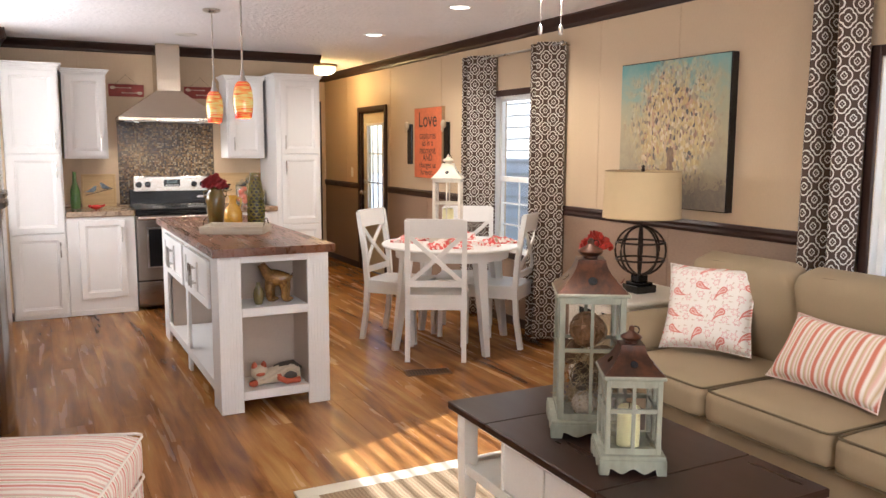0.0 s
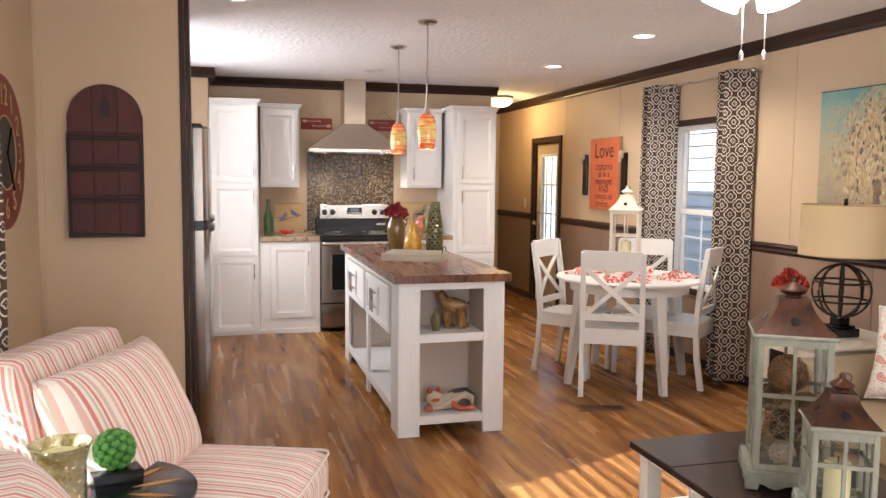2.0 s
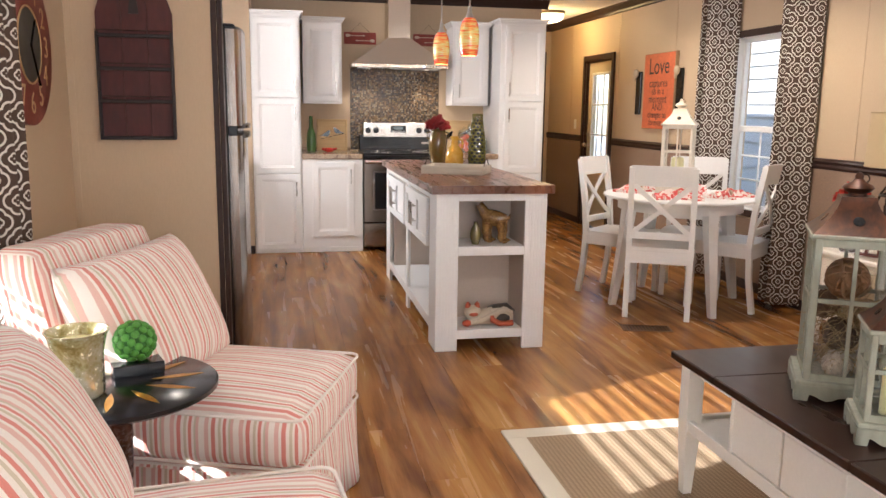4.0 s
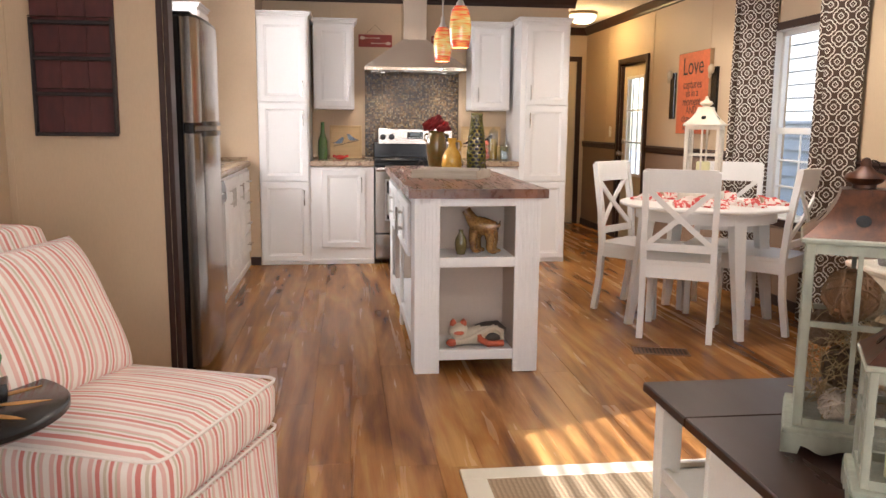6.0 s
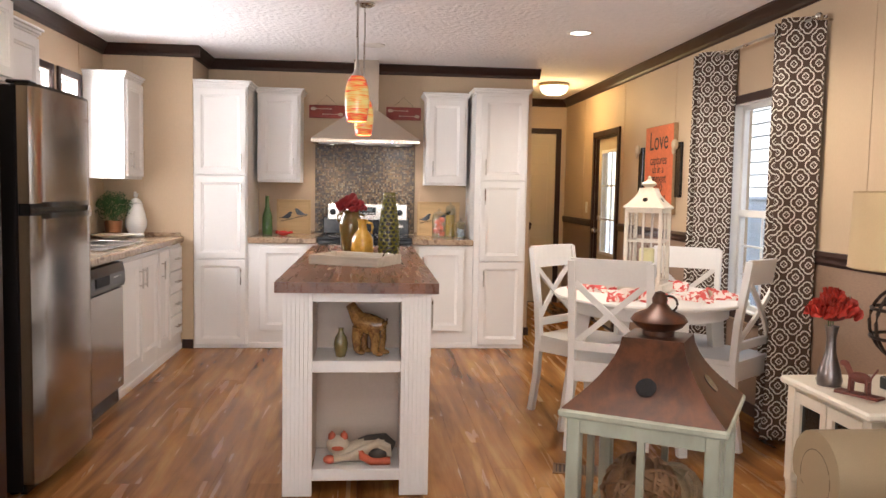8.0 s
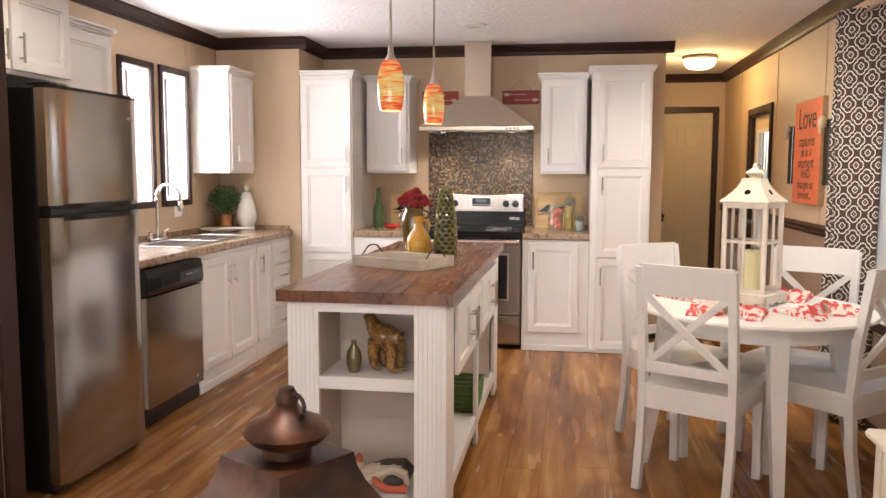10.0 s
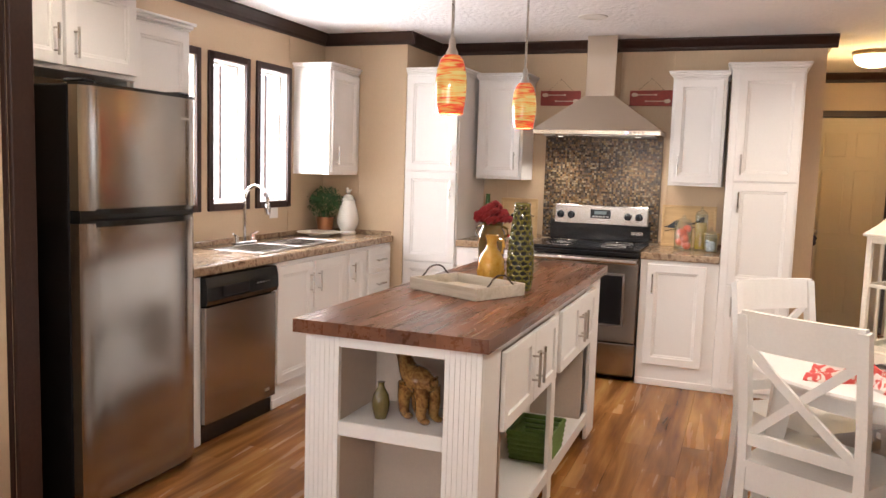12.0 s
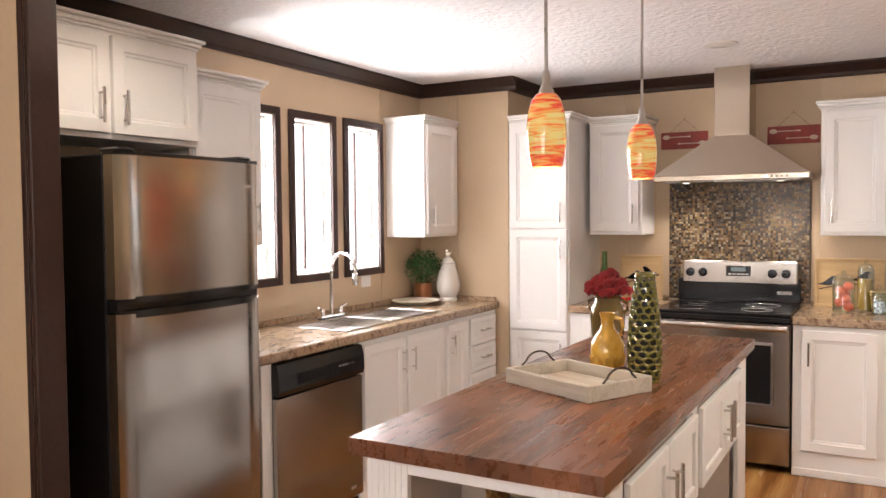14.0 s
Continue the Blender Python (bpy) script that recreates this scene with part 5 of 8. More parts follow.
    bm = bmesh.new()
    tube(bm, [(half * 0.12 + ring_r * math.cos(a * math.pi / 8), 0, f + g * 0.72 + ring_r * math.sin(a * math.pi / 8)) for a in range(16)], 0.002, 6, True)
    part("ring", bm, IRON, t, smooth=True)
    return t, b0


WHITEWASH = plain("whitewashed_wood", (0.72, 0.66, 0.55), 0.6, vary=0.14, fine=60, coarse=8, relief=0.2)
CREAMTIN = plain("cream_painted_tin", (0.70, 0.62, 0.48), 0.45, vary=0.12, fine=60, coarse=9)
WAX = plain("pale_yellow_wax", (0.80, 0.76, 0.42), 0.5, vary=0.05, relief=0.05)


def candle(place, r, h, label):
    t = thing("candle", pose(*place), label, "candle")
    turned("wax", [(0.0, 0.0), (r, 0.0), (r, h - 0.006), (r - 0.006, h), (r * 0.6, h - 0.004), (0.0, h - 0.008)], WAX, t)
    tubes("wick", [[(0, 0, h - 0.01), (0.002, 0, h + 0.012)]], 0.0015, BLACK, t)


TL = (2.957, 5.441)
_, b0 = lantern(pose(*TL, 0.7612, 0, 0, -34), 0.114, 0.48, 0.650, WHITEWASH, CREAMTIN, CREAMTIN, "tall cream lantern with a candle on the table")
candle((TL[0], TL[1], 0.7612 + b0 + 0.001), 0.042, 0.19, "thick pale yellow candle inside the lantern")


# ---- curtains ----
def smooth_plan(plan, steps=9):
    """A soft line through the corners of a fold plan."""
    pts = [Vector(p) for p in plan]
    pts = [pts[0] * 2 - pts[1]] + pts + [pts[-1] * 2 - pts[-2]]
    out = []
    for a, b, c, d in zip(pts, pts[1:], pts[2:], pts[3:]):
        for k in range(steps):
            t = k / steps
            out.append(0.5 * (2 * b + (c - a) * t + (2 * a - 5 * b + 4 * c - d) * t * t + (3 * b - a - 3 * c + d) * t ** 3))
    return out + [pts[-2]]


def curtain(plan, z0, z1, label, drift=0.012):
    """A hanging panel gathered in deep folds along a plan of (x, y) corners; u runs with the cloth."""
    t = thing("curtain", pose(0, 0, 0), label, "curtain")
    bm = bmesh.new()
    uv = bm.loops.layers.uv.verify()
    line = smooth_plan(plan)
    n, m = len(line) - 1, 26
    us = [0.0]
    for a, c in zip(line, line[1:]):
        us.append(us[-1] + (c - a).length)
    front, back = [], []
    for j in range(m + 1):
        z = z0 + (z1 - z0) * j / m
        k = 1 - j / m
        row, rear = [], []
        for i, p in enumerate(line):
            a, c = line[max(0, i - 1)], line[min(n, i + 1)]
            d = (c - a).normalized()
            out = Vector((d.y, -d.x))
            w = drift * k * math.sin(us[i] * 6 + z * 1.7) + 0.010 * noise.noise((us[i] * 9, z * 1.6, plan[0][1]))
            q = p + out * w
            row.append(bm.verts.new((q.x, q.y, z)))
            rear.append(bm.verts.new((q.x - out.x * 0.003, q.y - out.y * 0.003, z)))
        front.append(row)
        back.append(rear)

    def quad(vs, uvs):
        f = bm.faces.new(vs)
        f.smooth = True
        for l, c in zip(f.loops, uvs):
            l[uv].uv = c

    def zz(j):
        return z0 + (z1 - z0) * j / m

    for j in range(m):
        for i in range(n):
            c = [(us[i], zz(j)), (us[i + 1], zz(j)), (us[i + 1], zz(j + 1)), (us[i], zz(j + 1))]
            quad([front[j][i], front[j][i + 1], front[j + 1][i + 1], front[j + 1][i]], c)
            quad([back[j][i + 1], back[j][i], back[j + 1][i], back[j + 1][i + 1]], [c[1], c[0], c[3], c[2]])
    for i in range(n):
        for j in (0, m):
            c = [(us[i], zz(j)), (us[i + 1], zz(j)), (us[i + 1], zz(j)), (us[i], zz(j))]
            quad([front[j][i], back[j][i], back[j][i + 1], front[j][i + 1]], c)
    for j in range(m):
        for i in (0, n):
            c = [(us[i], zz(j)), (us[i], zz(j)), (us[i], zz(j + 1)), (us[i], zz(j + 1))]
            quad([front[j][i], back[j][i], back[j + 1][i], front[j + 1][i]], c)
    part("panel", bm, CURTAIN, t)


def rod(x, y0, y1, z, wall_x, label):
    t = thing("curtain_rod", pose(0, 0, 0), label, "curtain rod")
    tubes("pole", [[(x, y0, z), (x, y1, z)]], 0.009, NICKEL, t)
    for y in (y0, y1):
        bm = bmesh.new()
        ball(bm, (x, y, z), 0.02, 14, 8)
        part("finial", bm, NICKEL, t, smooth=True)
    for y in (y0 + 0.05, y1 - 0.05):
        tubes("bracket", [[(wall_x, y, z), (x, y, z)]], 0.006, NICKEL, t)


curtain([(3.665, 6.34), (3.53, 6.29), (3.655, 6.235), (3.512, 6.165), (3.60, 6.065), (3.682, 5.975)], 0.03, 2.222, "brown and white trellis curtain by the dining window")
curtain([(3.655, 5.27), (3.525, 5.225), (3.65, 5.16), (3.498, 5.10), (3.595, 5.04), (3.676, 4.985)], 0.03, 2.218, "brown and white trellis curtain beside the window")
rod(3.60, 4.93, 6.36, 2.195, EAST, "satin nickel curtain rod over the dining window")
curtain([(3.60, 2.875), (3.515, 2.80), (3.655, 2.74), (3.52, 2.67), (3.65, 2.60)], 0.03, 2.218, "brown and white trellis curtain behind the sofa")
rod(3.60, 1.50, 2.90, 2.195, EAST, "satin nickel curtain rod behind the sofa")
curtain([(WEST + 0.05, 3.20), (WEST + 0.13, 3.13), (WEST + 0.04, 3.06), (WEST + 0.13, 2.99), (WEST + 0.04, 2.91), (WEST + 0.12, 2.83)], 0.03, 2.218, "brown and white trellis curtain behind the armchair")
rod(WEST + 0.09, 1.75, 3.22, 2.195, WEST, "satin nickel curtain rod behind the armchairs")


# ---- wall pieces on the window side ----
def love_sign():
    t = thing("wall_sign", pose(EAST - 0.0005, 7.24, 1.505), "orange wooden sign with dark lettering", "sign")
    orange = plain("worn_orange_paint", (0.62, 0.145, 0.055), 0.6, vary=0.22, fine=40, coarse=6, relief=0.2)
    kraft = plain("raw_wood_edge", (0.36, 0.23, 0.12), 0.7, vary=0.2, fine=60, coarse=6)
    solid("board", kraft, t, (-0.035, 0, -0.305, 0.305, -0.345, 0.345), b=0.003)
    solid("face", orange, t, (-0.037, -0.0345, -0.30, 0.30, -0.34, 0.34), b=0.001)
    ink = plain("dark_brown_ink", (0.05, 0.03, 0.025), 0.7)
    turn = pose(0, 0, 0, 90, 0, -90)
    for text, size, z, sk in (("Love", 0.21, 0.22, 0.3), ("captures", 0.105, 0.072, 0), ("us in a", 0.095, 0.0, 0), ("moment", 0.105, -0.072, 0), ("AND", 0.095, -0.145, 0), ("changes us", 0.085, -0.215, 0), ("forever...", 0.085, -0.285, 0)):
        lettering(text, size, pose(-0.0378, 0, z) @ turn, ink, t)


love_sign()


def wall_holder(y):
    t = thing("wall_sconce", pose(EAST - 0.0005, y, 0), "narrow black wooden wall sconce with a pale knot", "wall sconce", "sconces beside the sign")
    solid("back_board", BLACK, t, (-0.022, 0, -0.05, 0.05, 1.29, 1.70), b=0.004)
    tan = plain("jute_knot", (0.50, 0.40, 0.27), 0.9)
    bm = bmesh.new()
    ball(bm, (-0.05, 0, 1.68), 0.032, 12, 8, 0.8, 1.0, 1.3)
    ball(bm, (-0.05, 0.02, 1.635), 0.018, 10, 6, 0.8, 1.0, 1.5)
    part("knot", bm, tan, t, smooth=True)
    tubes("hook", [[(-0.02, 0, 1.66), (-0.05, 0, 1.66)]], 0.005, IRON, t)


wall_holder(7.70)
wall_holder(6.875)


def painting_paint():
    m, nt, b = nodes_of("impasto_tree_painting")
    tc = add(nt, "ShaderNodeTexCoord")
    sep = add(nt, "ShaderNodeSeparateXYZ")
    nt.links.new(tc.outputs["Object"], sep.inputs[0])
    y, z = sep.outputs[1], sep.outputs[2]
    n1 = noise_tex(nt, tc.outputs["Object"], 7.0, 4, 0.6, 0.6)
    n2 = noise_tex(nt, tc.outputs["Object"], 34.0, 3, 0.6, 0.8)
    vor = add(nt, "ShaderNodeTexVoronoi")
    stroke = add(nt, "ShaderNodeMapping")
    nt.links.new(tc.outputs["Object"], stroke.inputs[0])
    stroke.inputs["Scale"].default_value = (1.0, 1.0, 0.6)
    stroke.inputs["Rotation"].default_value = (0.5, 0.0, 0.0)
    nt.links.new(stroke.outputs[0], vor.inputs["Vector"])
    vor.inputs["Scale"].default_value = 70.0
    dz = maths(nt, "MULTIPLY", maths(nt, "SUBTRACT", z, 0.06), 1.05)
    dy = maths(nt, "MULTIPLY", y, 1.15)
    r = maths(nt, "SQRT", maths(nt, "ADD", maths(nt, "MULTIPLY", dz, dz), maths(nt, "MULTIPLY", dy, dy)))
    r = maths(nt, "ADD", r, maths(nt, "ADD", maths(nt, "MULTIPLY_ADD", n1, 0.5, -0.25), maths(nt, "MULTIPLY_ADD", n2, 0.24, -0.12)))
    crown_mask = ramp(nt, r, [(0.24, (1, 1, 1)), (0.46, (0, 0, 0))])
    skyc = ramp(nt, maths(nt, "MULTIPLY_ADD", z, 0.8, maths(nt, "MULTIPLY_ADD", n1, 0.5, 0.2)), [(0.20, (0.24, 0.20, 0.14)), (0.45, (0.40, 0.34, 0.21)), (0.62, (0.36, 0.36, 0.24)), (0.74, (0.22, 0.37, 0.33)), (0.85, (0.13, 0.33, 0.33))])
    leaf = ramp(nt, vor.outputs["Color"], [(0.1, (0.30, 0.24, 0.16)), (0.34, (0.58, 0.46, 0.22)), (0.50, (0.44, 0.30, 0.12)), (0.62, (0.64, 0.55, 0.36)), (0.74, (0.42, 0.24, 0.15)), (0.84, (0.10, 0.085, 0.085))])
    base = mix(nt, crown_mask, skyc, leaf)
    trunk = maths(nt, "LESS_THAN", maths(nt, "ABSOLUTE", maths(nt, "ADD", y, maths(nt, "MULTIPLY_ADD", n1, 0.12, -0.06))), maths(nt, "MULTIPLY_ADD", z, -0.06, 0.022))
    low = maths(nt, "MULTIPLY", trunk, maths(nt, "LESS_THAN", z, -0.08))
    dirt = maths(nt, "LESS_THAN", maths(nt, "ADD", maths(nt, "MULTIPLY_ADD", y, 0.25, z), maths(nt, "MULTIPLY_ADD", n2, 0.35, maths(nt, "MULTIPLY", n1, 0.35))), -0.02)
    base = mix(nt, maths(nt, "MULTIPLY", low, 0.8), base, (0.16, 0.09, 0.06))
    base = mix(nt, maths(nt, "MULTIPLY", dirt, maths(nt, "MULTIPLY_ADD", n2, 1.2, -0.05)), base, (0.12, 0.095, 0.085))
    put(nt, b.inputs["Base Color"], base)
    b.inputs["Roughness"].default_value = 0.55
    bump(nt, b, n2, 0.6, 0.004)
    return m


def picture():
    t = thing("canvas_painting", pose(EAST - 0.0005, 3.868, 1.544), "impasto canvas painting of a golden tree", "painting")
    solid("frame", BLACK, t, (-0.052, 0, -0.46, 0.46, -0.445, 0.445), b=0.002)
    solid("canvas", painting_paint(), t, (-0.056, -0.0515, -0.455, 0.455, -0.44, 0.44), b=0.001)


picture()


def switch(m, label):
    t = thing("light_switch", m, label, "light switch")
    solid("plate", WHITE_PAINT, t, (-0.006, 0, -0.036, 0.036, -0.058, 0.058), b=0.003)
    solid("toggle", WHITE_PAINT, t, (-0.016, -0.006, -0.005, 0.005, -0.012, 0.012), b=0.002)


switch(pose(EAST - 0.0005, 9.42, 1.16), "cream light switch on the hallway wall")


# ---- doors of the hall ----
def door_casing(parent, u0, u1, top, plane, axis, side):
    def k(a, c, lo, hi):
        if axis == "y":
            solid("casing", TRIM, parent, (plane, plane + side * 0.02, a, c, lo, hi), b=0.003)
        else:
            solid("casing", TRIM, parent, (a, c, plane, plane + side * 0.02, lo, hi), b=0.003)
    k(u0 - 0.06, u0, 0.003, top + 0.06)
    k(u1, u1 + 0.06, 0.003, top + 0.06)
    k(u0, u1, top, top + 0.06)


DOORPAINT = plain("tan_door_paint", (0.60, 0.50, 0.33), 0.45, vary=0.05)


def front_door():
    d = tagged(new("door_1"), "tan entrance door with a glazed upper half", "door", kind="structure")
    y0, y1, _, top = FDOOR
    x = EAST + 0.035
    door_casing(d, y0, y1, top, EAST, "y", -1)
    for k in ((y0, y0 + 0.012, 0.003, top), (y1 - 0.012, y1, 0.003, top), (y0 + 0.012, y1 - 0.012, top - 0.012, top)):
        solid("jamb", TRIM, d, (EAST, EAST + 0.11, *k))
    a, c = y0 + 0.014, y1 - 0.014
    g0, g1, h0, h1 = a + 0.13, c - 0.13, 0.72, 1.72
    solid("leaf", DOORPAINT, d, (x, x + 0.04, a, g0, 0.01, top - 0.014), (x, x + 0.04, g1, c, 0.01, top - 0.014), (x, x + 0.04, g0, g1, 0.01, h0), (x, x + 0.04, g0, g1, h1, top - 0.014))
    for k in ((g0 - 0.02, g0 + 0.012, h0 - 0.02, h1 + 0.02), (g1 - 0.012, g1 + 0.02, h0 - 0.02, h1 + 0.02), (g0 + 0.012, g1 - 0.012, h1 - 0.012, h1 + 0.02), (g0 + 0.012, g1 - 0.012, h0 - 0.02, h0 + 0.012)):
        solid("glazing_frame", WHITE_PAINT, d, (x - 0.012, x, *k), b=0.003)
    p = solid("pane", GLASS, d, (x + 0.018, x + 0.021, g0, g1, h0, h1))
    p.visible_shadow = False
    for i in (1, 2):
        z = h0 + (h1 - h0) * i / 3
        solid("glazing_bar", WHITE_PAINT, d, (x - 0.006, x + 0.006, g0 + 0.012, g1 - 0.012, z - 0.008, z + 0.008))
        y = g0 + (g1 - g0) * i / 3
        solid("glazing_bar", WHITE_PAINT, d, (x - 0.0055, x + 0.0055, y - 0.008, y + 0.008, h0 + 0.012, h1 - 0.012))
    bm = bmesh.new()
    ball(bm, (x - 0.055, c - 0.06, 0.93), 0.03, 14, 10)
    tube(bm, [(x, c - 0.06, 0.93), (x - 0.05, c - 0.06, 0.93)], 0.012)
    part("door_handle", bm, NICKEL, d, "nickel door knob", True)
    bm = bmesh.new()
    ball(bm, (x - 0.01, c - 0.06, 1.06), 0.028, 14, 8, 0.6, 1, 1)
    part("deadbolt", bm, NICKEL, d, smooth=True)


front_door()


def hall_door():
    d = tagged(new("door_2"), "tan six-panel interior door, closed", "door", kind="structure")
    x0, x1, top, y = 2.95, 3.58, 2.0, HALL_N
    door_casing(d, x0, x1, top, y, "x", -1)
    solid("leaf", DOORPAINT, d, (x0 + 0.003, x1 - 0.003, y + 0.01, y + 0.045, 0.008, top - 0.004))
    w = (x1 - x0 - 0.26) / 2
    for i in (0, 1):
        xa = x0 + 0.09 + i * (w + 0.08)
        for lo, hi in ((0.18, 0.78), (0.92, 1.52), (1.64, 1.86)):
            bm = bmesh.new()
            box(bm, xa, xa + w, y + 0.002, y + 0.0099, lo, hi, 0.007)
            part("panel", bm, DOORPAINT, d)
    bm = bmesh.new()
    ball(bm, (x0 + 0.06, y - 0.045, 0.93), 0.028, 14, 10)
    tube(bm, [(x0 + 0.06, y + 0.01, 0.93), (x0 + 0.06, y - 0.04, 0.93)], 0.011)
    part("door_handle", bm, NICKEL, d, "nickel door knob", True)
    bm = bmesh.new()
    box(bm, x0 - 0.3, x1 + 0.3, y + 0.2, y + 0.22, 0, TOP)
    setting("wall_beyond_hall", bm, WALL, "plain wall behind the hall door", "wall")


hall_door()


def hall_light():
    t = thing("ceiling_light", pose(3.225, 9.05, 0), "lit dome ceiling light with brass rim", "ceiling light")
    turned("rim", [(0.0, TOP - 0.001), (0.15, TOP - 0.001), (0.155, TOP - 0.02), (0.145, TOP - 0.03), (0.0, TOP - 0.03)], plain("brass_rim", (0.45, 0.33, 0.16), 0.3, 0.9), t)
    turned("diffuser", [(0.14, TOP - 0.031), (0.138, TOP - 0.06), (0.115, TOP - 0.095), (0.07, TOP - 0.115), (0.0, TOP - 0.12)], emissive("hall_dome_glass", (1.0, 0.84, 0.52), 0.9), t)


hall_light()


def downlight(x, y, lit=True):
    t = thing("recessed_light", pose(x, y, 0), "white recessed ceiling light, lit" if lit else "white recessed ceiling light, unlit", "ceiling light", "recessed lights")
    bm = bmesh.new()
    lathe(bm, [(0.068, TOP - 0.001), (0.092, TOP - 0.001), (0.090, TOP - 0.006), (0.068, TOP - 0.008)], 0, 0, 28, False)
    part("trim_ring", bm, WHITE_PAINT, t, smooth=True)
    turned("lens", [(0.0, TOP - 0.004), (0.067, TOP - 0.004), (0.067, TOP - 0.001), (0.0, TOP - 0.001)], emissive("downlight_lens", (1.0, 0.90, 0.74), 1.6) if lit else WHITE_PAINT, t)


for px, py in DOWNLIGHTS:
    downlight(px, py)
for px, py in ((1.42, 7.28),):
    downlight(px, py, False)


def floor_vent():
    t = thing("floor_vent", pose(2.44, 4.72, 0.0022, 0, 0, -14), "brown metal floor vent set in the planks", "floor vent")
    mt = plain("brown_vent_metal", (0.22, 0.12, 0.06), 0.4, 0.5)
    solid("frame", mt, t, (-0.15, 0.15, -0.07, -0.055, 0, 0.005), (-0.15, 0.15, 0.055, 0.07, 0, 0.005), (-0.15, -0.135, -0.055, 0.055, 0, 0.005), (0.135, 0.15, -0.055, 0.055, 0, 0.005), b=0.001)
    solid("well", TRIM, t, (-0.135, 0.135, -0.055, 0.055, 0, 0.001))
    for i in range(13):
        solid("slat", mt, t, (-0.13 + 0.0205 * i, -0.121 + 0.0205 * i, -0.055, 0.055, 0.001, 0.0042))


floor_vent()


# ---- sitting corner ----
def rug():
    t = thing("area_rug", pose(0, 0, 0.002), "tan woven sisal rug with cream border", "rug")
    x0, x1, y0, y1 = 1.125, 2.72, 0.75, 3.325
    b = 0.085
    cream = plain("cream_rug_border", (0.66, 0.60, 0.48), 0.95, vary=0.08, fine=300, relief=0.4)
    m, nt, bs = nodes_of("sisal_weave")
    ck = add(nt, "ShaderNodeTexWave")
    nt.links.new(coords(nt), ck.inputs["Vector"])
    ck.inputs["Scale"].default_value = 18.0
    ck.inputs["Distortion"].default_value = 1.5
    ck2 = add(nt, "ShaderNodeTexWave")
    nt.links.new(coords(nt, turn=(0, 0, 90)), ck2.inputs["Vector"])
    ck2.inputs["Scale"].default_value = 30.0
    f = maths(nt, "MULTIPLY", ck.outputs["Fac"], ck2.outputs["Fac"])
    put(nt, bs.inputs["Base Color"], ramp(nt, f, [(0.1, (0.27, 0.185, 0.105)), (0.6, (0.40, 0.29, 0.18))]))
    bs.inputs["Roughness"].default_value = 0.95
    bump(nt, bs, f, 0.6, 0.003)
    solid("field", m, t, (x0 + b, x1 - b, y0 + b, y1 - b, 0, 0.009))
    solid("border", cream, t, (x0, x1, y1 - b, y1, 0, 0.011), (x0, x1, y0, y0 + b, 0, 0.011), (x0, x0 + b, y0 + b, y1 - b, 0, 0.011), (x1 - b, x1, y0 + b, y1 - b, 0, 0.011), b=0.003)


rug()
RUGZ = 0.0135


SATIN = plain("satin_espresso_lacquer", (0.027, 0.011, 0.007), 0.30, vary=0.10, fine=30, coarse=2, relief=0.02, stretch=(6, 1, 1), spec=0.28)


def coffee_table():
    x0, x1, y0, y1, zt = 1.56, 2.165, 1.58, 2.752, 0.512
    t = thing("coffee_table", pose(0, 0, RUGZ), "cream coffee table with dark wooden top", "coffee table")
    z = zt - RUGZ
    cream = plain("cream_furniture_paint", (0.80, 0.77, 0.69), 0.4, vary=0.04, relief=0.06)
    top = thing_part("top", t)
    for a, c in ((y0, y0 + 0.28), (y0 + 0.281, y1 - 0.281), (y1 - 0.28, y1)):
        solid("top_board", SATIN, top, (x0, x1, a, c, z - 0.028, z), b=0.004)
    for x in (x0 + 0.03, x1 - 0.03 - 0.055):
        for y in (y0 + 0.03, y1 - 0.03 - 0.055):
            bm = bmesh.new()
            w = 0.055
            q = 0.012
            rows = [[bm.verts.new(p) for p in ((x + i, y + i, zz), (x + w - i, y + i, zz), (x + w - i, y + w - i, zz), (x + i, y + w - i, zz))] for zz, i in ((0.0, q), (0.24, 0.0), (z - 0.029, 0.0))]
            for a, c in zip(rows, rows[1:]):
                for j in range(4):
                    bm.faces.new((a[j], a[(j + 1) % 4], c[(j + 1) % 4], c[j]))
            bm.faces.new(rows[0][::-1])
            bm.faces.new(rows[-1])
            part("leg", bm, cream, t)
    ya, yb = y0 + 0.085, y1 - 0.085
    for x in (x0 + 0.035, x1 - 0.035 - 0.02):
        solid("side_rail", cream, t, (x, x + 0.02, ya, yb, z - 0.055, z - 0.029), b=0.002)
        solid("side_rail", cream, t, (x, x + 0.02, ya, yb, 0.235, 0.275), b=0.002)
        u = (yb - ya) / 4
        for i in (1, 2):
            solid("drawer_front", cream, t, (x + 0.004, x + 0.016, ya + u * i + 0.004, ya + u * (i + 1) - 0.004, 0.278, z - 0.058), b=0.003)
        for i in (1, 3):
            solid("upright", cream, t, (x, x + 0.02, ya + u * i - 0.012, ya + u * i + 0.003, 0.275, z - 0.055), b=0.002)
    for y in (y0 + 0.035, y1 - 0.055):
        solid("end_rail", cream, t, (x0 + 0.085, x1 - 0.085, y, y + 0.02, z - 0.055, z - 0.029), (x0 + 0.085, x1 - 0.085, y, y + 0.02, 0.235, 0.275), b=0.002)
    solid("shelf", cream, t, (x0 + 0.056, x1 - 0.056, y0 + 0.056, y1 - 0.056, 0.245, 0.262))
    u = (yb - ya) / 4
    solid("drawer_box", cream, t, (x0 + 0.056, x1 - 0.056, ya + u, ya + u * 3, 0.263, z - 0.03))


def thing_part(name, parent):
    """A part that is only the sum of its pieces."""
    bm = bmesh.new()
    return part(name, bm, TABLEWOOD, parent)


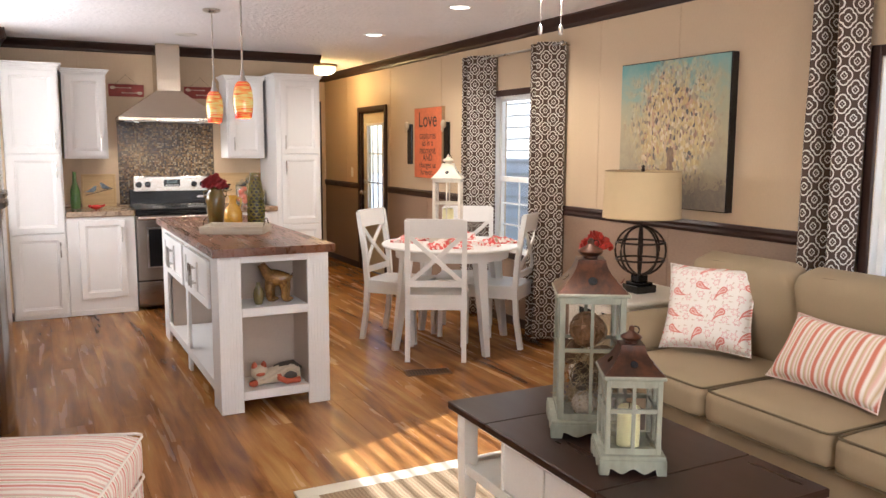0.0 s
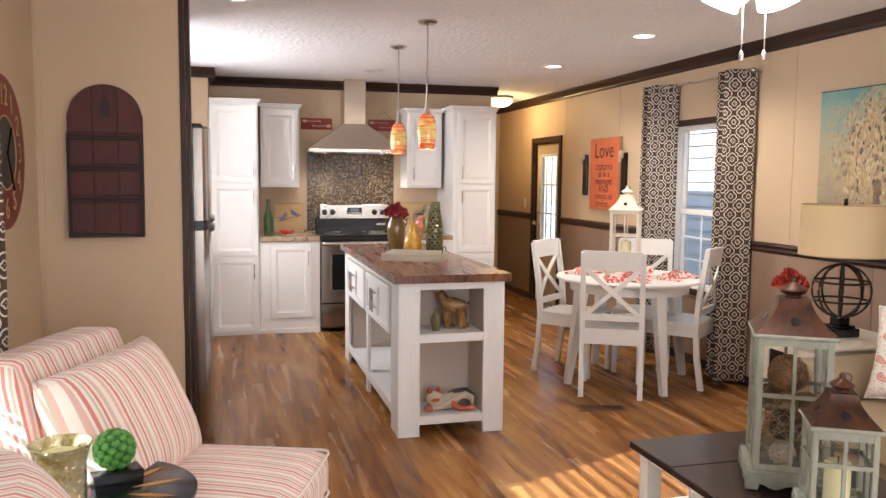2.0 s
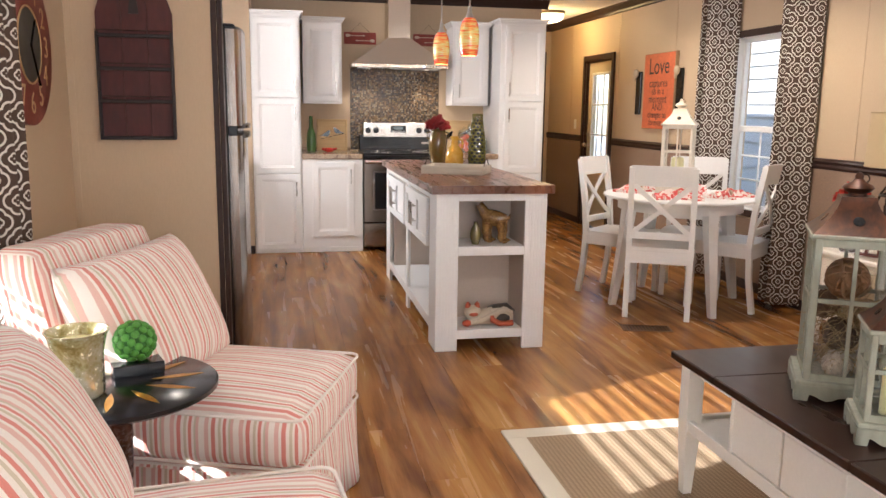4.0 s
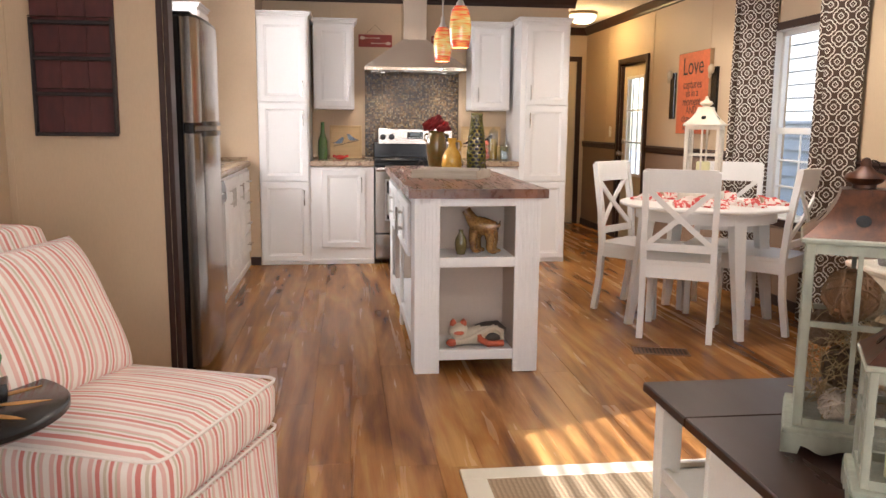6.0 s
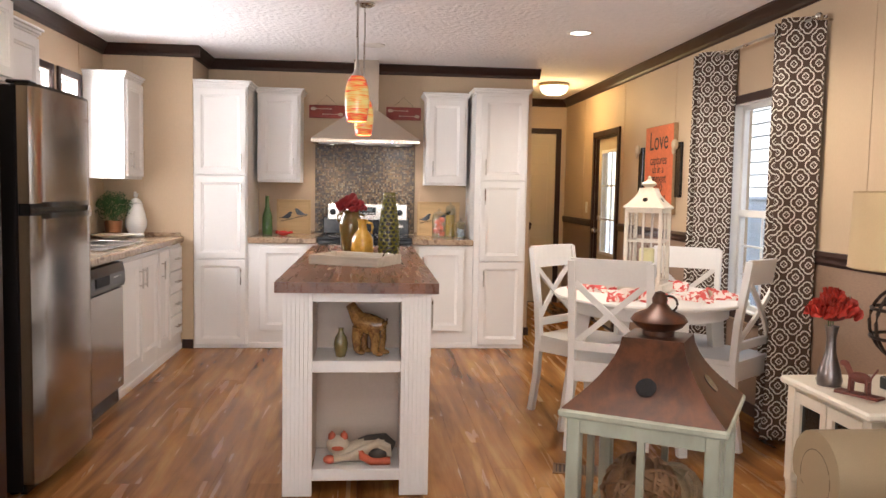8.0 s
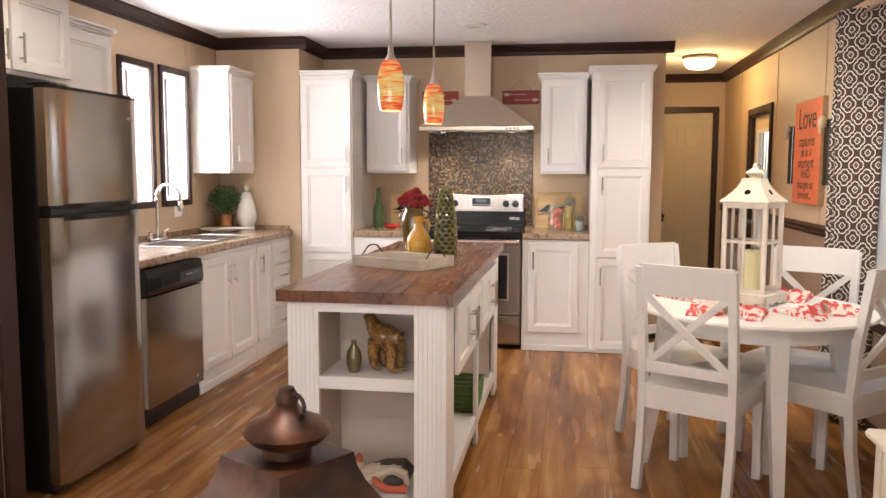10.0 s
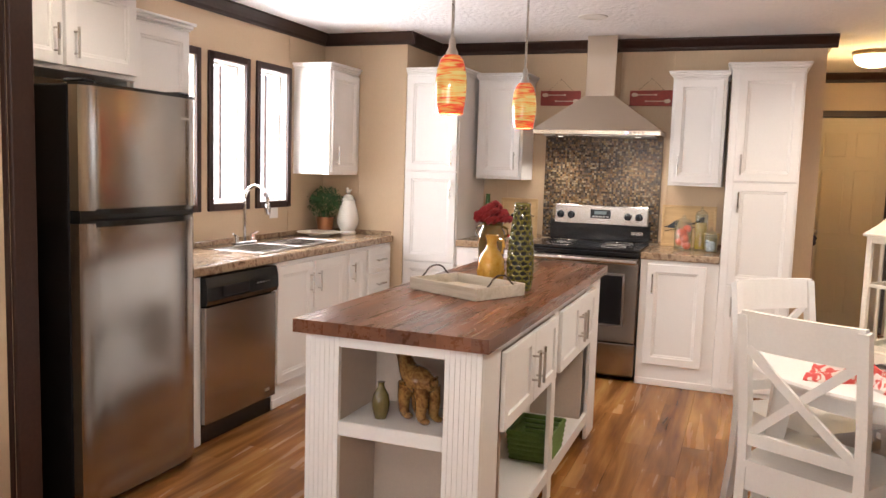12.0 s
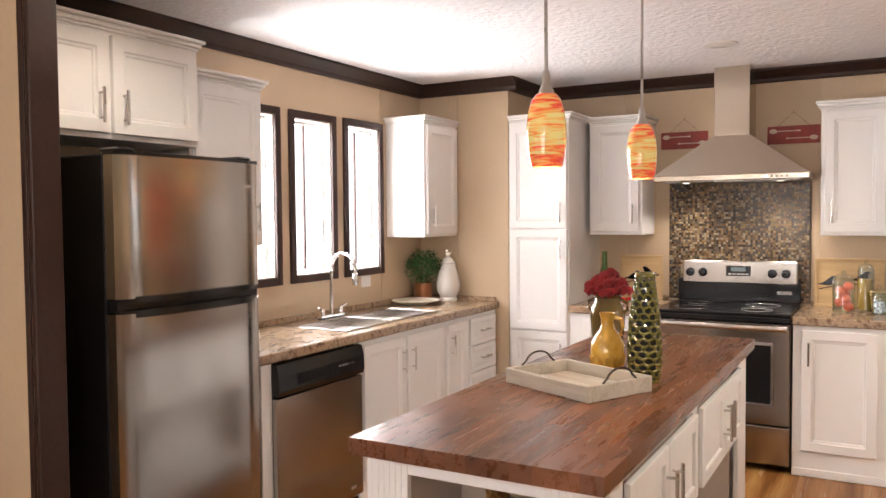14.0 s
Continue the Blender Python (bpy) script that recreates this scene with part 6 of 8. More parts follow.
coffee_table()
TT = 0.5135
SAGE = plain("weathered_sage_paint", (0.29, 0.295, 0.225), 0.65, vary=0.22, fine=45, coarse=9, relief=0.3, stretch=(1, 1, 0.4))
COPPER = marbled("aged_copper", [(0.014, 0.008, 0.006), (0.036, 0.016, 0.010), (0.085, 0.031, 0.013), (0.020, 0.013, 0.011)], 8.0, 0.38)
bs = COPPER.node_tree.nodes["Principled BSDF"]
bs.inputs["Metallic"].default_value = 0.35
bs.inputs["Specular IOR Level"].default_value = 0.25
_, lb = lantern(pose(1.860, 2.296, TT, 0, 0, -31), 0.119, 0.478, 0.648, SAGE, COPPER, COPPER, "tall weathered sage lantern with copper roof")
_, sb = lantern(pose(1.772, 1.978, TT, 0, 0, -30), 0.090, 0.292, 0.425, SAGE, COPPER, COPPER, "small weathered sage lantern with copper roof")
candle((1.772, 1.978, TT + sb + 0.001), 0.034, 0.12, "pale yellow candle inside the small lantern")


def twig_ball(name, place, r, colour, seed, label):
    """A ball wound of many loops of twine or twig."""
    rng = random.Random(seed)
    t = thing(name, pose(*place), label, "decorative ball", "balls in the lantern")
    bm = bmesh.new()
    ball(bm, (0, 0, 0), r * 0.9, 14, 10)
    for i in range(16):
        n = Vector((rng.gauss(0, 1), rng.gauss(0, 1), rng.gauss(0, 1))).normalized()
        s = n.orthogonal().normalized()
        u = n.cross(s)
        off = rng.uniform(-0.5, 0.5) * r
        rr = math.sqrt(max(0.01 * r * r, r * r - off * off)) * rng.uniform(0.95, 1.0)
        tube(bm, [n * off + rr * (math.cos(a * math.pi / 8) * s + math.sin(a * math.pi / 8) * u) for a in range(16)], r * 0.055, 4, True)
    part("winding", bm, plain("%s_fibre" % name, colour, 0.9, vary=0.35, fine=120, coarse=12, relief=0.5), t, smooth=True)


LC = Vector((1.860, 2.296, TT + lb))
for i, (dx, dy, dz, r, c) in enumerate(((-0.03, -0.03, 0.29, 0.058, (0.22, 0.12, 0.055)), (0.045, 0.03, 0.265, 0.046, (0.30, 0.22, 0.13)), (-0.04, 0.04, 0.20, 0.042, (0.16, 0.10, 0.06)), (0.03, -0.045, 0.185, 0.045, (0.26, 0.18, 0.10)), (0.0, 0.01, 0.115, 0.05, (0.12, 0.085, 0.055)), (-0.045, -0.04, 0.042, 0.040, (0.55, 0.48, 0.38)), (0.04, -0.04, 0.042, 0.038, (0.48, 0.43, 0.36)), (0.0, 0.045, 0.04, 0.038, (0.40, 0.32, 0.22)))):
    twig_ball("twine_ball", LC + Vector((dx, dy, dz)), r, c, 20 + i, "wound twine and twig ball inside the lantern")


def moss():
    t = thing("dried_grass", pose(*LC), "tangle of dried grass inside the lantern", "dried grass")
    rng = random.Random(12)
    bm = bmesh.new()
    for i in range(360):
        a = Vector((rng.uniform(-0.08, 0.08), rng.uniform(-0.08, 0.08), rng.uniform(0.02, 0.23)))
        d = Vector((rng.gauss(0, 1), rng.gauss(0, 1), rng.gauss(0, 0.5))).normalized() * 0.03
        pts = [a + d * k + Vector((0, 0, 0.012 * math.sin(2 * k))) for k in (-1, -0.3, 0.4, 1)]
        tube(bm, [Vector((max(-0.088, min(0.088, p.x)), max(-0.088, min(0.088, p.y)), max(0.003, p.z))) for p in pts], 0.0013, 3)
    o = part("stalks", bm, plain("dry_grass", (0.34, 0.25, 0.13), 0.9, vary=0.4), t)
    o["kind"] = "stuff"


moss()


# sofa along the window wall, facing west
def sofa():
    t = thing("sofa", pose(0, 0, 0), "khaki three-seat sofa with dark piping", "sofa")
    ys = [3.20, 2.585, 1.97, 1.355]
    solid_base = bmesh.new()
    cushion(solid_base, 2.74, 3.60, 1.16, 3.41, 0.06, 0.30, 0.03, 0.0, 8)
    part("base", solid_base, SOFA, t)
    bm = bmesh.new()
    cushion(bm, 3.38, 3.62, 1.16, 3.41, 0.10, 0.78, 0.06, 0.0, 8)
    part("back", bm, SOFA, t)
    for y1, y0 in zip(ys, ys[1:]):
        bm = bmesh.new()
        cushion(bm, 2.685, 3.42, y0 + 0.003, y1 - 0.003, 0.30, 0.455, 0.045, 0.02, 12)
        c = part("seat_cushion", bm, SOFA, t)
        for z in (0.315, 0.443):
            bm = bmesh.new()
            tube(bm, [(3.3, y0 + 0.012, z), (2.73, y0 + 0.012, z), (2.705, y0 + 0.02, z), (2.697, y0 + 0.045, z), (2.697, y1 - 0.045, z), (2.705, y1 - 0.02, z), (2.73, y1 - 0.012, z), (3.3, y1 - 0.012, z)], 0.005, 6)
            part("piping", bm, PIPING, c, smooth=True)
        bm = bmesh.new()
        cushion(bm, -0.31, 0.31, -0.255, 0.255, -0.10, 0.10, 0.08, 0.045, 12)
        bmesh.ops.transform(bm, matrix=pose(3.31, (y0 + y1) / 2, 0.685, 0, 76, 0) @ pose(0, 0, 0, 0, 0, 90), verts=bm.verts[:])
        c = part("back_cushion", bm, SOFA, t)
        bm = bmesh.new()
        ring = []
        for k in range(32):
            a = 2 * math.pi * k / 32
            cx, cy = math.cos(a), math.sin(a)
            ring.append(pose(3.31, (y0 + y1) / 2, 0.685, 0, 76, 0) @ pose(0, 0, 0, 0, 0, 90) @ Vector((0.295 * math.copysign(abs(cx) ** 0.35, cx), 0.242 * math.copysign(abs(cy) ** 0.35, cy), -0.055)))
        tube(bm, ring, 0.005, 6, True)
        part("piping", bm, PIPING, c, smooth=True)
    for y0, y1 in ((3.20, 3.43), (1.125, 1.355)):
        bm = bmesh.new()
        ym = (y0 + y1) / 2
        n = 14
        out = [(y0 + 0.02, 0.06), (y1 - 0.02, 0.06), (y1 - 0.02, 0.45)]
        for i in range(n + 1):
            a = -0.35 + (math.pi + 0.7) * i / n
            out.append((ym + 0.125 * math.cos(a), 0.50 + 0.12 * math.sin(a)))
        out.append((y0 + 0.02, 0.45))
        prism(bm, out, "x", 2.735, 3.60)
        bmesh.ops.bevel(bm, geom=[e for e in bm.edges if len(e.link_faces) == 2 and e.calc_face_angle(0) > 1.2 and abs(e.verts[0].co.x - e.verts[1].co.x) < 1e-4], offset=0.045, segments=5, affect="EDGES")
        c = part("arm", bm, SOFA, t, smooth=True)
        bm = bmesh.new()
        tube(bm, [(2.738, ym + (y - ym) * 0.62, 0.42 + (z - 0.42) * 0.72) for y, z in out[2:]], 0.004, 6)
        part("piping", bm, PIPING, c, smooth=True)
    for x in (2.79, 3.55):
        for y in (1.22, 3.35):
            turned("foot", [(0.02, 0.0), (0.03, 0.065)], TABLEWOOD, t, "", 12, x, y)
    t.location.z = 0.002


sofa()


def paisley():
    """Cream cloth with red teardrops, pink florets and small tan sprigs."""
    m, nt, b = nodes_of("cream_red_paisley_cloth")
    v = coords(nt)

    def motif(scale, turn_by):
        vor = add(nt, "ShaderNodeTexVoronoi")
        vor.voronoi_dimensions = "2D"
        nt.links.new(v, vor.inputs["Vector"])
        vor.inputs["Scale"].default_value = scale
        vor.inputs["Randomness"].default_value = 0.45
        d = add(nt, "ShaderNodeVectorMath", operation="SUBTRACT")
        nt.links.new(v, d.inputs[0])
        nt.links.new(vor.outputs["Position"], d.inputs[1])
        sep, col = add(nt, "ShaderNodeSeparateXYZ"), add(nt, "ShaderNodeSeparateXYZ")
        nt.links.new(d.outputs[0], sep.inputs[0])
        nt.links.new(vor.outputs["Color"], col.inputs[0])
        a = maths(nt, "MULTIPLY_ADD", maths(nt, "GREATER_THAN", col.outputs[0], 0.5), 1.9, turn_by)
        c, s = maths(nt, "COSINE", a), maths(nt, "SINE", a)
        x = maths(nt, "ADD", maths(nt, "MULTIPLY", sep.outputs[0], c), maths(nt, "MULTIPLY", sep.outputs[1], s))
        y = maths(nt, "SUBTRACT", maths(nt, "MULTIPLY", sep.outputs[1], c), maths(nt, "MULTIPLY", sep.outputs[0], s))
        return x, y

    def drop(x, y, r, length):
        """Signed width of a teardrop whose tail bends aside."""
        yy = maths(nt, "ABSOLUTE", maths(nt, "SUBTRACT", y, maths(nt, "MULTIPLY", maths(nt, "MULTIPLY", x, x), 7.0)))
        tail = maths(nt, "SUBTRACT", yy, maths(nt, "MULTIPLY_ADD", x, -r / length, r))
        rad = maths(nt, "SUBTRACT", maths(nt, "SQRT", maths(nt, "ADD", maths(nt, "MULTIPLY", x, x), maths(nt, "MULTIPLY", y, y))), r)
        back = maths(nt, "GREATER_THAN", x, 0.0)
        return maths(nt, "ADD", maths(nt, "MULTIPLY", tail, back), maths(nt, "MULTIPLY", rad, maths(nt, "SUBTRACT", 1.0, back)))

    x, y = motif(8.8, 0.5)
    d = drop(x, y, 0.017, 0.062)
    red = maths(nt, "LESS_THAN", d, 0.0)
    core = maths(nt, "LESS_THAN", maths(nt, "ABSOLUTE", maths(nt, "ADD", d, 0.009)), 0.0022)
    x2, y2 = motif(17.0, 0.0)
    r2 = maths(nt, "SQRT", maths(nt, "ADD", maths(nt, "MULTIPLY", x2, x2), maths(nt, "MULTIPLY", y2, y2)))
    ang = maths(nt, "ARCTAN2", y2, x2)
    petal = maths(nt, "MULTIPLY_ADD", maths(nt, "SINE", maths(nt, "MULTIPLY", ang, 6.0)), 0.0035, 0.0125)
    pink = maths(nt, "LESS_THAN", maths(nt, "ABSOLUTE", maths(nt, "SUBTRACT", r2, petal)), 0.0026)
    x3, y3 = motif(30.0, 1.1)
    sprig = maths(nt, "LESS_THAN", drop(x3, y3, 0.0035, 0.017), 0.0)
    cloth = mix(nt, maths(nt, "MULTIPLY", sprig, 0.6), (0.77, 0.71, 0.64), (0.50, 0.31, 0.20))
    cloth = mix(nt, maths(nt, "MULTIPLY", pink, 0.65), cloth, (0.66, 0.28, 0.27))
    cloth = mix(nt, maths(nt, "MULTIPLY", red, 0.85), cloth, (0.60, 0.13, 0.09))
    cloth = mix(nt, maths(nt, "MULTIPLY", core, 0.7), cloth, (0.80, 0.66, 0.58))
    put(nt, b.inputs["Base Color"], cloth)
    b.inputs["Roughness"].default_value = 0.92
    bump(nt, b, noise_tex(nt, v, 400.0, 2), 0.3, 0.001)
    return m


def pillow(m, w, d, h, material, label, piping=None):
    t = thing("throw_pillow", m, label, "pillow")
    bm = bmesh.new()
    pad(bm, w, d, h, n=18, pinch=0.10)
    part("cover", bm, material, t)
    bm = bmesh.new()
    ring = []
    n = 40
    for k in range(n):
        s = 4 * k / n
        e, f = int(s), s - int(s)
        u, v = [(-1 + 2 * f, -1), (1, -1 + 2 * f), (1 - 2 * f, 1), (-1, 1 - 2 * f)][e]
        ring.append((u * w / 2 * (1 - 0.10 * (1 - v * v)), v * d / 2 * (1 - 0.10 * (1 - u * u)), 0))
    tube(bm, ring, 0.004, 5, True)
    part("piping", bm, piping or material, t, smooth=True)


pillow(pose(3.09, 2.955, 0.692, 0, 0, 22) @ pose(0, 0, 0, 0, -70, 0) @ pose(0, 0, 0, 0, 0, 93), 0.45, 0.43, 0.17, paisley(), "cream pillow with red paisley on the sofa")
pillow(pose(3.06, 2.245, 0.615, 0, -58, -6) @ pose(0, 0, 0, 0, 0, 90), 0.56, 0.31, 0.15, WIDE, "red and gold striped lumbar pillow on the sofa")


def end_table():
    x0, x1, y0, y1, z = 3.0, 3.56, 3.46, 3.965, 0.635
    t = thing("end_table", pose(0, 0, 0.002), "cream end table with glazed doors", "end table")
    cream = plain("cream_end_table_paint", (0.76, 0.70, 0.58), 0.4, vary=0.04, relief=0.06)
    solid("tabletop", cream, t, (x0 - 0.025, x1 + 0.02, y0 - 0.02, y1 + 0.02, z - 0.03, z - 0.002), b=0.008)
    for x in (x0, x1 - 0.045):
        for y in (y0, y1 - 0.045):
            turned("leg", [(0.018, 0.0), (0.022, 0.03), (0.014, 0.06), (0.024, 0.14), (0.02, 0.20), (0.026, 0.24)], cream, t, "", 14, x + 0.0225, y + 0.0225)
            solid("post", cream, t, (x, x + 0.045, y, y + 0.045, 0.24, z - 0.03), b=0.003)
    solid("cabinet_box", cream, t, (x0 + 0.02, x1 - 0.01, y0 + 0.046, y1 - 0.046, 0.26, z - 0.031))
    for ya, yb in ((y1 - 0.03, y1 - 0.012), (y0 + 0.012, y0 + 0.03)):
        solid("side_panel", cream, t, (x0 + 0.046, x1 - 0.046, ya, yb, 0.26, z - 0.031))
    for a, c in ((y0 + 0.05, (y0 + y1) / 2 - 0.003), ((y0 + y1) / 2 + 0.003, y1 - 0.05)):
        bm = bmesh.new()
        for k in ((a, a + 0.035, 0.28, z - 0.05), (c - 0.035, c, 0.28, z - 0.05), (a + 0.035, c - 0.035, 0.28, 0.32), (a + 0.035, c - 0.035, z - 0.09, z - 0.05)):
            box(bm, x0 + 0.004, x0 + 0.02, *k)
        d = part("door", bm, cream, t)
        solid("dark_pane", BLACK, d, (x0 + 0.014, x0 + 0.0195, a + 0.035, c - 0.035, 0.32, z - 0.09))
    return z


end_table()
LINEN = plain("cream_linen_shade", (0.60, 0.455, 0.26), 0.8, vary=0.06, fine=260, coarse=4, relief=0.3)


SHADE_TRIM = plain("tan_shade_trim", (0.42, 0.31, 0.17), 0.8)


def globe_lamp():
    t = thing("table_lamp", pose(3.30, 3.70, 0.6355), "table lamp with cream drum shade and iron globe", "lamp")
    solid("foot", BLACK, t, (-0.07, 0.07, -0.07, 0.07, 0, 0.045), (-0.055, 0.055, -0.055, 0.055, 0.045, 0.06), (-0.035, 0.035, -0.035, 0.035, 0.06, 0.10), b=0.004)
    R, c = 0.142, 0.24
    for k in range(4):
        bm = bmesh.new()
        a = math.pi * k / 4
        pts = [(R * math.cos(s * math.pi / 14) * math.cos(a), R * math.cos(s * math.pi / 14) * math.sin(a), c + R * math.sin(s * math.pi / 14)) for s in range(28)]
        tube(bm, pts, 0.0062, 6, True)
        part("globe_hoop", bm, IRON, t, smooth=True)
    for k in (-0.35, 0.35):
        bm = bmesh.new()
        rr = R * math.sqrt(1 - k * k) + 0.003
        tube(bm, [(rr * math.cos(s * math.pi / 14), rr * math.sin(s * math.pi / 14), c + R * k) for s in range(28)], 0.0062, 6, True)
        part("globe_hoop", bm, IRON, t, smooth=True)
    tubes("stem", [[(0, 0, c - R), (0, 0, 0.71)]], 0.006, IRON, t)
    bm = bmesh.new()
    lathe(bm, [(0.220, 0.432), (0.212, 0.695), (0.209, 0.695), (0.217, 0.432)], 0, 0, 48, False)
    bm.faces.ensure_lookup_table()
    part("shade", bm, LINEN, t, "cream linen drum shade", True)
    for z, r in ((0.695, 0.2115), (0.432, 0.2195)):
        bm = bmesh.new()
        tube(bm, [(r * math.cos(s * math.pi / 20), r * math.sin(s * math.pi / 20), z) for s in range(40)], 0.003, 5, True)
        part("shade_ring", bm, SHADE_TRIM, t, smooth=True)
    tubes("spider", [[(-0.21, 0, 0.685), (0.21, 0, 0.685)], [(0, -0.21, 0.685), (0, 0.21, 0.685)]], 0.002, IRON, t)
    turned("finial", [(0.008, 0.69), (0.012, 0.705), (0.007, 0.712), (0.011, 0.722), (0.0, 0.732)], IRON, t)


globe_lamp()
PETAL_RED = plain("red_silk_petal", (0.24, 0.012, 0.014), 0.7, vary=0.4, fine=60, coarse=20)


def blooms(parent, centre, spread, count, seed, mat, petal=0.03):
    """Flower heads of many curled petals."""
    rng = random.Random(seed)
    for k in range(count):
        a = 2.4 * k
        r = spread * math.sqrt((k + 0.3) / count)
        c = Vector(centre) + Vector((r * math.cos(a), r * math.sin(a), 1.05 * (spread - r) + rng.uniform(-0.008, 0.008)))
        bm = bmesh.new()
        for j in range(16):
            th, up = j * 2.4, 0.25 + 1.1 * (1 - j / 16)
            d = Vector((math.cos(th) * math.cos(up), math.sin(th) * math.cos(up), math.sin(up)))
            s = d.orthogonal().normalized()
            u = d.cross(s)
            q = petal * (0.75 + 0.5 * rng.random())
            base, tip = c + d * q * 0.25, c + d * q
            v = [bm.verts.new(p) for p in (base - s * q * 0.25, base + s * q * 0.25, c + d * q * 0.8 + s * q * 0.5 + u * q * 0.14, tip + u * q * 0.3, c + d * q * 0.8 - s * q * 0.5 + u * q * 0.14)]
            bm.faces.new(v)
            w = [bm.verts.new(x.co - d * 0.0012 - u * 0.001) for x in v]
            bm.faces.new(w[::-1])
        part("bloom", bm, mat, parent)


def flower_vase():
    t = thing("bud_vase", pose(3.07, 3.815, 0.6355), "slim pewter vase on the end table", "vase")
    turned("body", [(0.0, 0.0), (0.04, 0.0), (0.045, 0.02), (0.036, 0.06), (0.019, 0.12), (0.016, 0.17), (0.024, 0.215), (0.020, 0.215), (0.012, 0.17), (0.0, 0.16)], plain("pewter", (0.22, 0.19, 0.18), 0.3, 0.85), t)
    f = thing("flower_bunch", pose(3.07, 3.815, 0.6355), "red and orange silk flowers in the vase", "flowers")
    tubes("stems", [[(0.002 * k, 0, 0.10), (0.015 * (k - 1), 0.01 * k, 0.235)] for k in range(3)], 0.002, plain("green_stem", (0.06, 0.11, 0.03), 0.6), f)
    bm = bmesh.new()
    ball(bm, (0, 0, 0.27), 0.05, 16, 10, 1.15, 1.15, 0.75)
    part("flower_core", bm, plain("dark_red_core", (0.16, 0.012, 0.01), 0.8, vary=0.5, fine=70), f, smooth=True)
    blooms(f, (0, 0, 0.25), 0.078, 34, 3, plain("red_orange_petal", (0.45, 0.035, 0.02), 0.7, vary=0.6, fine=40, coarse=14), 0.032)


flower_vase()


def dog_figure():
    bm = bmesh.new()
    ball(bm, (0, 0, 0.075), 0.026, 14, 8, 1.9, 0.8, 0.85)
    for x, y in ((-0.035, -0.012), (-0.035, 0.012), (0.035, -0.012), (0.035, 0.012)):
        tube(bm, [(x, y, 0.012), (x * 0.95, y, 0.075)], 0.007)
    tube(bm, [(0.035, 0, 0.08), (0.055, 0, 0.115)], 0.012)
    ball(bm, (0.066, 0, 0.122), 0.014, 10, 8, 1.5, 0.8, 0.9)
    tube(bm, [(-0.045, 0, 0.08), (-0.07, 0, 0.12)], 0.004)
    box(bm, -0.09, 0.09, -0.03, 0.03, 0.0, 0.012, 0.002)
    o = shape("dog_figurine", bm, plain("terracotta_figure", (0.14, 0.036, 0.022), 0.5, vary=0.2), None, True)
    o.matrix_basis = pose(3.085, 3.66, 0.6355, 0, 0, 118) @ Matrix.Scale(0.85, 4)
    tagged(o, "small terracotta dog figurine on the end table", "figurine")


dog_figure()


# armchairs
def skirt_panel(bm, pts, z0, z1):
    uv = bm.loops.layers.uv.verify()
    u = 0.0
    last = None
    rows = []
    for p, n, k in pts:
        p, n = Vector(p), Vector(n)
        if last is not None:
            u += (p - last).length
        last = p
        flare = 0.022 + 0.014 * math.sin(k * 1.0)
        cols = []
        for dz, o in ((0.0, 1.0), (0.5, 0.45), (1.0, 0.0)):
            q = p + n * flare * o
            cols.append((bm.verts.new((q.x, q.y, z0 + (z1 - z0) * dz)), bm.verts.new((q.x - n.x * 0.004, q.y - n.y * 0.004, z0 + (z1 - z0) * dz))))
        rows.append((u, cols))
    for (ua, a), (ub, c) in zip(rows, rows[1:]):
        for j in range(2):
            for s in (0, 1):
                f = bm.faces.new((a[j][s], c[j][s], c[j + 1][s], a[j + 1][s]))
                f.smooth = True
                for l, t in zip(f.loops, (ua, ub, ub, ua)):
                    l[uv].uv = (t, 0)
        f = bm.faces.new((a[0][0], a[0][1], c[0][1], c[0][0]))


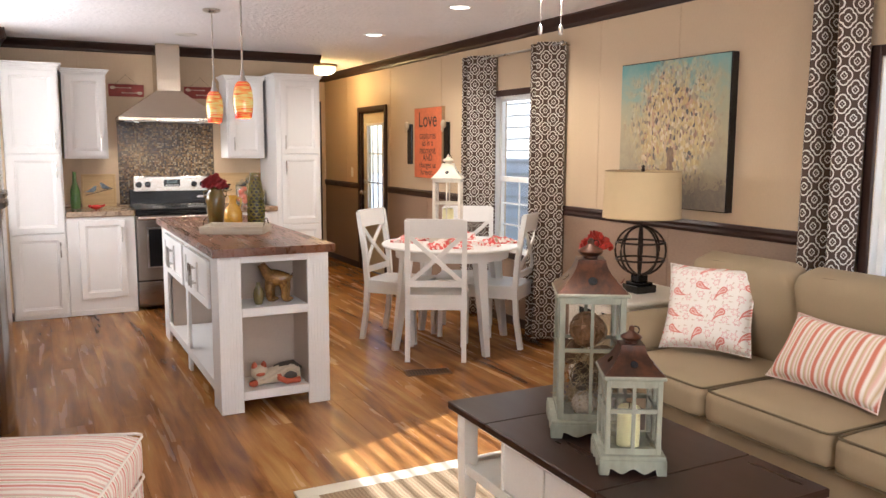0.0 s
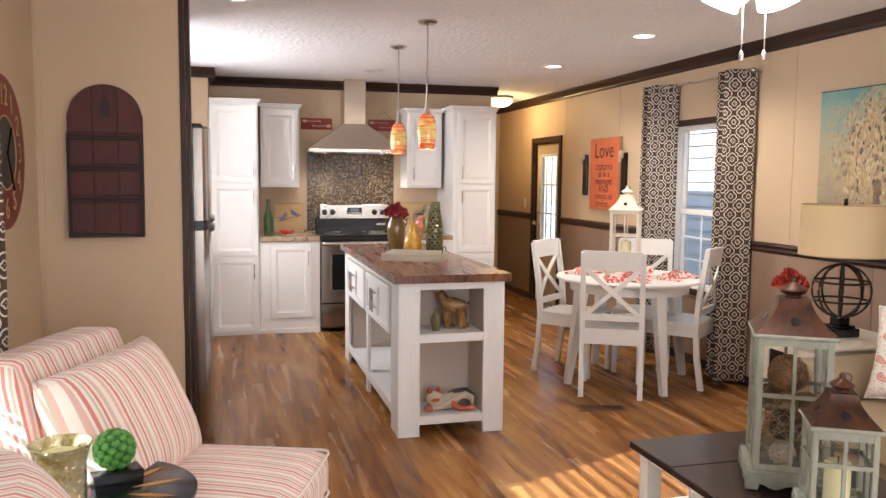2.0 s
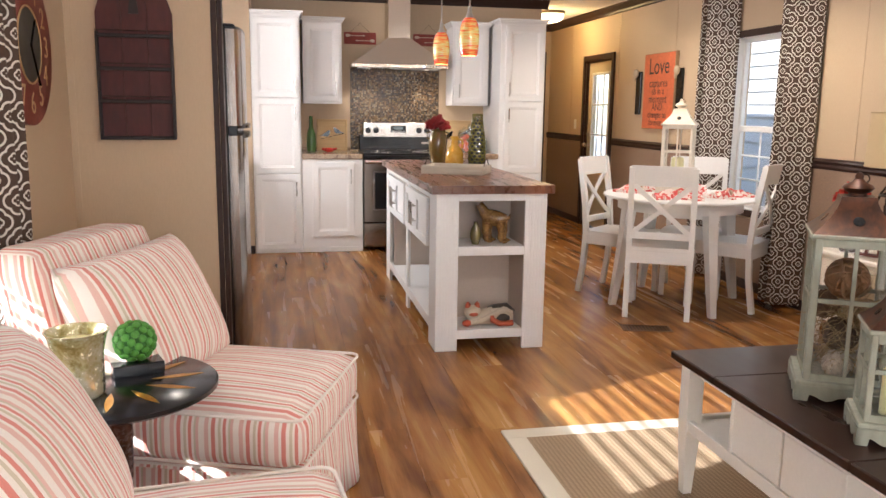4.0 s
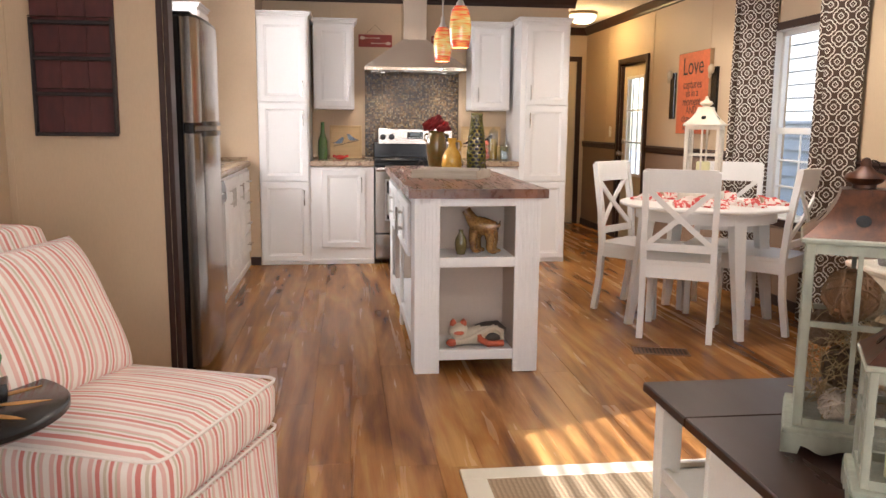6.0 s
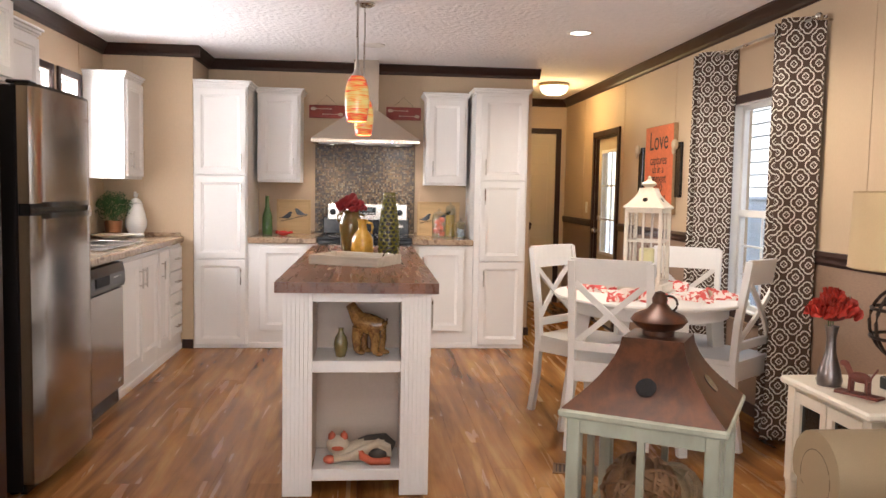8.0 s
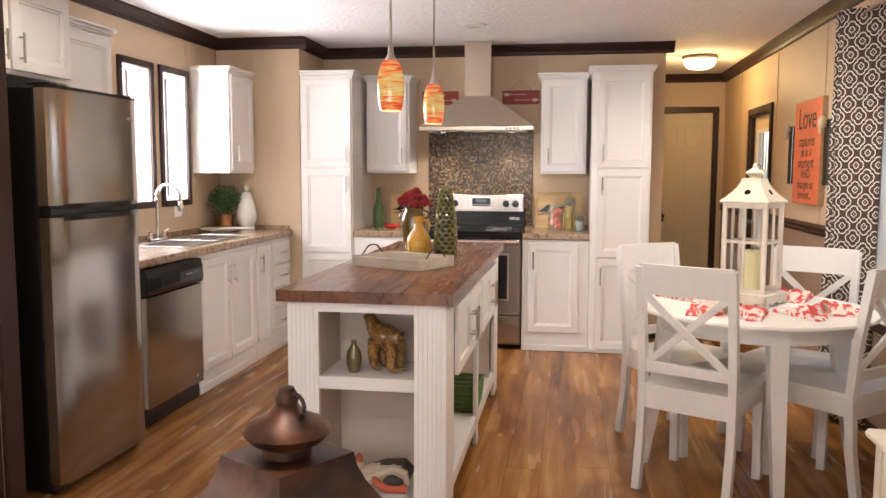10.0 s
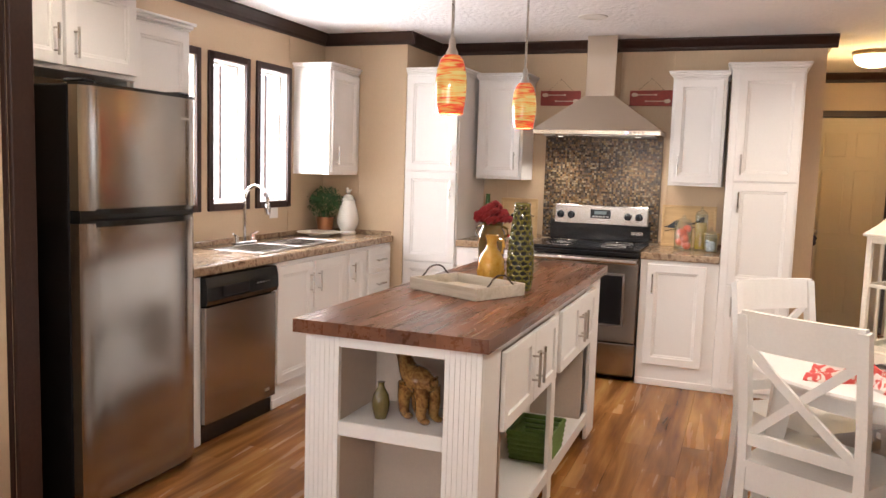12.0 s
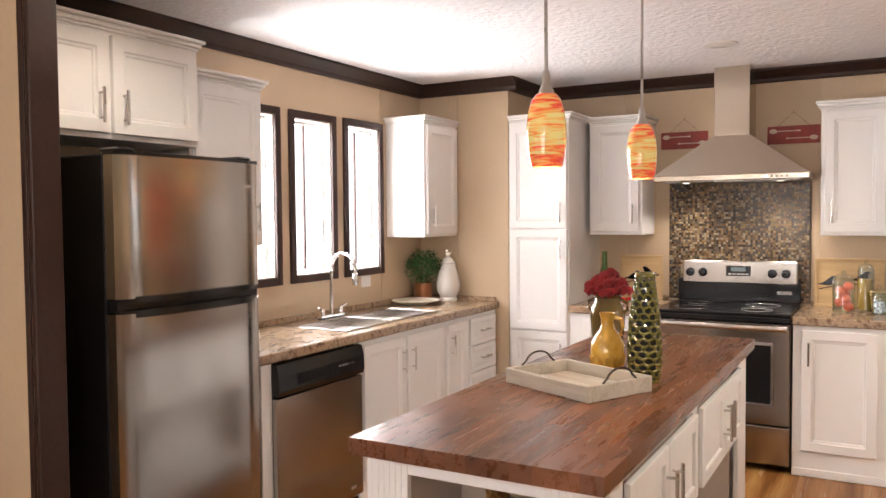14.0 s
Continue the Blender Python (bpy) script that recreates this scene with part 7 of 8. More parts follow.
def armchair(m, label):
    t = thing("armchair", m, label, "armchair", "striped armchairs")
    w, d = 0.66, 0.80
    bm = bmesh.new()
    cushion(bm, -d / 2 + 0.02, d / 2 - 0.01, -w / 2, w / 2, 0.12, 0.285, 0.03, 0.0, 10, "y")
    part("base", bm, TICKING, t)
    bm = bmesh.new()
    cushion(bm, -d / 2 + 0.17, d / 2 + 0.01, -w / 2 - 0.004, w / 2 + 0.004, 0.285, 0.455, 0.055, 0.034, 14, "y")
    s = part("seat_cushion", bm, TICKING, t)
    for z in (0.296, 0.444):
        bm = bmesh.new()
        e, f = d / 2 + 0.004, w / 2 - 0.006
        tube(bm, [(-0.22, -f, z), (e - 0.03, -f, z), (e - 0.008, -f + 0.012, z), (e, -f + 0.035, z), (e, f - 0.035, z), (e - 0.008, f - 0.012, z), (e - 0.03, f, z), (-0.22, f, z)], 0.005, 6)
        part("piping", bm, TICKING, s, smooth=True)
    bm = bmesh.new()
    uvl = bm.loops.layers.uv.verify()
    cushion(bm, -0.09, 0.09, -w / 2, w / 2, 0.0, 0.63, 0.05, 0.0, 12, "y")
    for v in bm.verts:
        v.co.x -= 0.13 * (v.co.z / 0.63)
    bmesh.ops.translate(bm, verts=bm.verts[:], vec=(-d / 2 + 0.06, 0, 0.27))
    part("back", bm, TICKING, t)
    bm = bmesh.new()
    pad(bm, 0.69, 0.48, 0.24, n=18, pinch=0.04)
    bmesh.ops.transform(bm, matrix=pose(-0.195, -0.03, 0.645, 0, 64, 0) @ pose(0, 0, 0, 0, 0, 90), verts=bm.verts[:])
    part("back_pillow", bm, TICKING, t)
    # gathered skirt round the base
    pts = []
    k = 0
    for a, c, n in (((-d / 2 + 0.02, -w / 2), (d / 2 - 0.01, -w / 2), (0, -1)), ((d / 2 - 0.01, -w / 2), (d / 2 - 0.01, w / 2), (1, 0)), ((d / 2 - 0.01, w / 2), (-d / 2 + 0.02, w / 2), (0, 1)), ((-d / 2 + 0.02, w / 2), (-d / 2 + 0.02, -w / 2), (-1, 0))):
        for i in range(18):
            f = i / 18
            pts.append(((a[0] + (c[0] - a[0]) * f, a[1] + (c[1] - a[1]) * f, 0), (*n, 0), k))
            k += 1
    pts.append((pts[0][0], (0, -1, 0), 0))
    bm = bmesh.new()
    skirt_panel(bm, pts, 0.006, 0.27)
    part("skirt", bm, TICKING, t)
    for x in (-0.3, 0.3):
        for y in (-0.27, 0.27):
            turned("foot", [(0.02, 0.0), (0.022, 0.13)], TABLEWOOD, t, "", 10, x, y)
    return t


armchair(pose(0.03, 2.92, 0.002, 0, 0, -20), "red and tan striped slipper chair with a skirt")
armchair(pose(0.0, 1.82, 0.002, 0, 0, 6), "red and tan striped slipper chair with a back pillow")


def side_table():
    x, y, z = -0.20, 2.57, 0.56
    t = thing("side_table", pose(x, y, 0.002), "round black lacquer side table with gold leaf pattern", "side table")
    turned("tabletop", [(0.0, z - 0.03), (0.255, z - 0.03), (0.27, z - 0.02), (0.27, z - 0.008), (0.262, z - 0.002), (0.0, z - 0.002)], BLACK, t, "glossy black top", 48)
    gold = plain("gold_leaf_paint", (0.50, 0.24, 0.035), 0.3, 0.6, 0.2)
    for k in range(11):
        a = 2 * math.pi * k / 11 + 0.15
        bm = bmesh.new()
        out = []
        n = 9
        for i in range(n):
            f = i / (n - 1)
            out.append((0.09 + 0.14 * f, 0.012 * math.sin(math.pi * f) + 0.014 * f))
        for i in range(n - 2, 0, -1):
            f = i / (n - 1)
            out.append((0.09 + 0.14 * f, -0.010 * math.sin(math.pi * f) + 0.014 * f))
        prism(bm, out, "z", z - 0.002, z - 0.0008)
        bmesh.ops.transform(bm, matrix=pose(0, 0, 0, 0, 0, math.degrees(a)), verts=bm.verts[:])
        part("gold_leaf", bm, gold, t)
    turned("column", [(0.05, 0.04), (0.03, 0.08), (0.026, 0.25), (0.034, 0.40), (0.03, 0.50), (0.06, z - 0.03)], TABLEWOOD, t)
    turned("foot", [(0.0, 0.0), (0.17, 0.0), (0.17, 0.02), (0.06, 0.045), (0.0, 0.045)], TABLEWOOD, t, "", 32)


side_table()


def mercury_glass():
    m, nt, b = nodes_of("gold_mercury_glass")
    n = noise_tex(nt, coords(nt), 70.0, 3, 0.7)
    n2 = noise_tex(nt, coords(nt), 9.0, 2)
    f = maths(nt, "MULTIPLY_ADD", n2, 0.6, maths(nt, "MULTIPLY", n, 0.5))
    put(nt, b.inputs["Base Color"], ramp(nt, f, [(0.40, (0.36, 0.29, 0.07)), (0.50, (0.66, 0.60, 0.30)), (0.62, (0.86, 0.84, 0.66))]))
    put(nt, b.inputs["Roughness"], maths(nt, "MULTIPLY_ADD", n, 0.35, 0.05))
    b.inputs["Metallic"].default_value = 0.6
    b.inputs["Coat Weight"].default_value = 0.8
    return m


def candle_glass():
    t = thing("candle_holder", pose(-0.275, 2.48, 0.5605), "speckled gold mercury glass candle holder", "candle holder")
    turned("glass", [(0.0, 0.0), (0.055, 0.0), (0.062, 0.01), (0.064, 0.12), (0.074, 0.165), (0.082, 0.178), (0.078, 0.178), (0.068, 0.155), (0.058, 0.12), (0.055, 0.10), (0.0, 0.10)], mercury_glass(), t, "", 36)
    turned("wax", [(0.0, 0.101), (0.054, 0.101), (0.054, 0.15), (0.0, 0.15)], WAX, t)


candle_glass()


def green_ball():
    t = thing("decorative_sphere", pose(-0.165, 2.66, 0.5605, 0, 0, 20), "green scaled sphere on a black block", "ornament")
    green = plain("bright_green_scale", (0.075, 0.25, 0.03), 0.6, vary=0.3, fine=50, coarse=20)
    solid("block", BLACK, t, (-0.07, 0.07, -0.05, 0.05, 0, 0.035), b=0.003)
    bm = bmesh.new()
    R, c = 0.058, Vector((0, 0, 0.091))
    ball(bm, c, R * 0.95, 20, 12)
    part("core", bm, plain("dark_green_core", (0.03, 0.12, 0.015), 0.8), t, smooth=True)
    n = 70
    bm = bmesh.new()
    for i in range(n):
        z = 1 - 2 * (i + 0.5) / n
        r = math.sqrt(1 - z * z)
        a = i * 2.399963
        d = Vector((r * math.cos(a), r * math.sin(a), z))
        s = d.orthogonal().normalized()
        u = d.cross(s)
        ring = [bm.verts.new(c + d * (R * 1.0) + 0.0118 * (math.cos(k * math.pi / 4) * s + math.sin(k * math.pi / 4) * u)) for k in range(8)]
        low = [bm.verts.new(c + d * (R * 0.90) + 0.0118 * (math.cos(k * math.pi / 4) * s + math.sin(k * math.pi / 4) * u)) for k in range(8)]
        mid = [bm.verts.new(c + d * (R * 1.05) + 0.006 * (math.cos(k * math.pi / 4) * s + math.sin(k * math.pi / 4) * u)) for k in range(8)]
        bm.faces.new(mid)
        for k in range(8):
            bm.faces.new((ring[k], ring[(k + 1) % 8], mid[(k + 1) % 8], mid[k]))
            bm.faces.new((low[k], low[(k + 1) % 8], ring[(k + 1) % 8], ring[k]))
    o = part("scale_cover", bm, green, t)
    o["kind"] = "stuff"


green_ball()


def wall_clock():
    t = thing("wall_clock", pose(WEST + 0.0005, 3.63, 1.535), "large round red wooden wall clock", "clock")
    red = plain("dark_red_clock_paint", (0.19, 0.035, 0.022), 0.55, vary=0.25, fine=40, coarse=6, relief=0.2)
    def disc(name, r, x0, x1, mat):
        bm = bmesh.new()
        lathe(bm, [(0.0, x0), (r, x0), (r, x1 - 0.003), (r - 0.004, x1), (0.0, x1)], 0, 0, 48, False)
        bmesh.ops.transform(bm, matrix=pose(0, 0, 0, 0, 90, 0), verts=bm.verts[:])
        return part(name, bm, mat, t, smooth=True)
    disc("dial", 0.298, 0, 0.022, red)
    disc("centre", 0.135, 0.022, 0.026, plain("dark_bronze_centre", (0.05, 0.045, 0.035), 0.5, vary=0.5, fine=14, coarse=5))
    bm = bmesh.new()
    tube(bm, [(0.024, 0.142 * math.cos(a * math.pi / 20), 0.142 * math.sin(a * math.pi / 20)) for a in range(40)], 0.004, 6, True)
    tan = plain("gold_tan_paint", (0.46, 0.30, 0.14), 0.6)
    part("inner_ring", bm, tan, t, smooth=True)
    turn = pose(0, 0, 0, 90, 0, 90)
    for h in range(1, 13):
        a = radians(90 - 30 * h)
        lettering(str(h), 0.115, pose(0.0226, 0.218 * math.cos(a), 0.218 * math.sin(a)) @ turn, tan, t, "numeral")
    for a, ln in ((55, 0.12), (-60, 0.17)):
        bm = bmesh.new()
        bar(bm, (0.029, 0, 0), (0.029, ln * math.cos(radians(a)), ln * math.sin(radians(a))), 0.003, 0.008, (1, 0, 0))
        part("hand_arm", bm, BLACK, t)


wall_clock()


def arch_shelf():
    t = thing("wall_rack", pose(-0.38, 4.245, 1.162), "dark red arched wooden wall rack", "wall rack")
    red = plain("oxblood_painted_wood", (0.075, 0.016, 0.014), 0.6, vary=0.35, fine=40, coarse=7, relief=0.3, stretch=(1, 1, 0.3))
    dark = plain("blackened_wood", (0.022, 0.014, 0.013), 0.6, vary=0.3)
    w = 0.165
    for i in range(3):
        bm = bmesh.new()
        a, c = -w + 2 * w * i / 3 + 0.001, -w + 2 * w * (i + 1) / 3 - 0.001
        out = [(a, 0.01)]
        out.append((c, 0.01))
        for k in range(7):
            x = c + (a - c) * k / 6
            out.append((x, 0.545 + math.sqrt(max(0.0, w * w - x * x))))
        prism(bm, out, "y", -0.02, -0.002)
        part("board", bm, red, t)
    for z in (0.0, 0.165, 0.31, 0.455):
        solid("ledge", dark, t, (-w, w, -0.045, -0.0205, z, z + 0.016), b=0.003)
        if z:
            tubes("wire", [[(-w, -0.043, z + 0.03), (w, -0.043, z + 0.03)]], 0.002, IRON, t)
    for s in (-1, 1):
        solid("side", dark, t, (s * w, s * (w - 0.012), -0.046, -0.0202, 0.0, 0.48), b=0.002)
    bm = bmesh.new()
    prism(bm, [(-0.022, 0.56), (0.022, 0.56), (0.014, 0.63), (0.0, 0.665), (-0.014, 0.63)], "y", -0.026, -0.0205)
    part("motif", bm, dark, t)


arch_shelf()


def ceiling_fan():
    cx, cy = 1.745, 2.39
    t = thing("ceiling_fan", pose(cx, cy, 0), "white ceiling fan with tulip glass lights and pull chains", "ceiling fan")
    white = plain("white_fan_enamel", (0.78, 0.76, 0.73), 0.3)
    turned("canopy", [(0.0, TOP - 0.001), (0.08, TOP - 0.001), (0.07, TOP - 0.05), (0.0, TOP - 0.05)], white, t)
    turned("motor", [(0.0, 2.34), (0.09, 2.34), (0.13, 2.31), (0.135, 2.26), (0.11, 2.22), (0.05, 2.20), (0.0, 2.20)], white, t, "", 36)
    for k in range(5):
        a = 72 * k + 10
        bm = bmesh.new()
        out = [(0.17, -0.05), (0.60, -0.068), (0.64, -0.05), (0.65, 0.0), (0.64, 0.05), (0.60, 0.068), (0.17, 0.05)]
        prism(bm, out, "z", 2.268, 2.276)
        bmesh.ops.transform(bm, matrix=pose(0, 0, 0, 0, 0, a) @ pose(0, 0, 2.272) @ pose(0, 0, 0, 10) @ pose(0, 0, -2.272), verts=bm.verts[:])
        blade = part("blade", bm, TABLEWOOD, t, "dark wooden blade")
        bm = bmesh.new()
        box(bm, 0.11, 0.20, -0.018, 0.018, 2.258, 2.264, 0.002)
        bmesh.ops.transform(bm, matrix=pose(0, 0, 0, 0, 0, a), verts=bm.verts[:])
        part("blade_arm", bm, white, blade)
    turned("light_hub", [(0.0, 2.20), (0.045, 2.20), (0.05, 2.16), (0.03, 2.12), (0.0, 2.11)], white, t)
    lit = emissive("tulip_glass", (1.0, 0.93, 0.82), 0.6)
    for k in range(4):
        a = radians(90 * k + 20)
        bm = bmesh.new()
        lathe(bm, [(0.022, 0.0), (0.05, -0.04), (0.066, -0.085), (0.072, -0.12), (0.068, -0.12), (0.060, -0.085), (0.044, -0.04), (0.018, -0.004)], 0, 0, 24, False)
        bmesh.ops.transform(bm, matrix=pose(0.075 * math.cos(a), 0.075 * math.sin(a), 2.12) @ pose(0, 0, 0, 0, 0, math.degrees(a)) @ pose(0, 0, 0, 0, -32, 0), verts=bm.verts[:])
        part("tulip_shade", bm, lit, t, "frosted tulip glass, lit", True)
    for dx, dy, z0 in ((-0.030, 0.015, 1.85), (0.030, -0.015, 1.85)):
        tubes("pull_chain", [[(dx, dy, 2.12), (dx, dy, z0)]], 0.0015, NICKEL, t)
        turned("chain_weight", [(0.0, z0 - 0.03), (0.007, z0 - 0.025), (0.008, z0 - 0.005), (0.003, z0 + 0.005), (0.0, z0 + 0.006)], NICKEL, t, "", 10, dx, dy)


ceiling_fan()
point_lamp("fan_lamp", (1.745, 2.39, 1.98), 10, (1.0, 0.87, 0.72), 0.08)


# ---- things on the kitchen surfaces ----
def glazed(name, colours, scale=14.0, rough=0.12):
    m = marbled(name, colours, scale, rough, 0.05)
    m.node_tree.nodes["Principled BSDF"].inputs["Coat Weight"].default_value = 0.6
    return m


IZ = 0.9215
TRAYWOOD = wood("grey_washed_wood", (0.34, 0.29, 0.22), (0.62, 0.57, 0.48), 0.6, "x", 2.0, 0.1)


def tray():
    """Its corners: near (1.46, 5.02), side (1.58, 5.27)."""
    t = thing("serving_tray", pose(1.343, 5.245, IZ, 0, 0, -26), "grey-washed wooden tray with iron handles", "tray")
    a, c, h = 0.195, 0.142, 0.05
    solid("bottom", TRAYWOOD, t, (-a + 0.012, a - 0.012, -c + 0.012, c - 0.012, 0, 0.010))
    solid("side", TRAYWOOD, t, (-a, a, -c, -c + 0.0118, 0, h), b=0.002)
    solid("side", TRAYWOOD, t, (-a, a, c - 0.0118, c, 0, h), b=0.002)
    for s in (-1, 1):
        solid("end", TRAYWOOD, t, (s * a, s * (a - 0.0118), -c + 0.012, c - 0.012, 0, h), b=0.002)
        bm = bmesh.new()
        tube(bm, [(s * (a - 0.006), 0.06 * math.cos(k * math.pi / 10) * (1.25 if k in (0, 10) else 1), h + 0.042 * math.sin(k * math.pi / 10)) for k in range(11)], 0.0035, 6)
        part("handle", bm, IRON, t, "curved iron handle", True)


tray()


def tall_vase():
    t = thing("pottery_vase", pose(1.305, 5.69, IZ), "olive and brown glazed pottery vase", "vase")
    g = glazed("olive_brown_glaze", [(0.085, 0.035, 0.010), (0.14, 0.075, 0.018), (0.12, 0.09, 0.025), (0.06, 0.03, 0.010)])
    turned("body", [(0.0, 0.0), (0.044, 0.0), (0.05, 0.03), (0.060, 0.11), (0.066, 0.18), (0.062, 0.215), (0.050, 0.235), (0.048, 0.25), (0.056, 0.262), (0.05, 0.262), (0.042, 0.245), (0.0, 0.24)], g, t, "", 32)
    for s in (-1, 1):
        tubes("ear", [[(s * 0.05, 0, 0.245), (s * 0.075, 0, 0.235), (s * 0.076, 0, 0.21), (s * 0.062, 0, 0.195)]], 0.006, g, t)
    f = thing("rose_bunch", pose(1.305, 5.69, IZ), "bunch of dark red roses in the vase", "flowers")
    blooms(f, (0, 0, 0.262), 0.075, 24, 8, PETAL_RED, 0.030)


tall_vase()


def jug():
    t = thing("pottery_jug", pose(1.375, 5.47, IZ), "amber glazed pottery jug", "jug")
    g = glazed("amber_glaze", [(0.30, 0.13, 0.012), (0.52, 0.27, 0.03), (0.60, 0.36, 0.06), (0.40, 0.20, 0.02)])
    turned("body", [(0.0, 0.0), (0.042, 0.0), (0.052, 0.03), (0.060, 0.075), (0.058, 0.115), (0.046, 0.14), (0.026, 0.165), (0.021, 0.19), (0.030, 0.222), (0.025, 0.222), (0.016, 0.19), (0.0, 0.18)], g, t, "", 28)
    tubes("handle", [[(0.026, 0.0, 0.205), (0.05, 0, 0.20), (0.055, 0, 0.175), (0.047, 0, 0.145)]], 0.007, g, t)
    for k in range(14):
        a = 2 * math.pi * k / 14
        tubes("rib", [[(0.0505 * math.cos(a), 0.0505 * math.sin(a), 0.025), (0.0605 * math.cos(a), 0.0605 * math.sin(a), 0.072)]], 0.004, g, t, seg=5)


jug()


def pierced_vase():
    t = thing("pierced_vase", pose(1.517, 5.43, IZ), "tall olive ceramic vase with pierced holes", "vase")
    g = glazed("olive_glaze", [(0.08, 0.07, 0.012), (0.15, 0.135, 0.03), (0.20, 0.18, 0.05)])
    prof = [(0.046, 0.0), (0.053, 0.05), (0.055, 0.12), (0.048, 0.22), (0.036, 0.30), (0.030, 0.345), (0.032, 0.365)]
    def rad(z):
        for (ra, za), (rb, zb) in zip(prof, prof[1:]):
            if za <= z <= zb:
                return ra + (rb - ra) * (z - za) / (zb - za)
        return prof[-1][0]
    turned("lining", [(0.0, 0.004)] + [(r - 0.007, z) for r, z in prof[:-1]], plain("dark_vase_inside", (0.02, 0.018, 0.008), 0.7), t, "", 24)
    bm = bmesh.new()
    rng = random.Random(5)
    z = 0.012
    row = 0
    while z < 0.35:
        n = 9
        r0 = rad(z)
        hgt = 0.021
        for k in range(n):
            a = 2 * math.pi * (k + 0.5 * (row % 2)) / n + rng.uniform(-0.07, 0.07)
            rx = 2 * math.pi * r0 / n * 0.46
            pts = []
            for j in range(9):
                th = 2 * math.pi * j / 9
                zz = min(0.36, max(0.004, z + hgt * 0.62 * math.sin(th)))
                aa = a + rx * math.cos(th) / r0
                rr = rad(zz)
                pts.append((rr * math.cos(aa), rr * math.sin(aa), zz))
            tube(bm, pts, 0.0046, 5, True)
        z += hgt
        row += 1
    tube(bm, [(0.032 * math.cos(k * math.pi / 10), 0.032 * math.sin(k * math.pi / 10), 0.365) for k in range(20)], 0.005, 6, True)
    tube(bm, [(0.046 * math.cos(k * math.pi / 10), 0.046 * math.sin(k * math.pi / 10), 0.006) for k in range(20)], 0.006, 6, True)
    o = part("lattice", bm, g, t, smooth=True)
    o["kind"] = "stuff"


pierced_vase()


def counter_things():
    z = 0.9055
    # left of the cooker
    t = thing("green_bottle", pose(0.535, 8.03, z), "tall green ribbed glass bottle", "bottle")
    turned("body", [(0.0, 0.0), (0.04, 0.0), (0.045, 0.05), (0.042, 0.16), (0.02, 0.23), (0.016, 0.32), (0.02, 0.33), (0.0, 0.33)], glazed("green_bottle_glaze", [(0.05, 0.12, 0.03), (0.10, 0.20, 0.05)]), t)
    wood_b = wood("pine_board", (0.48, 0.31, 0.14), (0.70, 0.50, 0.25), 0.55, "x", 1.5, 0.1)
    for x0, x1, birds in ((0.60, 0.886, ((0.68, 1.06, 1), (0.80, 1.09, -1))), (1.83, 2.20, ((1.90, 1.06, 1), (2.08, 1.09, 1)))):
        t = thing("bird_picture", pose(0, 0, 0), "wooden board picture of black birds, leaning", "picture", "bird pictures on the worktop")
        y = 8.198
        solid("board", wood_b, t, (x0, x1, y, y + 0.015, z, 1.205), b=0.002)
        solid("frame", wood_b, t, (x0 - 0.004, x1 + 0.004, y - 0.008, y, z, z + 0.018), (x0 - 0.004, x1 + 0.004, y - 0.008, y, 1.188, 1.206), (x0 - 0.004, x0 + 0.014, y - 0.008, y, z + 0.018, 1.188), (x1 - 0.014, x1 + 0.004, y - 0.008, y, z + 0.018, 1.188), b=0.002)
        for bx, bz, s in birds:
            bm = bmesh.new()
            out = []
            for px, pz in ((-0.075, -0.018), (-0.03, -0.006), (0.0, 0.018), (0.022, 0.036), (0.038, 0.040), (0.052, 0.030), (0.042, 0.022), (0.038, -0.002), (0.018, -0.022), (-0.012, -0.022), (-0.04, -0.018)):
                out.append((bx + s * px, bz + pz))
            prism(bm, out, "y", y - 0.0012, y)
            part("bird_shape", bm, BLACK, t)
            tubes("twig", [[(bx - 0.05, y - 0.001, bz - 0.045), (bx + 0.06, y - 0.001, bz - 0.02)]], 0.003, BLACK, t)
    red = plain("bright_red_ceramic", (0.52, 0.03, 0.02), 0.25, vary=0.1)
    bm = bmesh.new()
    ball(bm, (0, 0, 0.022), 0.03, 14, 8, 1.5, 0.9, 0.7)
    tube(bm, [(0.02, 0, 0.02), (0.075, 0, 0.035)], 0.01)
    ball(bm, (-0.05, 0, 0.03), 0.015, 10, 6)
    o = shape("red_ceramic_bird", bm, red, None, True)
    o.matrix_basis = pose(0.69, 7.86, z)
    tagged(o, "small bright red ceramic bird on the worktop", "ornament")
    # right of the cooker: jars
    clear = glass("jar_glass", (0.90, 0.93, 0.92), 0.03, 0.07, 0.75)
    apple = plain("red_apple_skin", (0.74, 0.15, 0.06), 0.35, vary=0.35, coarse=14)
    def jar(x, y, r, h, label):
        t = thing("glass_jar", pose(x, y, z), label, "jar", "jars on the worktop")
        b = turned("body", [(0.0, 0.0), (r, 0.0), (r, h), (r * 0.85, h + 0.012), (r * 0.82, h + 0.012), (r - 0.004, h - 0.004), (r - 0.004, 0.005), (0.0, 0.005)], clear, t)
        b.visible_shadow = False
        b = turned("lid", [(r * 0.9, h + 0.013), (r * 0.92, h + 0.02), (r * 0.5, h + 0.034), (r * 0.2, h + 0.038), (r * 0.22, h + 0.055), (0.0, h + 0.062)], clear, t)
        b.visible_shadow = False
        return t
    jar(2.00, 7.93, 0.060, 0.185, "glass jar of red apples with a lid")
    rng = random.Random(3)
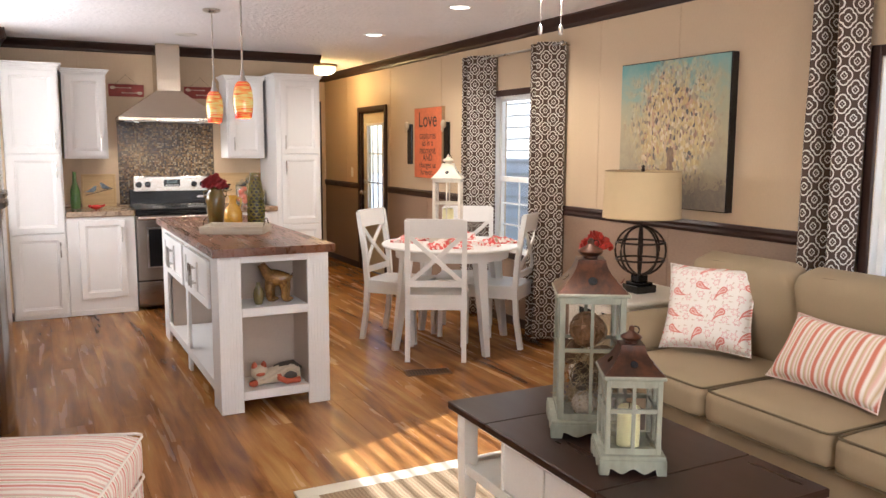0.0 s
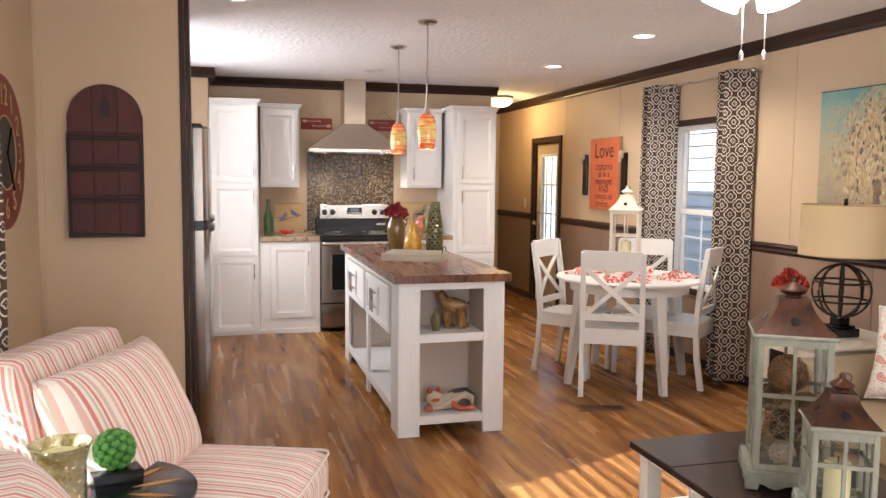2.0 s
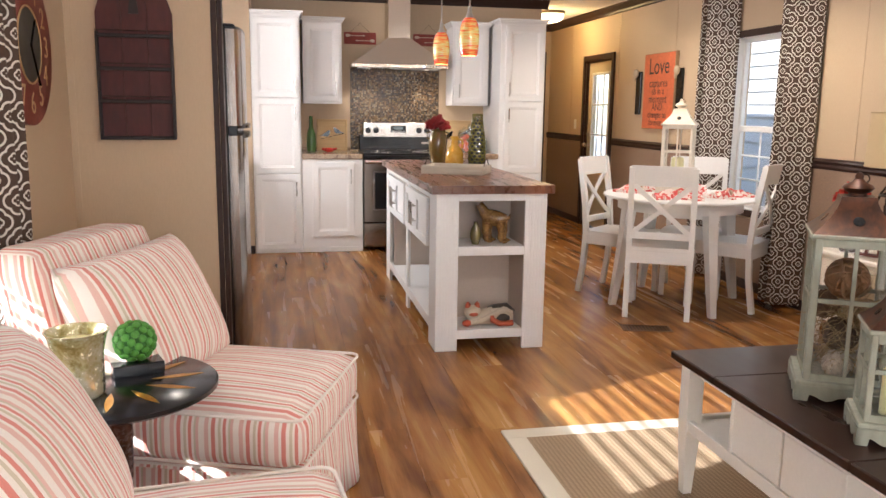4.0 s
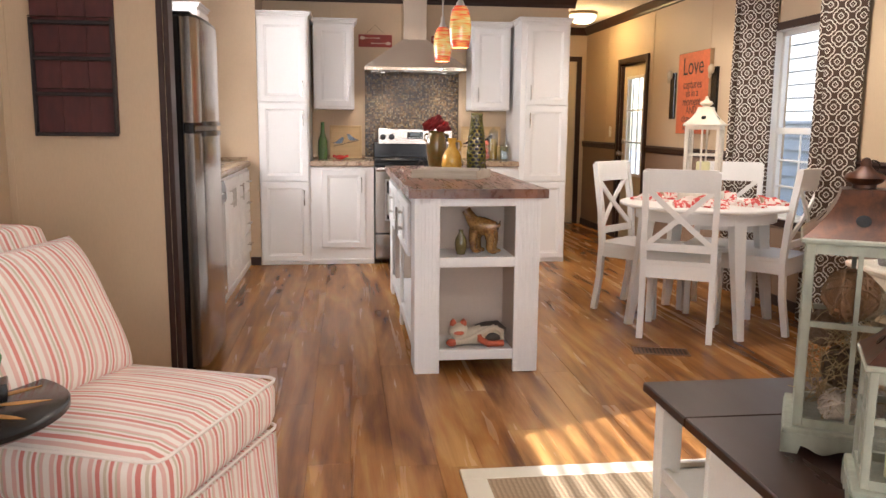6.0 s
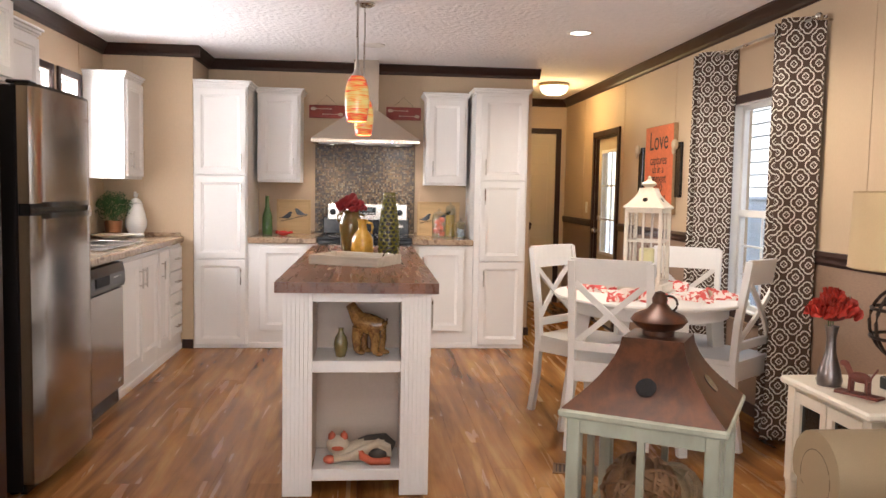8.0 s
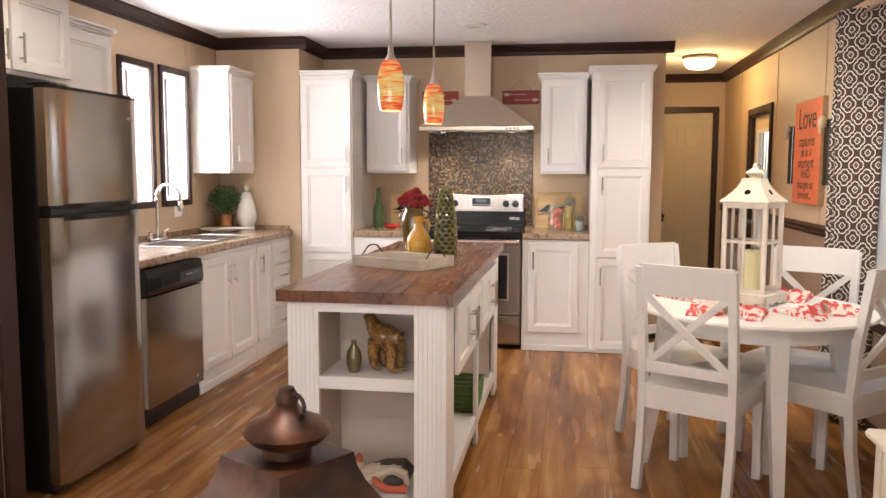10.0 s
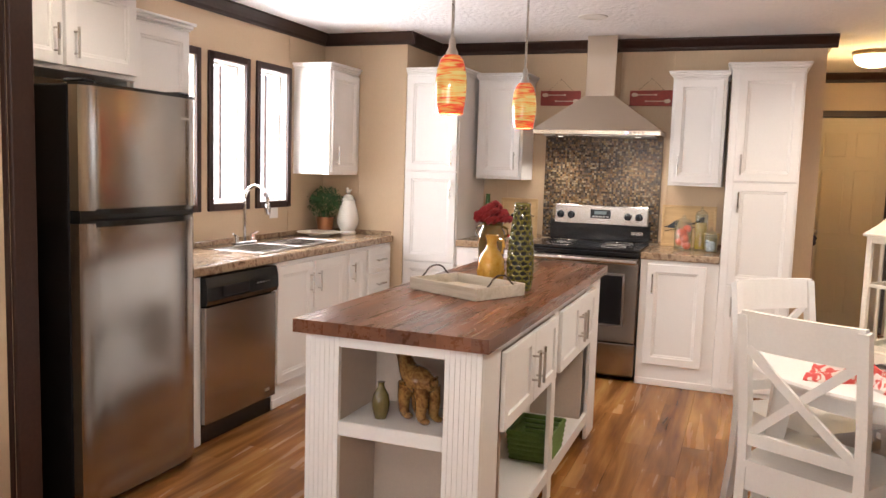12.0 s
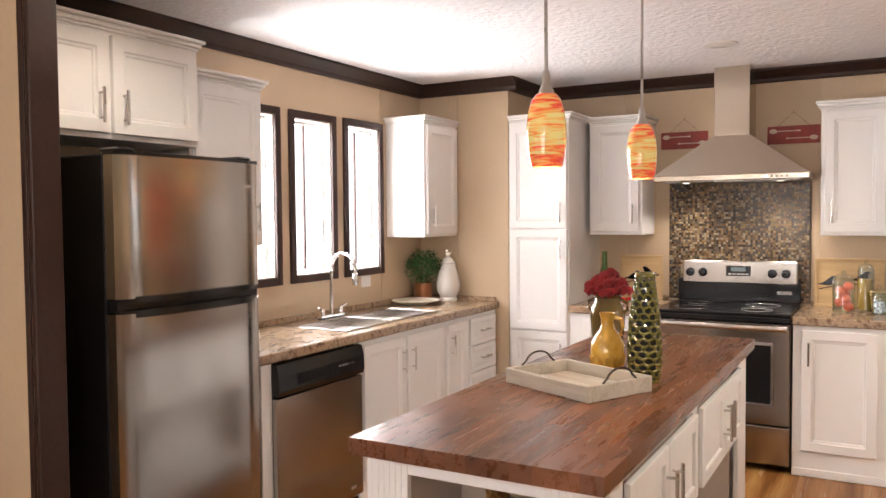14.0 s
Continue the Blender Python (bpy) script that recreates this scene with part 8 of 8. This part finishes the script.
    for k in range(6):
        bm = bmesh.new()
        ball(bm, (0, 0, 0), 0.029, 14, 10, 1, 1, 0.9)
        o = shape("apple", bm, apple, None, True)
        o.matrix_basis = pose(2.00 + 0.026 * math.cos(k * 2.6), 7.93 + 0.026 * math.sin(k * 2.6), z + 0.033 + 0.0235 * k)
        tagged(o, "small red apple in the glass jar", "apple", "apples in the jar")
    jar(2.11, 8.06, 0.045, 0.24, "tall glass jar of honey-coloured oil")
    t = thing("oil", pose(2.11, 8.06, z), "honey-coloured oil in the tall jar", "oil")
    turned("fill", [(0.0, 0.006), (0.04, 0.006), (0.04, 0.19), (0.0, 0.19)], plain("amber_oil", (0.60, 0.38, 0.06), 0.2), t)
    jar(2.185, 7.90, 0.042, 0.11, "short glass jar with pale sweets")
    t = thing("sweets", pose(2.185, 7.90, z), "pale sweets in the short jar", "sweets")
    bm = bmesh.new()
    for k in range(26):
        ball(bm, (0.026 * math.cos(k * 2.4) * math.sqrt((k % 9) / 9), 0.026 * math.sin(k * 2.4) * math.sqrt((k % 9) / 9), 0.016 + 0.012 * (k // 5)), 0.011, 8, 6)
    o = part("pieces", bm, plain("pale_blue_sweet", (0.66, 0.70, 0.70), 0.4, vary=0.2), t, smooth=True)
    o["kind"] = "stuff"
    t = thing("small_basket", pose(2.185, 7.995, z), "small yellow wicker basket on the worktop", "basket")
    wicker = plain("yellow_wicker", (0.58, 0.42, 0.16), 0.8, vary=0.2)
    for k in range(7):
        r = 0.034 + 0.002 * k
        bm = bmesh.new()
        tube(bm, [(r * math.cos(a * math.pi / 12), r * math.sin(a * math.pi / 12), 0.008 + 0.018 * k) for a in range(24)], 0.009, 6, True)
        part("weave_ring", bm, wicker, t, smooth=True)
    # sink corner
    t = thing("potted_plant", pose(-0.55, 7.43, z), "bushy green herb in a copper pot", "plant")
    turned("pot", [(0.0, 0.0), (0.058, 0.0), (0.066, 0.11), (0.070, 0.125), (0.062, 0.125), (0.058, 0.10), (0.0, 0.10)], plain("copper_pot", (0.30, 0.13, 0.06), 0.3, 0.8), t)
    leafm = plain("herb_green", (0.028, 0.085, 0.016), 0.6, vary=0.5, fine=60, coarse=12)
    rng = random.Random(9)
    bm = bmesh.new()
    for k in range(1500):
        d = Vector((rng.gauss(0, 1), rng.gauss(0, 1), rng.gauss(0.3, 0.8))).normalized()
        rr = rng.uniform(0.45, 1.0) * (0.9 + 0.25 * noise.noise(d * 2.5))
        c = Vector((d.x * 0.16 * rr, d.y * 0.15 * rr, 0.23 + d.z * 0.13 * rr))
        s = Vector((rng.gauss(0, 1), rng.gauss(0, 1), rng.gauss(0, 1))).normalized()
        u = s.orthogonal().normalized()
        q = rng.uniform(0.006, 0.013)
        v = [bm.verts.new(c + p) for p in (-s * q, u * q * 0.45, s * q, -u * q * 0.45)]
        bm.faces.new(v)
    o = part("foliage", bm, leafm, t)
    o["kind"] = "stuff"
    tubes("stems", [[(0.01 * math.cos(k), 0.01 * math.sin(k), 0.10), (0.06 * math.cos(k * 1.3), 0.06 * math.sin(k * 1.3), 0.24)] for k in range(9)], 0.002, leafm, t, seg=5)
    t = thing("ceramic_jar", pose(-0.41, 7.53, z), "white ceramic jar with bird finial", "jar")
    cer = plain("white_ceramic_glaze", (0.78, 0.75, 0.69), 0.25, vary=0.05, coat=0.4)
    turned("body", [(0.0, 0.0), (0.060, 0.0), (0.063, 0.012), (0.055, 0.025), (0.080, 0.075), (0.083, 0.115), (0.066, 0.19), (0.050, 0.24), (0.055, 0.255), (0.0, 0.256)], cer, t, "", 32)
    lid = turned("lid", [(0.045, 0.257), (0.047, 0.265), (0.03, 0.29), (0.012, 0.30), (0.0, 0.302)], cer, t)
    bm = bmesh.new()
    ball(bm, (0, 0, 0.318), 0.017, 12, 8, 1.0, 1.5, 1.0)
    ball(bm, (0, -0.018, 0.338), 0.012, 10, 8)
    tube(bm, [(0, 0.018, 0.32), (0, 0.045, 0.33)], 0.006)
    part("bird_finial", bm, cer, lid, smooth=True)
    t = thing("shallow_dish", pose(-0.48, 7.22, z), "cream shallow dish on the worktop", "dish")
    turned("dish", [(0.0, 0.0), (0.07, 0.0), (0.08, 0.008), (0.155, 0.026), (0.16, 0.032), (0.15, 0.031), (0.08, 0.014), (0.0, 0.012)], plain("cream_dish_glaze", (0.70, 0.65, 0.54), 0.3, vary=0.05), t, "", 40)
    t = thing("outlet", pose(WEST + 0.0005, 6.93, 1.075), "white electrical outlet by the window", "outlet")
    solid("plate", WHITE_PAINT, t, (0, 0.006, -0.05, 0.05, -0.036, 0.036), b=0.002)
    for s in (-1, 1):
        solid("socket", WHITE_PAINT, t, (0.006, 0.008, s * 0.022 - 0.014, s * 0.022 + 0.014, -0.014, 0.014), b=0.001)
    t = thing("soap_tray", pose(-0.40, 5.55, z), "white soap tray near the sink", "soap tray")
    solid("tray", cer, t, (-0.03, 0.03, -0.07, 0.07, 0, 0.05), b=0.008)


counter_things()


def spoon_board(x0, x1, label):
    t = thing("spoon_plaque", pose(0, 0, 0), label, "plaque", "plaques beside the hood")
    red = plain("worn_red_board", (0.26, 0.035, 0.025), 0.6, vary=0.3, fine=40, coarse=9)
    cream = plain("cream_cutlery_paint", (0.62, 0.50, 0.38), 0.5)
    y = NORTH - 0.001
    solid("board", red, t, (x0, x1, y - 0.014, y, 1.922, 2.034), b=0.003)
    L = x1 - x0
    for k, z in ((0.28, 2.002), (0.72, 1.956)):
        cx = x0 + L * k
        s = 1 if k < 0.5 else -1
        bm = bmesh.new()
        ball(bm, (cx - s * 0.05, y - 0.0145, z), 0.017, 14, 8, 1.4, 0.15, 0.9)
        tube(bm, [(cx - s * 0.03, y - 0.015, z), (cx + s * 0.10, y - 0.015, z)], 0.0035, 6, False, )
        ball(bm, (cx + s * 0.10, y - 0.0145, z), 0.007, 10, 6, 1.6, 0.3, 0.9)
        part("cutlery_relief", bm, cream, t, smooth=True)
    m = (x0 + x1) / 2
    tubes("wire", [[(x0 + 0.06, y - 0.005, 2.034), (m, y - 0.005, 2.12), (x1 - 0.06, y - 0.005, 2.034)]], 0.001, IRON, t, seg=4)
    tubes("nail", [[(m, y, 2.12), (m, y - 0.012, 2.12)]], 0.003, IRON, t, seg=6)


spoon_board(0.868, 1.176, "red plaque with painted cutlery by the hood")
spoon_board(1.541, 1.847, "red plaque with painted spoons by the hood")


def shelf_pieces():
    # pottery creature and bottle on the island's upper shelf
    g = glazed("brown_gold_glaze", [(0.025, 0.012, 0.008), (0.13, 0.055, 0.018), (0.30, 0.17, 0.05), (0.055, 0.026, 0.012)], 22.0)
    bm = bmesh.new()
    tube(bm, [(-0.045, 0, 0.165), (-0.01, 0, 0.160), (0.03, 0, 0.150), (0.07, 0, 0.150), (0.105, 0, 0.158)], 0.05, 16, False, [0.034, 0.050, 0.054, 0.044, 0.024])
    tube(bm, [(-0.020, 0, 0.160), (-0.048, 0, 0.190), (-0.068, 0, 0.222), (-0.082, 0, 0.242)], 0.03, 14, False, [0.046, 0.036, 0.028, 0.026])
    for x, y, k in ((-0.022, -0.024, -1), (-0.014, 0.026, -1), (0.062, -0.024, 1), (0.068, 0.026, 1)):
        tube(bm, [(x, y, 0.135), (x + k * 0.010, y * 1.15, 0.075), (x + k * 0.006, y * 1.2, 0.030), (x + k * 0.006 + 0.012, y * 1.2, 0.012)], 0.02, 10, False, [0.034, 0.025, 0.021, 0.017])
        ball(bm, (x + k * 0.006 + 0.022, y * 1.2, 0.013), 0.019, 10, 6, 1.3, 1, 0.68)
    tube(bm, [(0.100, 0, 0.158), (0.117, 0, 0.165), (0.121, 0, 0.186)], 0.009, 8, False, [0.016, 0.010, 0.006])
    for s in (-1, 1):
        ball(bm, (-0.052, s * 0.024, 0.205), 0.014, 8, 6, 0.8, 0.7, 1.4)
    o = shape("pottery_figure", bm, g, None, True)
    o.matrix_basis = pose(1.400, 4.585, 0.588, 0, 0, -26) @ Matrix.Scale(0.88, 4)
    tagged(o, "brown and gold glazed pottery creature on the shelf", "figurine")
    t = thing("small_bottle", pose(1.298, 4.535, 0.5875), "small olive glazed bottle on the shelf", "bottle")
    turned("body", [(0.0, 0.0), (0.020, 0.0), (0.029, 0.03), (0.031, 0.055), (0.026, 0.082), (0.012, 0.105), (0.010, 0.116), (0.013, 0.124), (0.0, 0.124)], glazed("olive_bottle_glaze", [(0.09, 0.07, 0.02), (0.17, 0.14, 0.05)]), t)
    # wooden cat curled on the lower shelf
    t = thing("painted_cat", pose(1.375, 4.545, 0.1215), "painted wooden cat lying on the lower shelf", "figurine")
    cream = plain("cream_cat_paint", (0.52, 0.45, 0.34), 0.5, vary=0.15)
    orange = plain("rust_cat_paint", (0.42, 0.085, 0.035), 0.5, vary=0.2)
    dark = plain("dark_cat_paint", (0.045, 0.035, 0.028), 0.5, vary=0.2)
    bm = bmesh.new()
    tube(bm, [(0.14, 0.01, 0.045), (0.11, 0.01, 0.058), (0.05, 0.008, 0.056), (-0.02, 0.0, 0.046), (-0.07, -0.004, 0.04), (-0.105, -0.01, 0.03)], 0.05, 14, False, [0.038, 0.056, 0.054, 0.044, 0.036, 0.024])
    part("body", bm, cream, t, smooth=True)
    bm = bmesh.new()
    tube(bm, [(0.15, 0.012, 0.05), (0.115, 0.012, 0.068), (0.05, 0.010, 0.064), (-0.03, 0.006, 0.048)], 0.05, 14, False, [0.034, 0.051, 0.049, 0.036])
    part("back_patch", bm, dark, t, smooth=True)
    bm = bmesh.new()
    ball(bm, (0.085, -0.034, 0.042), 0.034, 16, 10, 1.25, 0.75, 0.9)
    part("haunch", bm, dark, t, smooth=True)
    bm = bmesh.new()
    tube(bm, [(0.135, -0.02, 0.03), (0.13, -0.035, 0.075), (0.09, -0.045, 0.098), (0.04, -0.048, 0.075), (-0.04, -0.045, 0.035), (-0.10, -0.03, 0.02)], 0.016, 10)
    part("back_stripe", bm, cream, t, smooth=True)
    bm = bmesh.new()
    tube(bm, [(0.14, -0.045, 0.016), (0.06, -0.055, 0.018), (0.02, -0.055, 0.04), (0.015, -0.05, 0.065)], 0.017, 10)
    part("tail", bm, orange, t, smooth=True)
    bm = bmesh.new()
    ball(bm, (-0.12, -0.03, 0.02), 0.024, 12, 8, 1.2, 1, 0.8)
    part("paw", bm, orange, t, smooth=True)
    bm = bmesh.new()
    ball(bm, (-0.085, -0.012, 0.078), 0.046, 16, 10, 1.1, 0.8, 0.85)
    part("head", bm, cream, t, smooth=True)
    for s in (-1, 1):
        bm = bmesh.new()
        lathe(bm, [(0.018, 0.0), (0.015, 0.02), (0.0, 0.036)], -0.085 + s * 0.026, 0.0, 10)
        bmesh.ops.translate(bm, verts=bm.verts[:], vec=(0, -0.01, 0.105))
        part("ear", bm, orange, t, smooth=True)
    bm = bmesh.new()
    ball(bm, (-0.085, -0.044, 0.072), 0.02, 10, 8, 1.3, 0.4, 0.6)
    part("muzzle", bm, orange, t, smooth=True)
    # basket under the drawers
    t = thing("woven_basket", pose(1.575, 5.62, 0.1465), "green woven basket on the island shelf", "basket")
    grn = plain("green_wicker", (0.10, 0.17, 0.035), 0.8, vary=0.35, fine=120, coarse=12, relief=0.5)
    for k in range(6):
        z = 0.012 + 0.023 * k
        e = 0.004 * k
        bm = bmesh.new()
        x, y = 0.085 + e * 0.6, 0.12 + e * 0.6
        tube(bm, [(-x, -y, z), (x, -y, z), (x, y, z), (-x, y, z)], 0.012, 6, True)
        part("weave_row", bm, grn, t)
    solid("bottom", grn, t, (-0.08, 0.08, -0.115, 0.115, 0, 0.008))


shelf_pieces()


# ---- outside ----
def outside():
    # the neighbouring house with lapped siding, seen through the window side
    h = thing("neighbour_house", pose(0, 0, 0), "neighbouring house with pale lapped vinyl siding", "house")
    x = 6.4
    solid("wall", SIDING, h, (x + 0.03, x + 3.0, -4, 14, -0.6, 3.4))
    n = 24
    for i in range(n):
        z = -0.55 + 0.165 * i
        bm = bmesh.new()
        prism(bm, [(x + 0.03, z), (x - 0.012, z + 0.003), (x + 0.022, z + 0.168), (x + 0.03, z + 0.168)][::-1], "y", -4, 14)
        bmesh.ops.recalc_face_normals(bm, faces=bm.faces[:])
        part("siding_board", bm, SIDING, h)
    bm = bmesh.new()
    prism(bm, [(x - 0.35, 3.38), (x + 3.4, 3.38), (x + 1.6, 4.6)], "y", -4.3, 14.3)
    part("roof", bm, plain("grey_shingle", (0.12, 0.115, 0.11), 0.9, vary=0.3), h)
    # bright haze beyond the kitchen windows
    bm = bmesh.new()
    box(bm, -1.62, -1.60, 4.6, 8.6, -0.55, 2.6)
    g = emissive("hazy_daylight", (0.97, 0.97, 1.0), 0.24)
    setting("backdrop", bm, g, "bright white daylight beyond the kitchen windows", "backdrop")
    # unseen glowing panel added to the south to fill the room with light
    bm = bmesh.new()
    box(bm, -0.6, 3.6, -2.22, -2.20, -0.5, 2.8)
    setting("fill_panel_south", bm, emissive("south_fill_glow", (1.0, 0.96, 0.90), 1.2), "unseen glowing panel added behind the camera to brighten the room", "backdrop")
    bm = bmesh.new()
    box(bm, WEST - THICK, EAST + THICK + 0.4, SOUTH - THICK, HALL_N + 0.6, TOP + 0.1, TOP + 0.16)
    setting("roof_slab", bm, plain("roof_felt", (0.1, 0.1, 0.1), 0.9), "flat roof over the home", "roof")
    # slatted blind, itself unseen, in the window behind the armchairs; it stripes the sun
    t = thing("window_blind", pose(0, 0, 0), "white slatted blind in the window, partly shut", "blind")
    y0, y1, z0, z1 = WIN_W
    bm = bmesh.new()
    box(bm, WEST - 0.04, WEST - 0.004, y0 + 0.01, y1 - 0.01, z1 - 0.045, z1 - 0.01)
    part("head_rail", bm, WHITE_PAINT, t)
    z = z0 + 0.03
    # slats from 0.9 to 1.13 m are set shut to keep sun off the rug's edge
    while z < z1 - 0.06:
        bm = bmesh.new()
        bar(bm, (WEST - 0.022, y0 + 0.012, z), (WEST - 0.022, y1 - 0.012, z), 0.038 if z < 0.9 or z > 1.13 else 0.05, 0.0025, (0.10, 0, 1) if z < 0.9 or z > 1.13 else (-3.0, 0, 1))
        part("slat", bm, WHITE_PAINT, t)
        z += 0.049
    for y in (y0 + 0.25, (y0 + y1) / 2, y1 - 0.25):
        tubes("cord", [[(WEST - 0.022, y, z0 + 0.02), (WEST - 0.022, y, z1 - 0.04)]], 0.0035, WHITE_PAINT, t, seg=5)


outside()


# ---- floor planks ----
def planks():
    rng = random.Random(7)
    w, ln = 0.158, 1.22
    data = {}
    count = 0
    rest = bmesh.new()
    i = 0
    x = WEST
    while x < EAST - 0.001:
        xe = min(x + w, EAST)
        y = SOUTH - rng.random() * ln
        while y < HALL_N:
            ya, yb = max(y, SOUTH), min(y + ln, HALL_N)
            if yb - ya > 0.02:
                if yb > 1.9 and count < 300 and not (x > 3.0 and yb < 4.2):
                    key = (round(xe - x, 4), round(yb - ya, 4))
                    if key not in data:
                        bm = bmesh.new()
                        box(bm, 0.0004, xe - x - 0.0004, 0.0006, yb - ya - 0.0006, -0.006, 0.0, 0.0005)
                        me = bpy.data.meshes.new("plank")
                        bm.to_mesh(me)
                        bm.free()
                        me.materials.append(FLOORWOOD)
                        data[key] = me
                    ob = new("plank", data[key])
                    ob.parent = floor
                    ob.location = (x, ya, 0.002)
                    count += 1
                else:
                    box(rest, x + 0.0004, xe - 0.0004, ya + 0.0006, yb - 0.0006, -0.004, 0.002)
            y += ln
        x += w
        i += 1
    o = part("far_planks", rest, FLOORWOOD, floor)
    o["kind"] = "stuff"


planks()
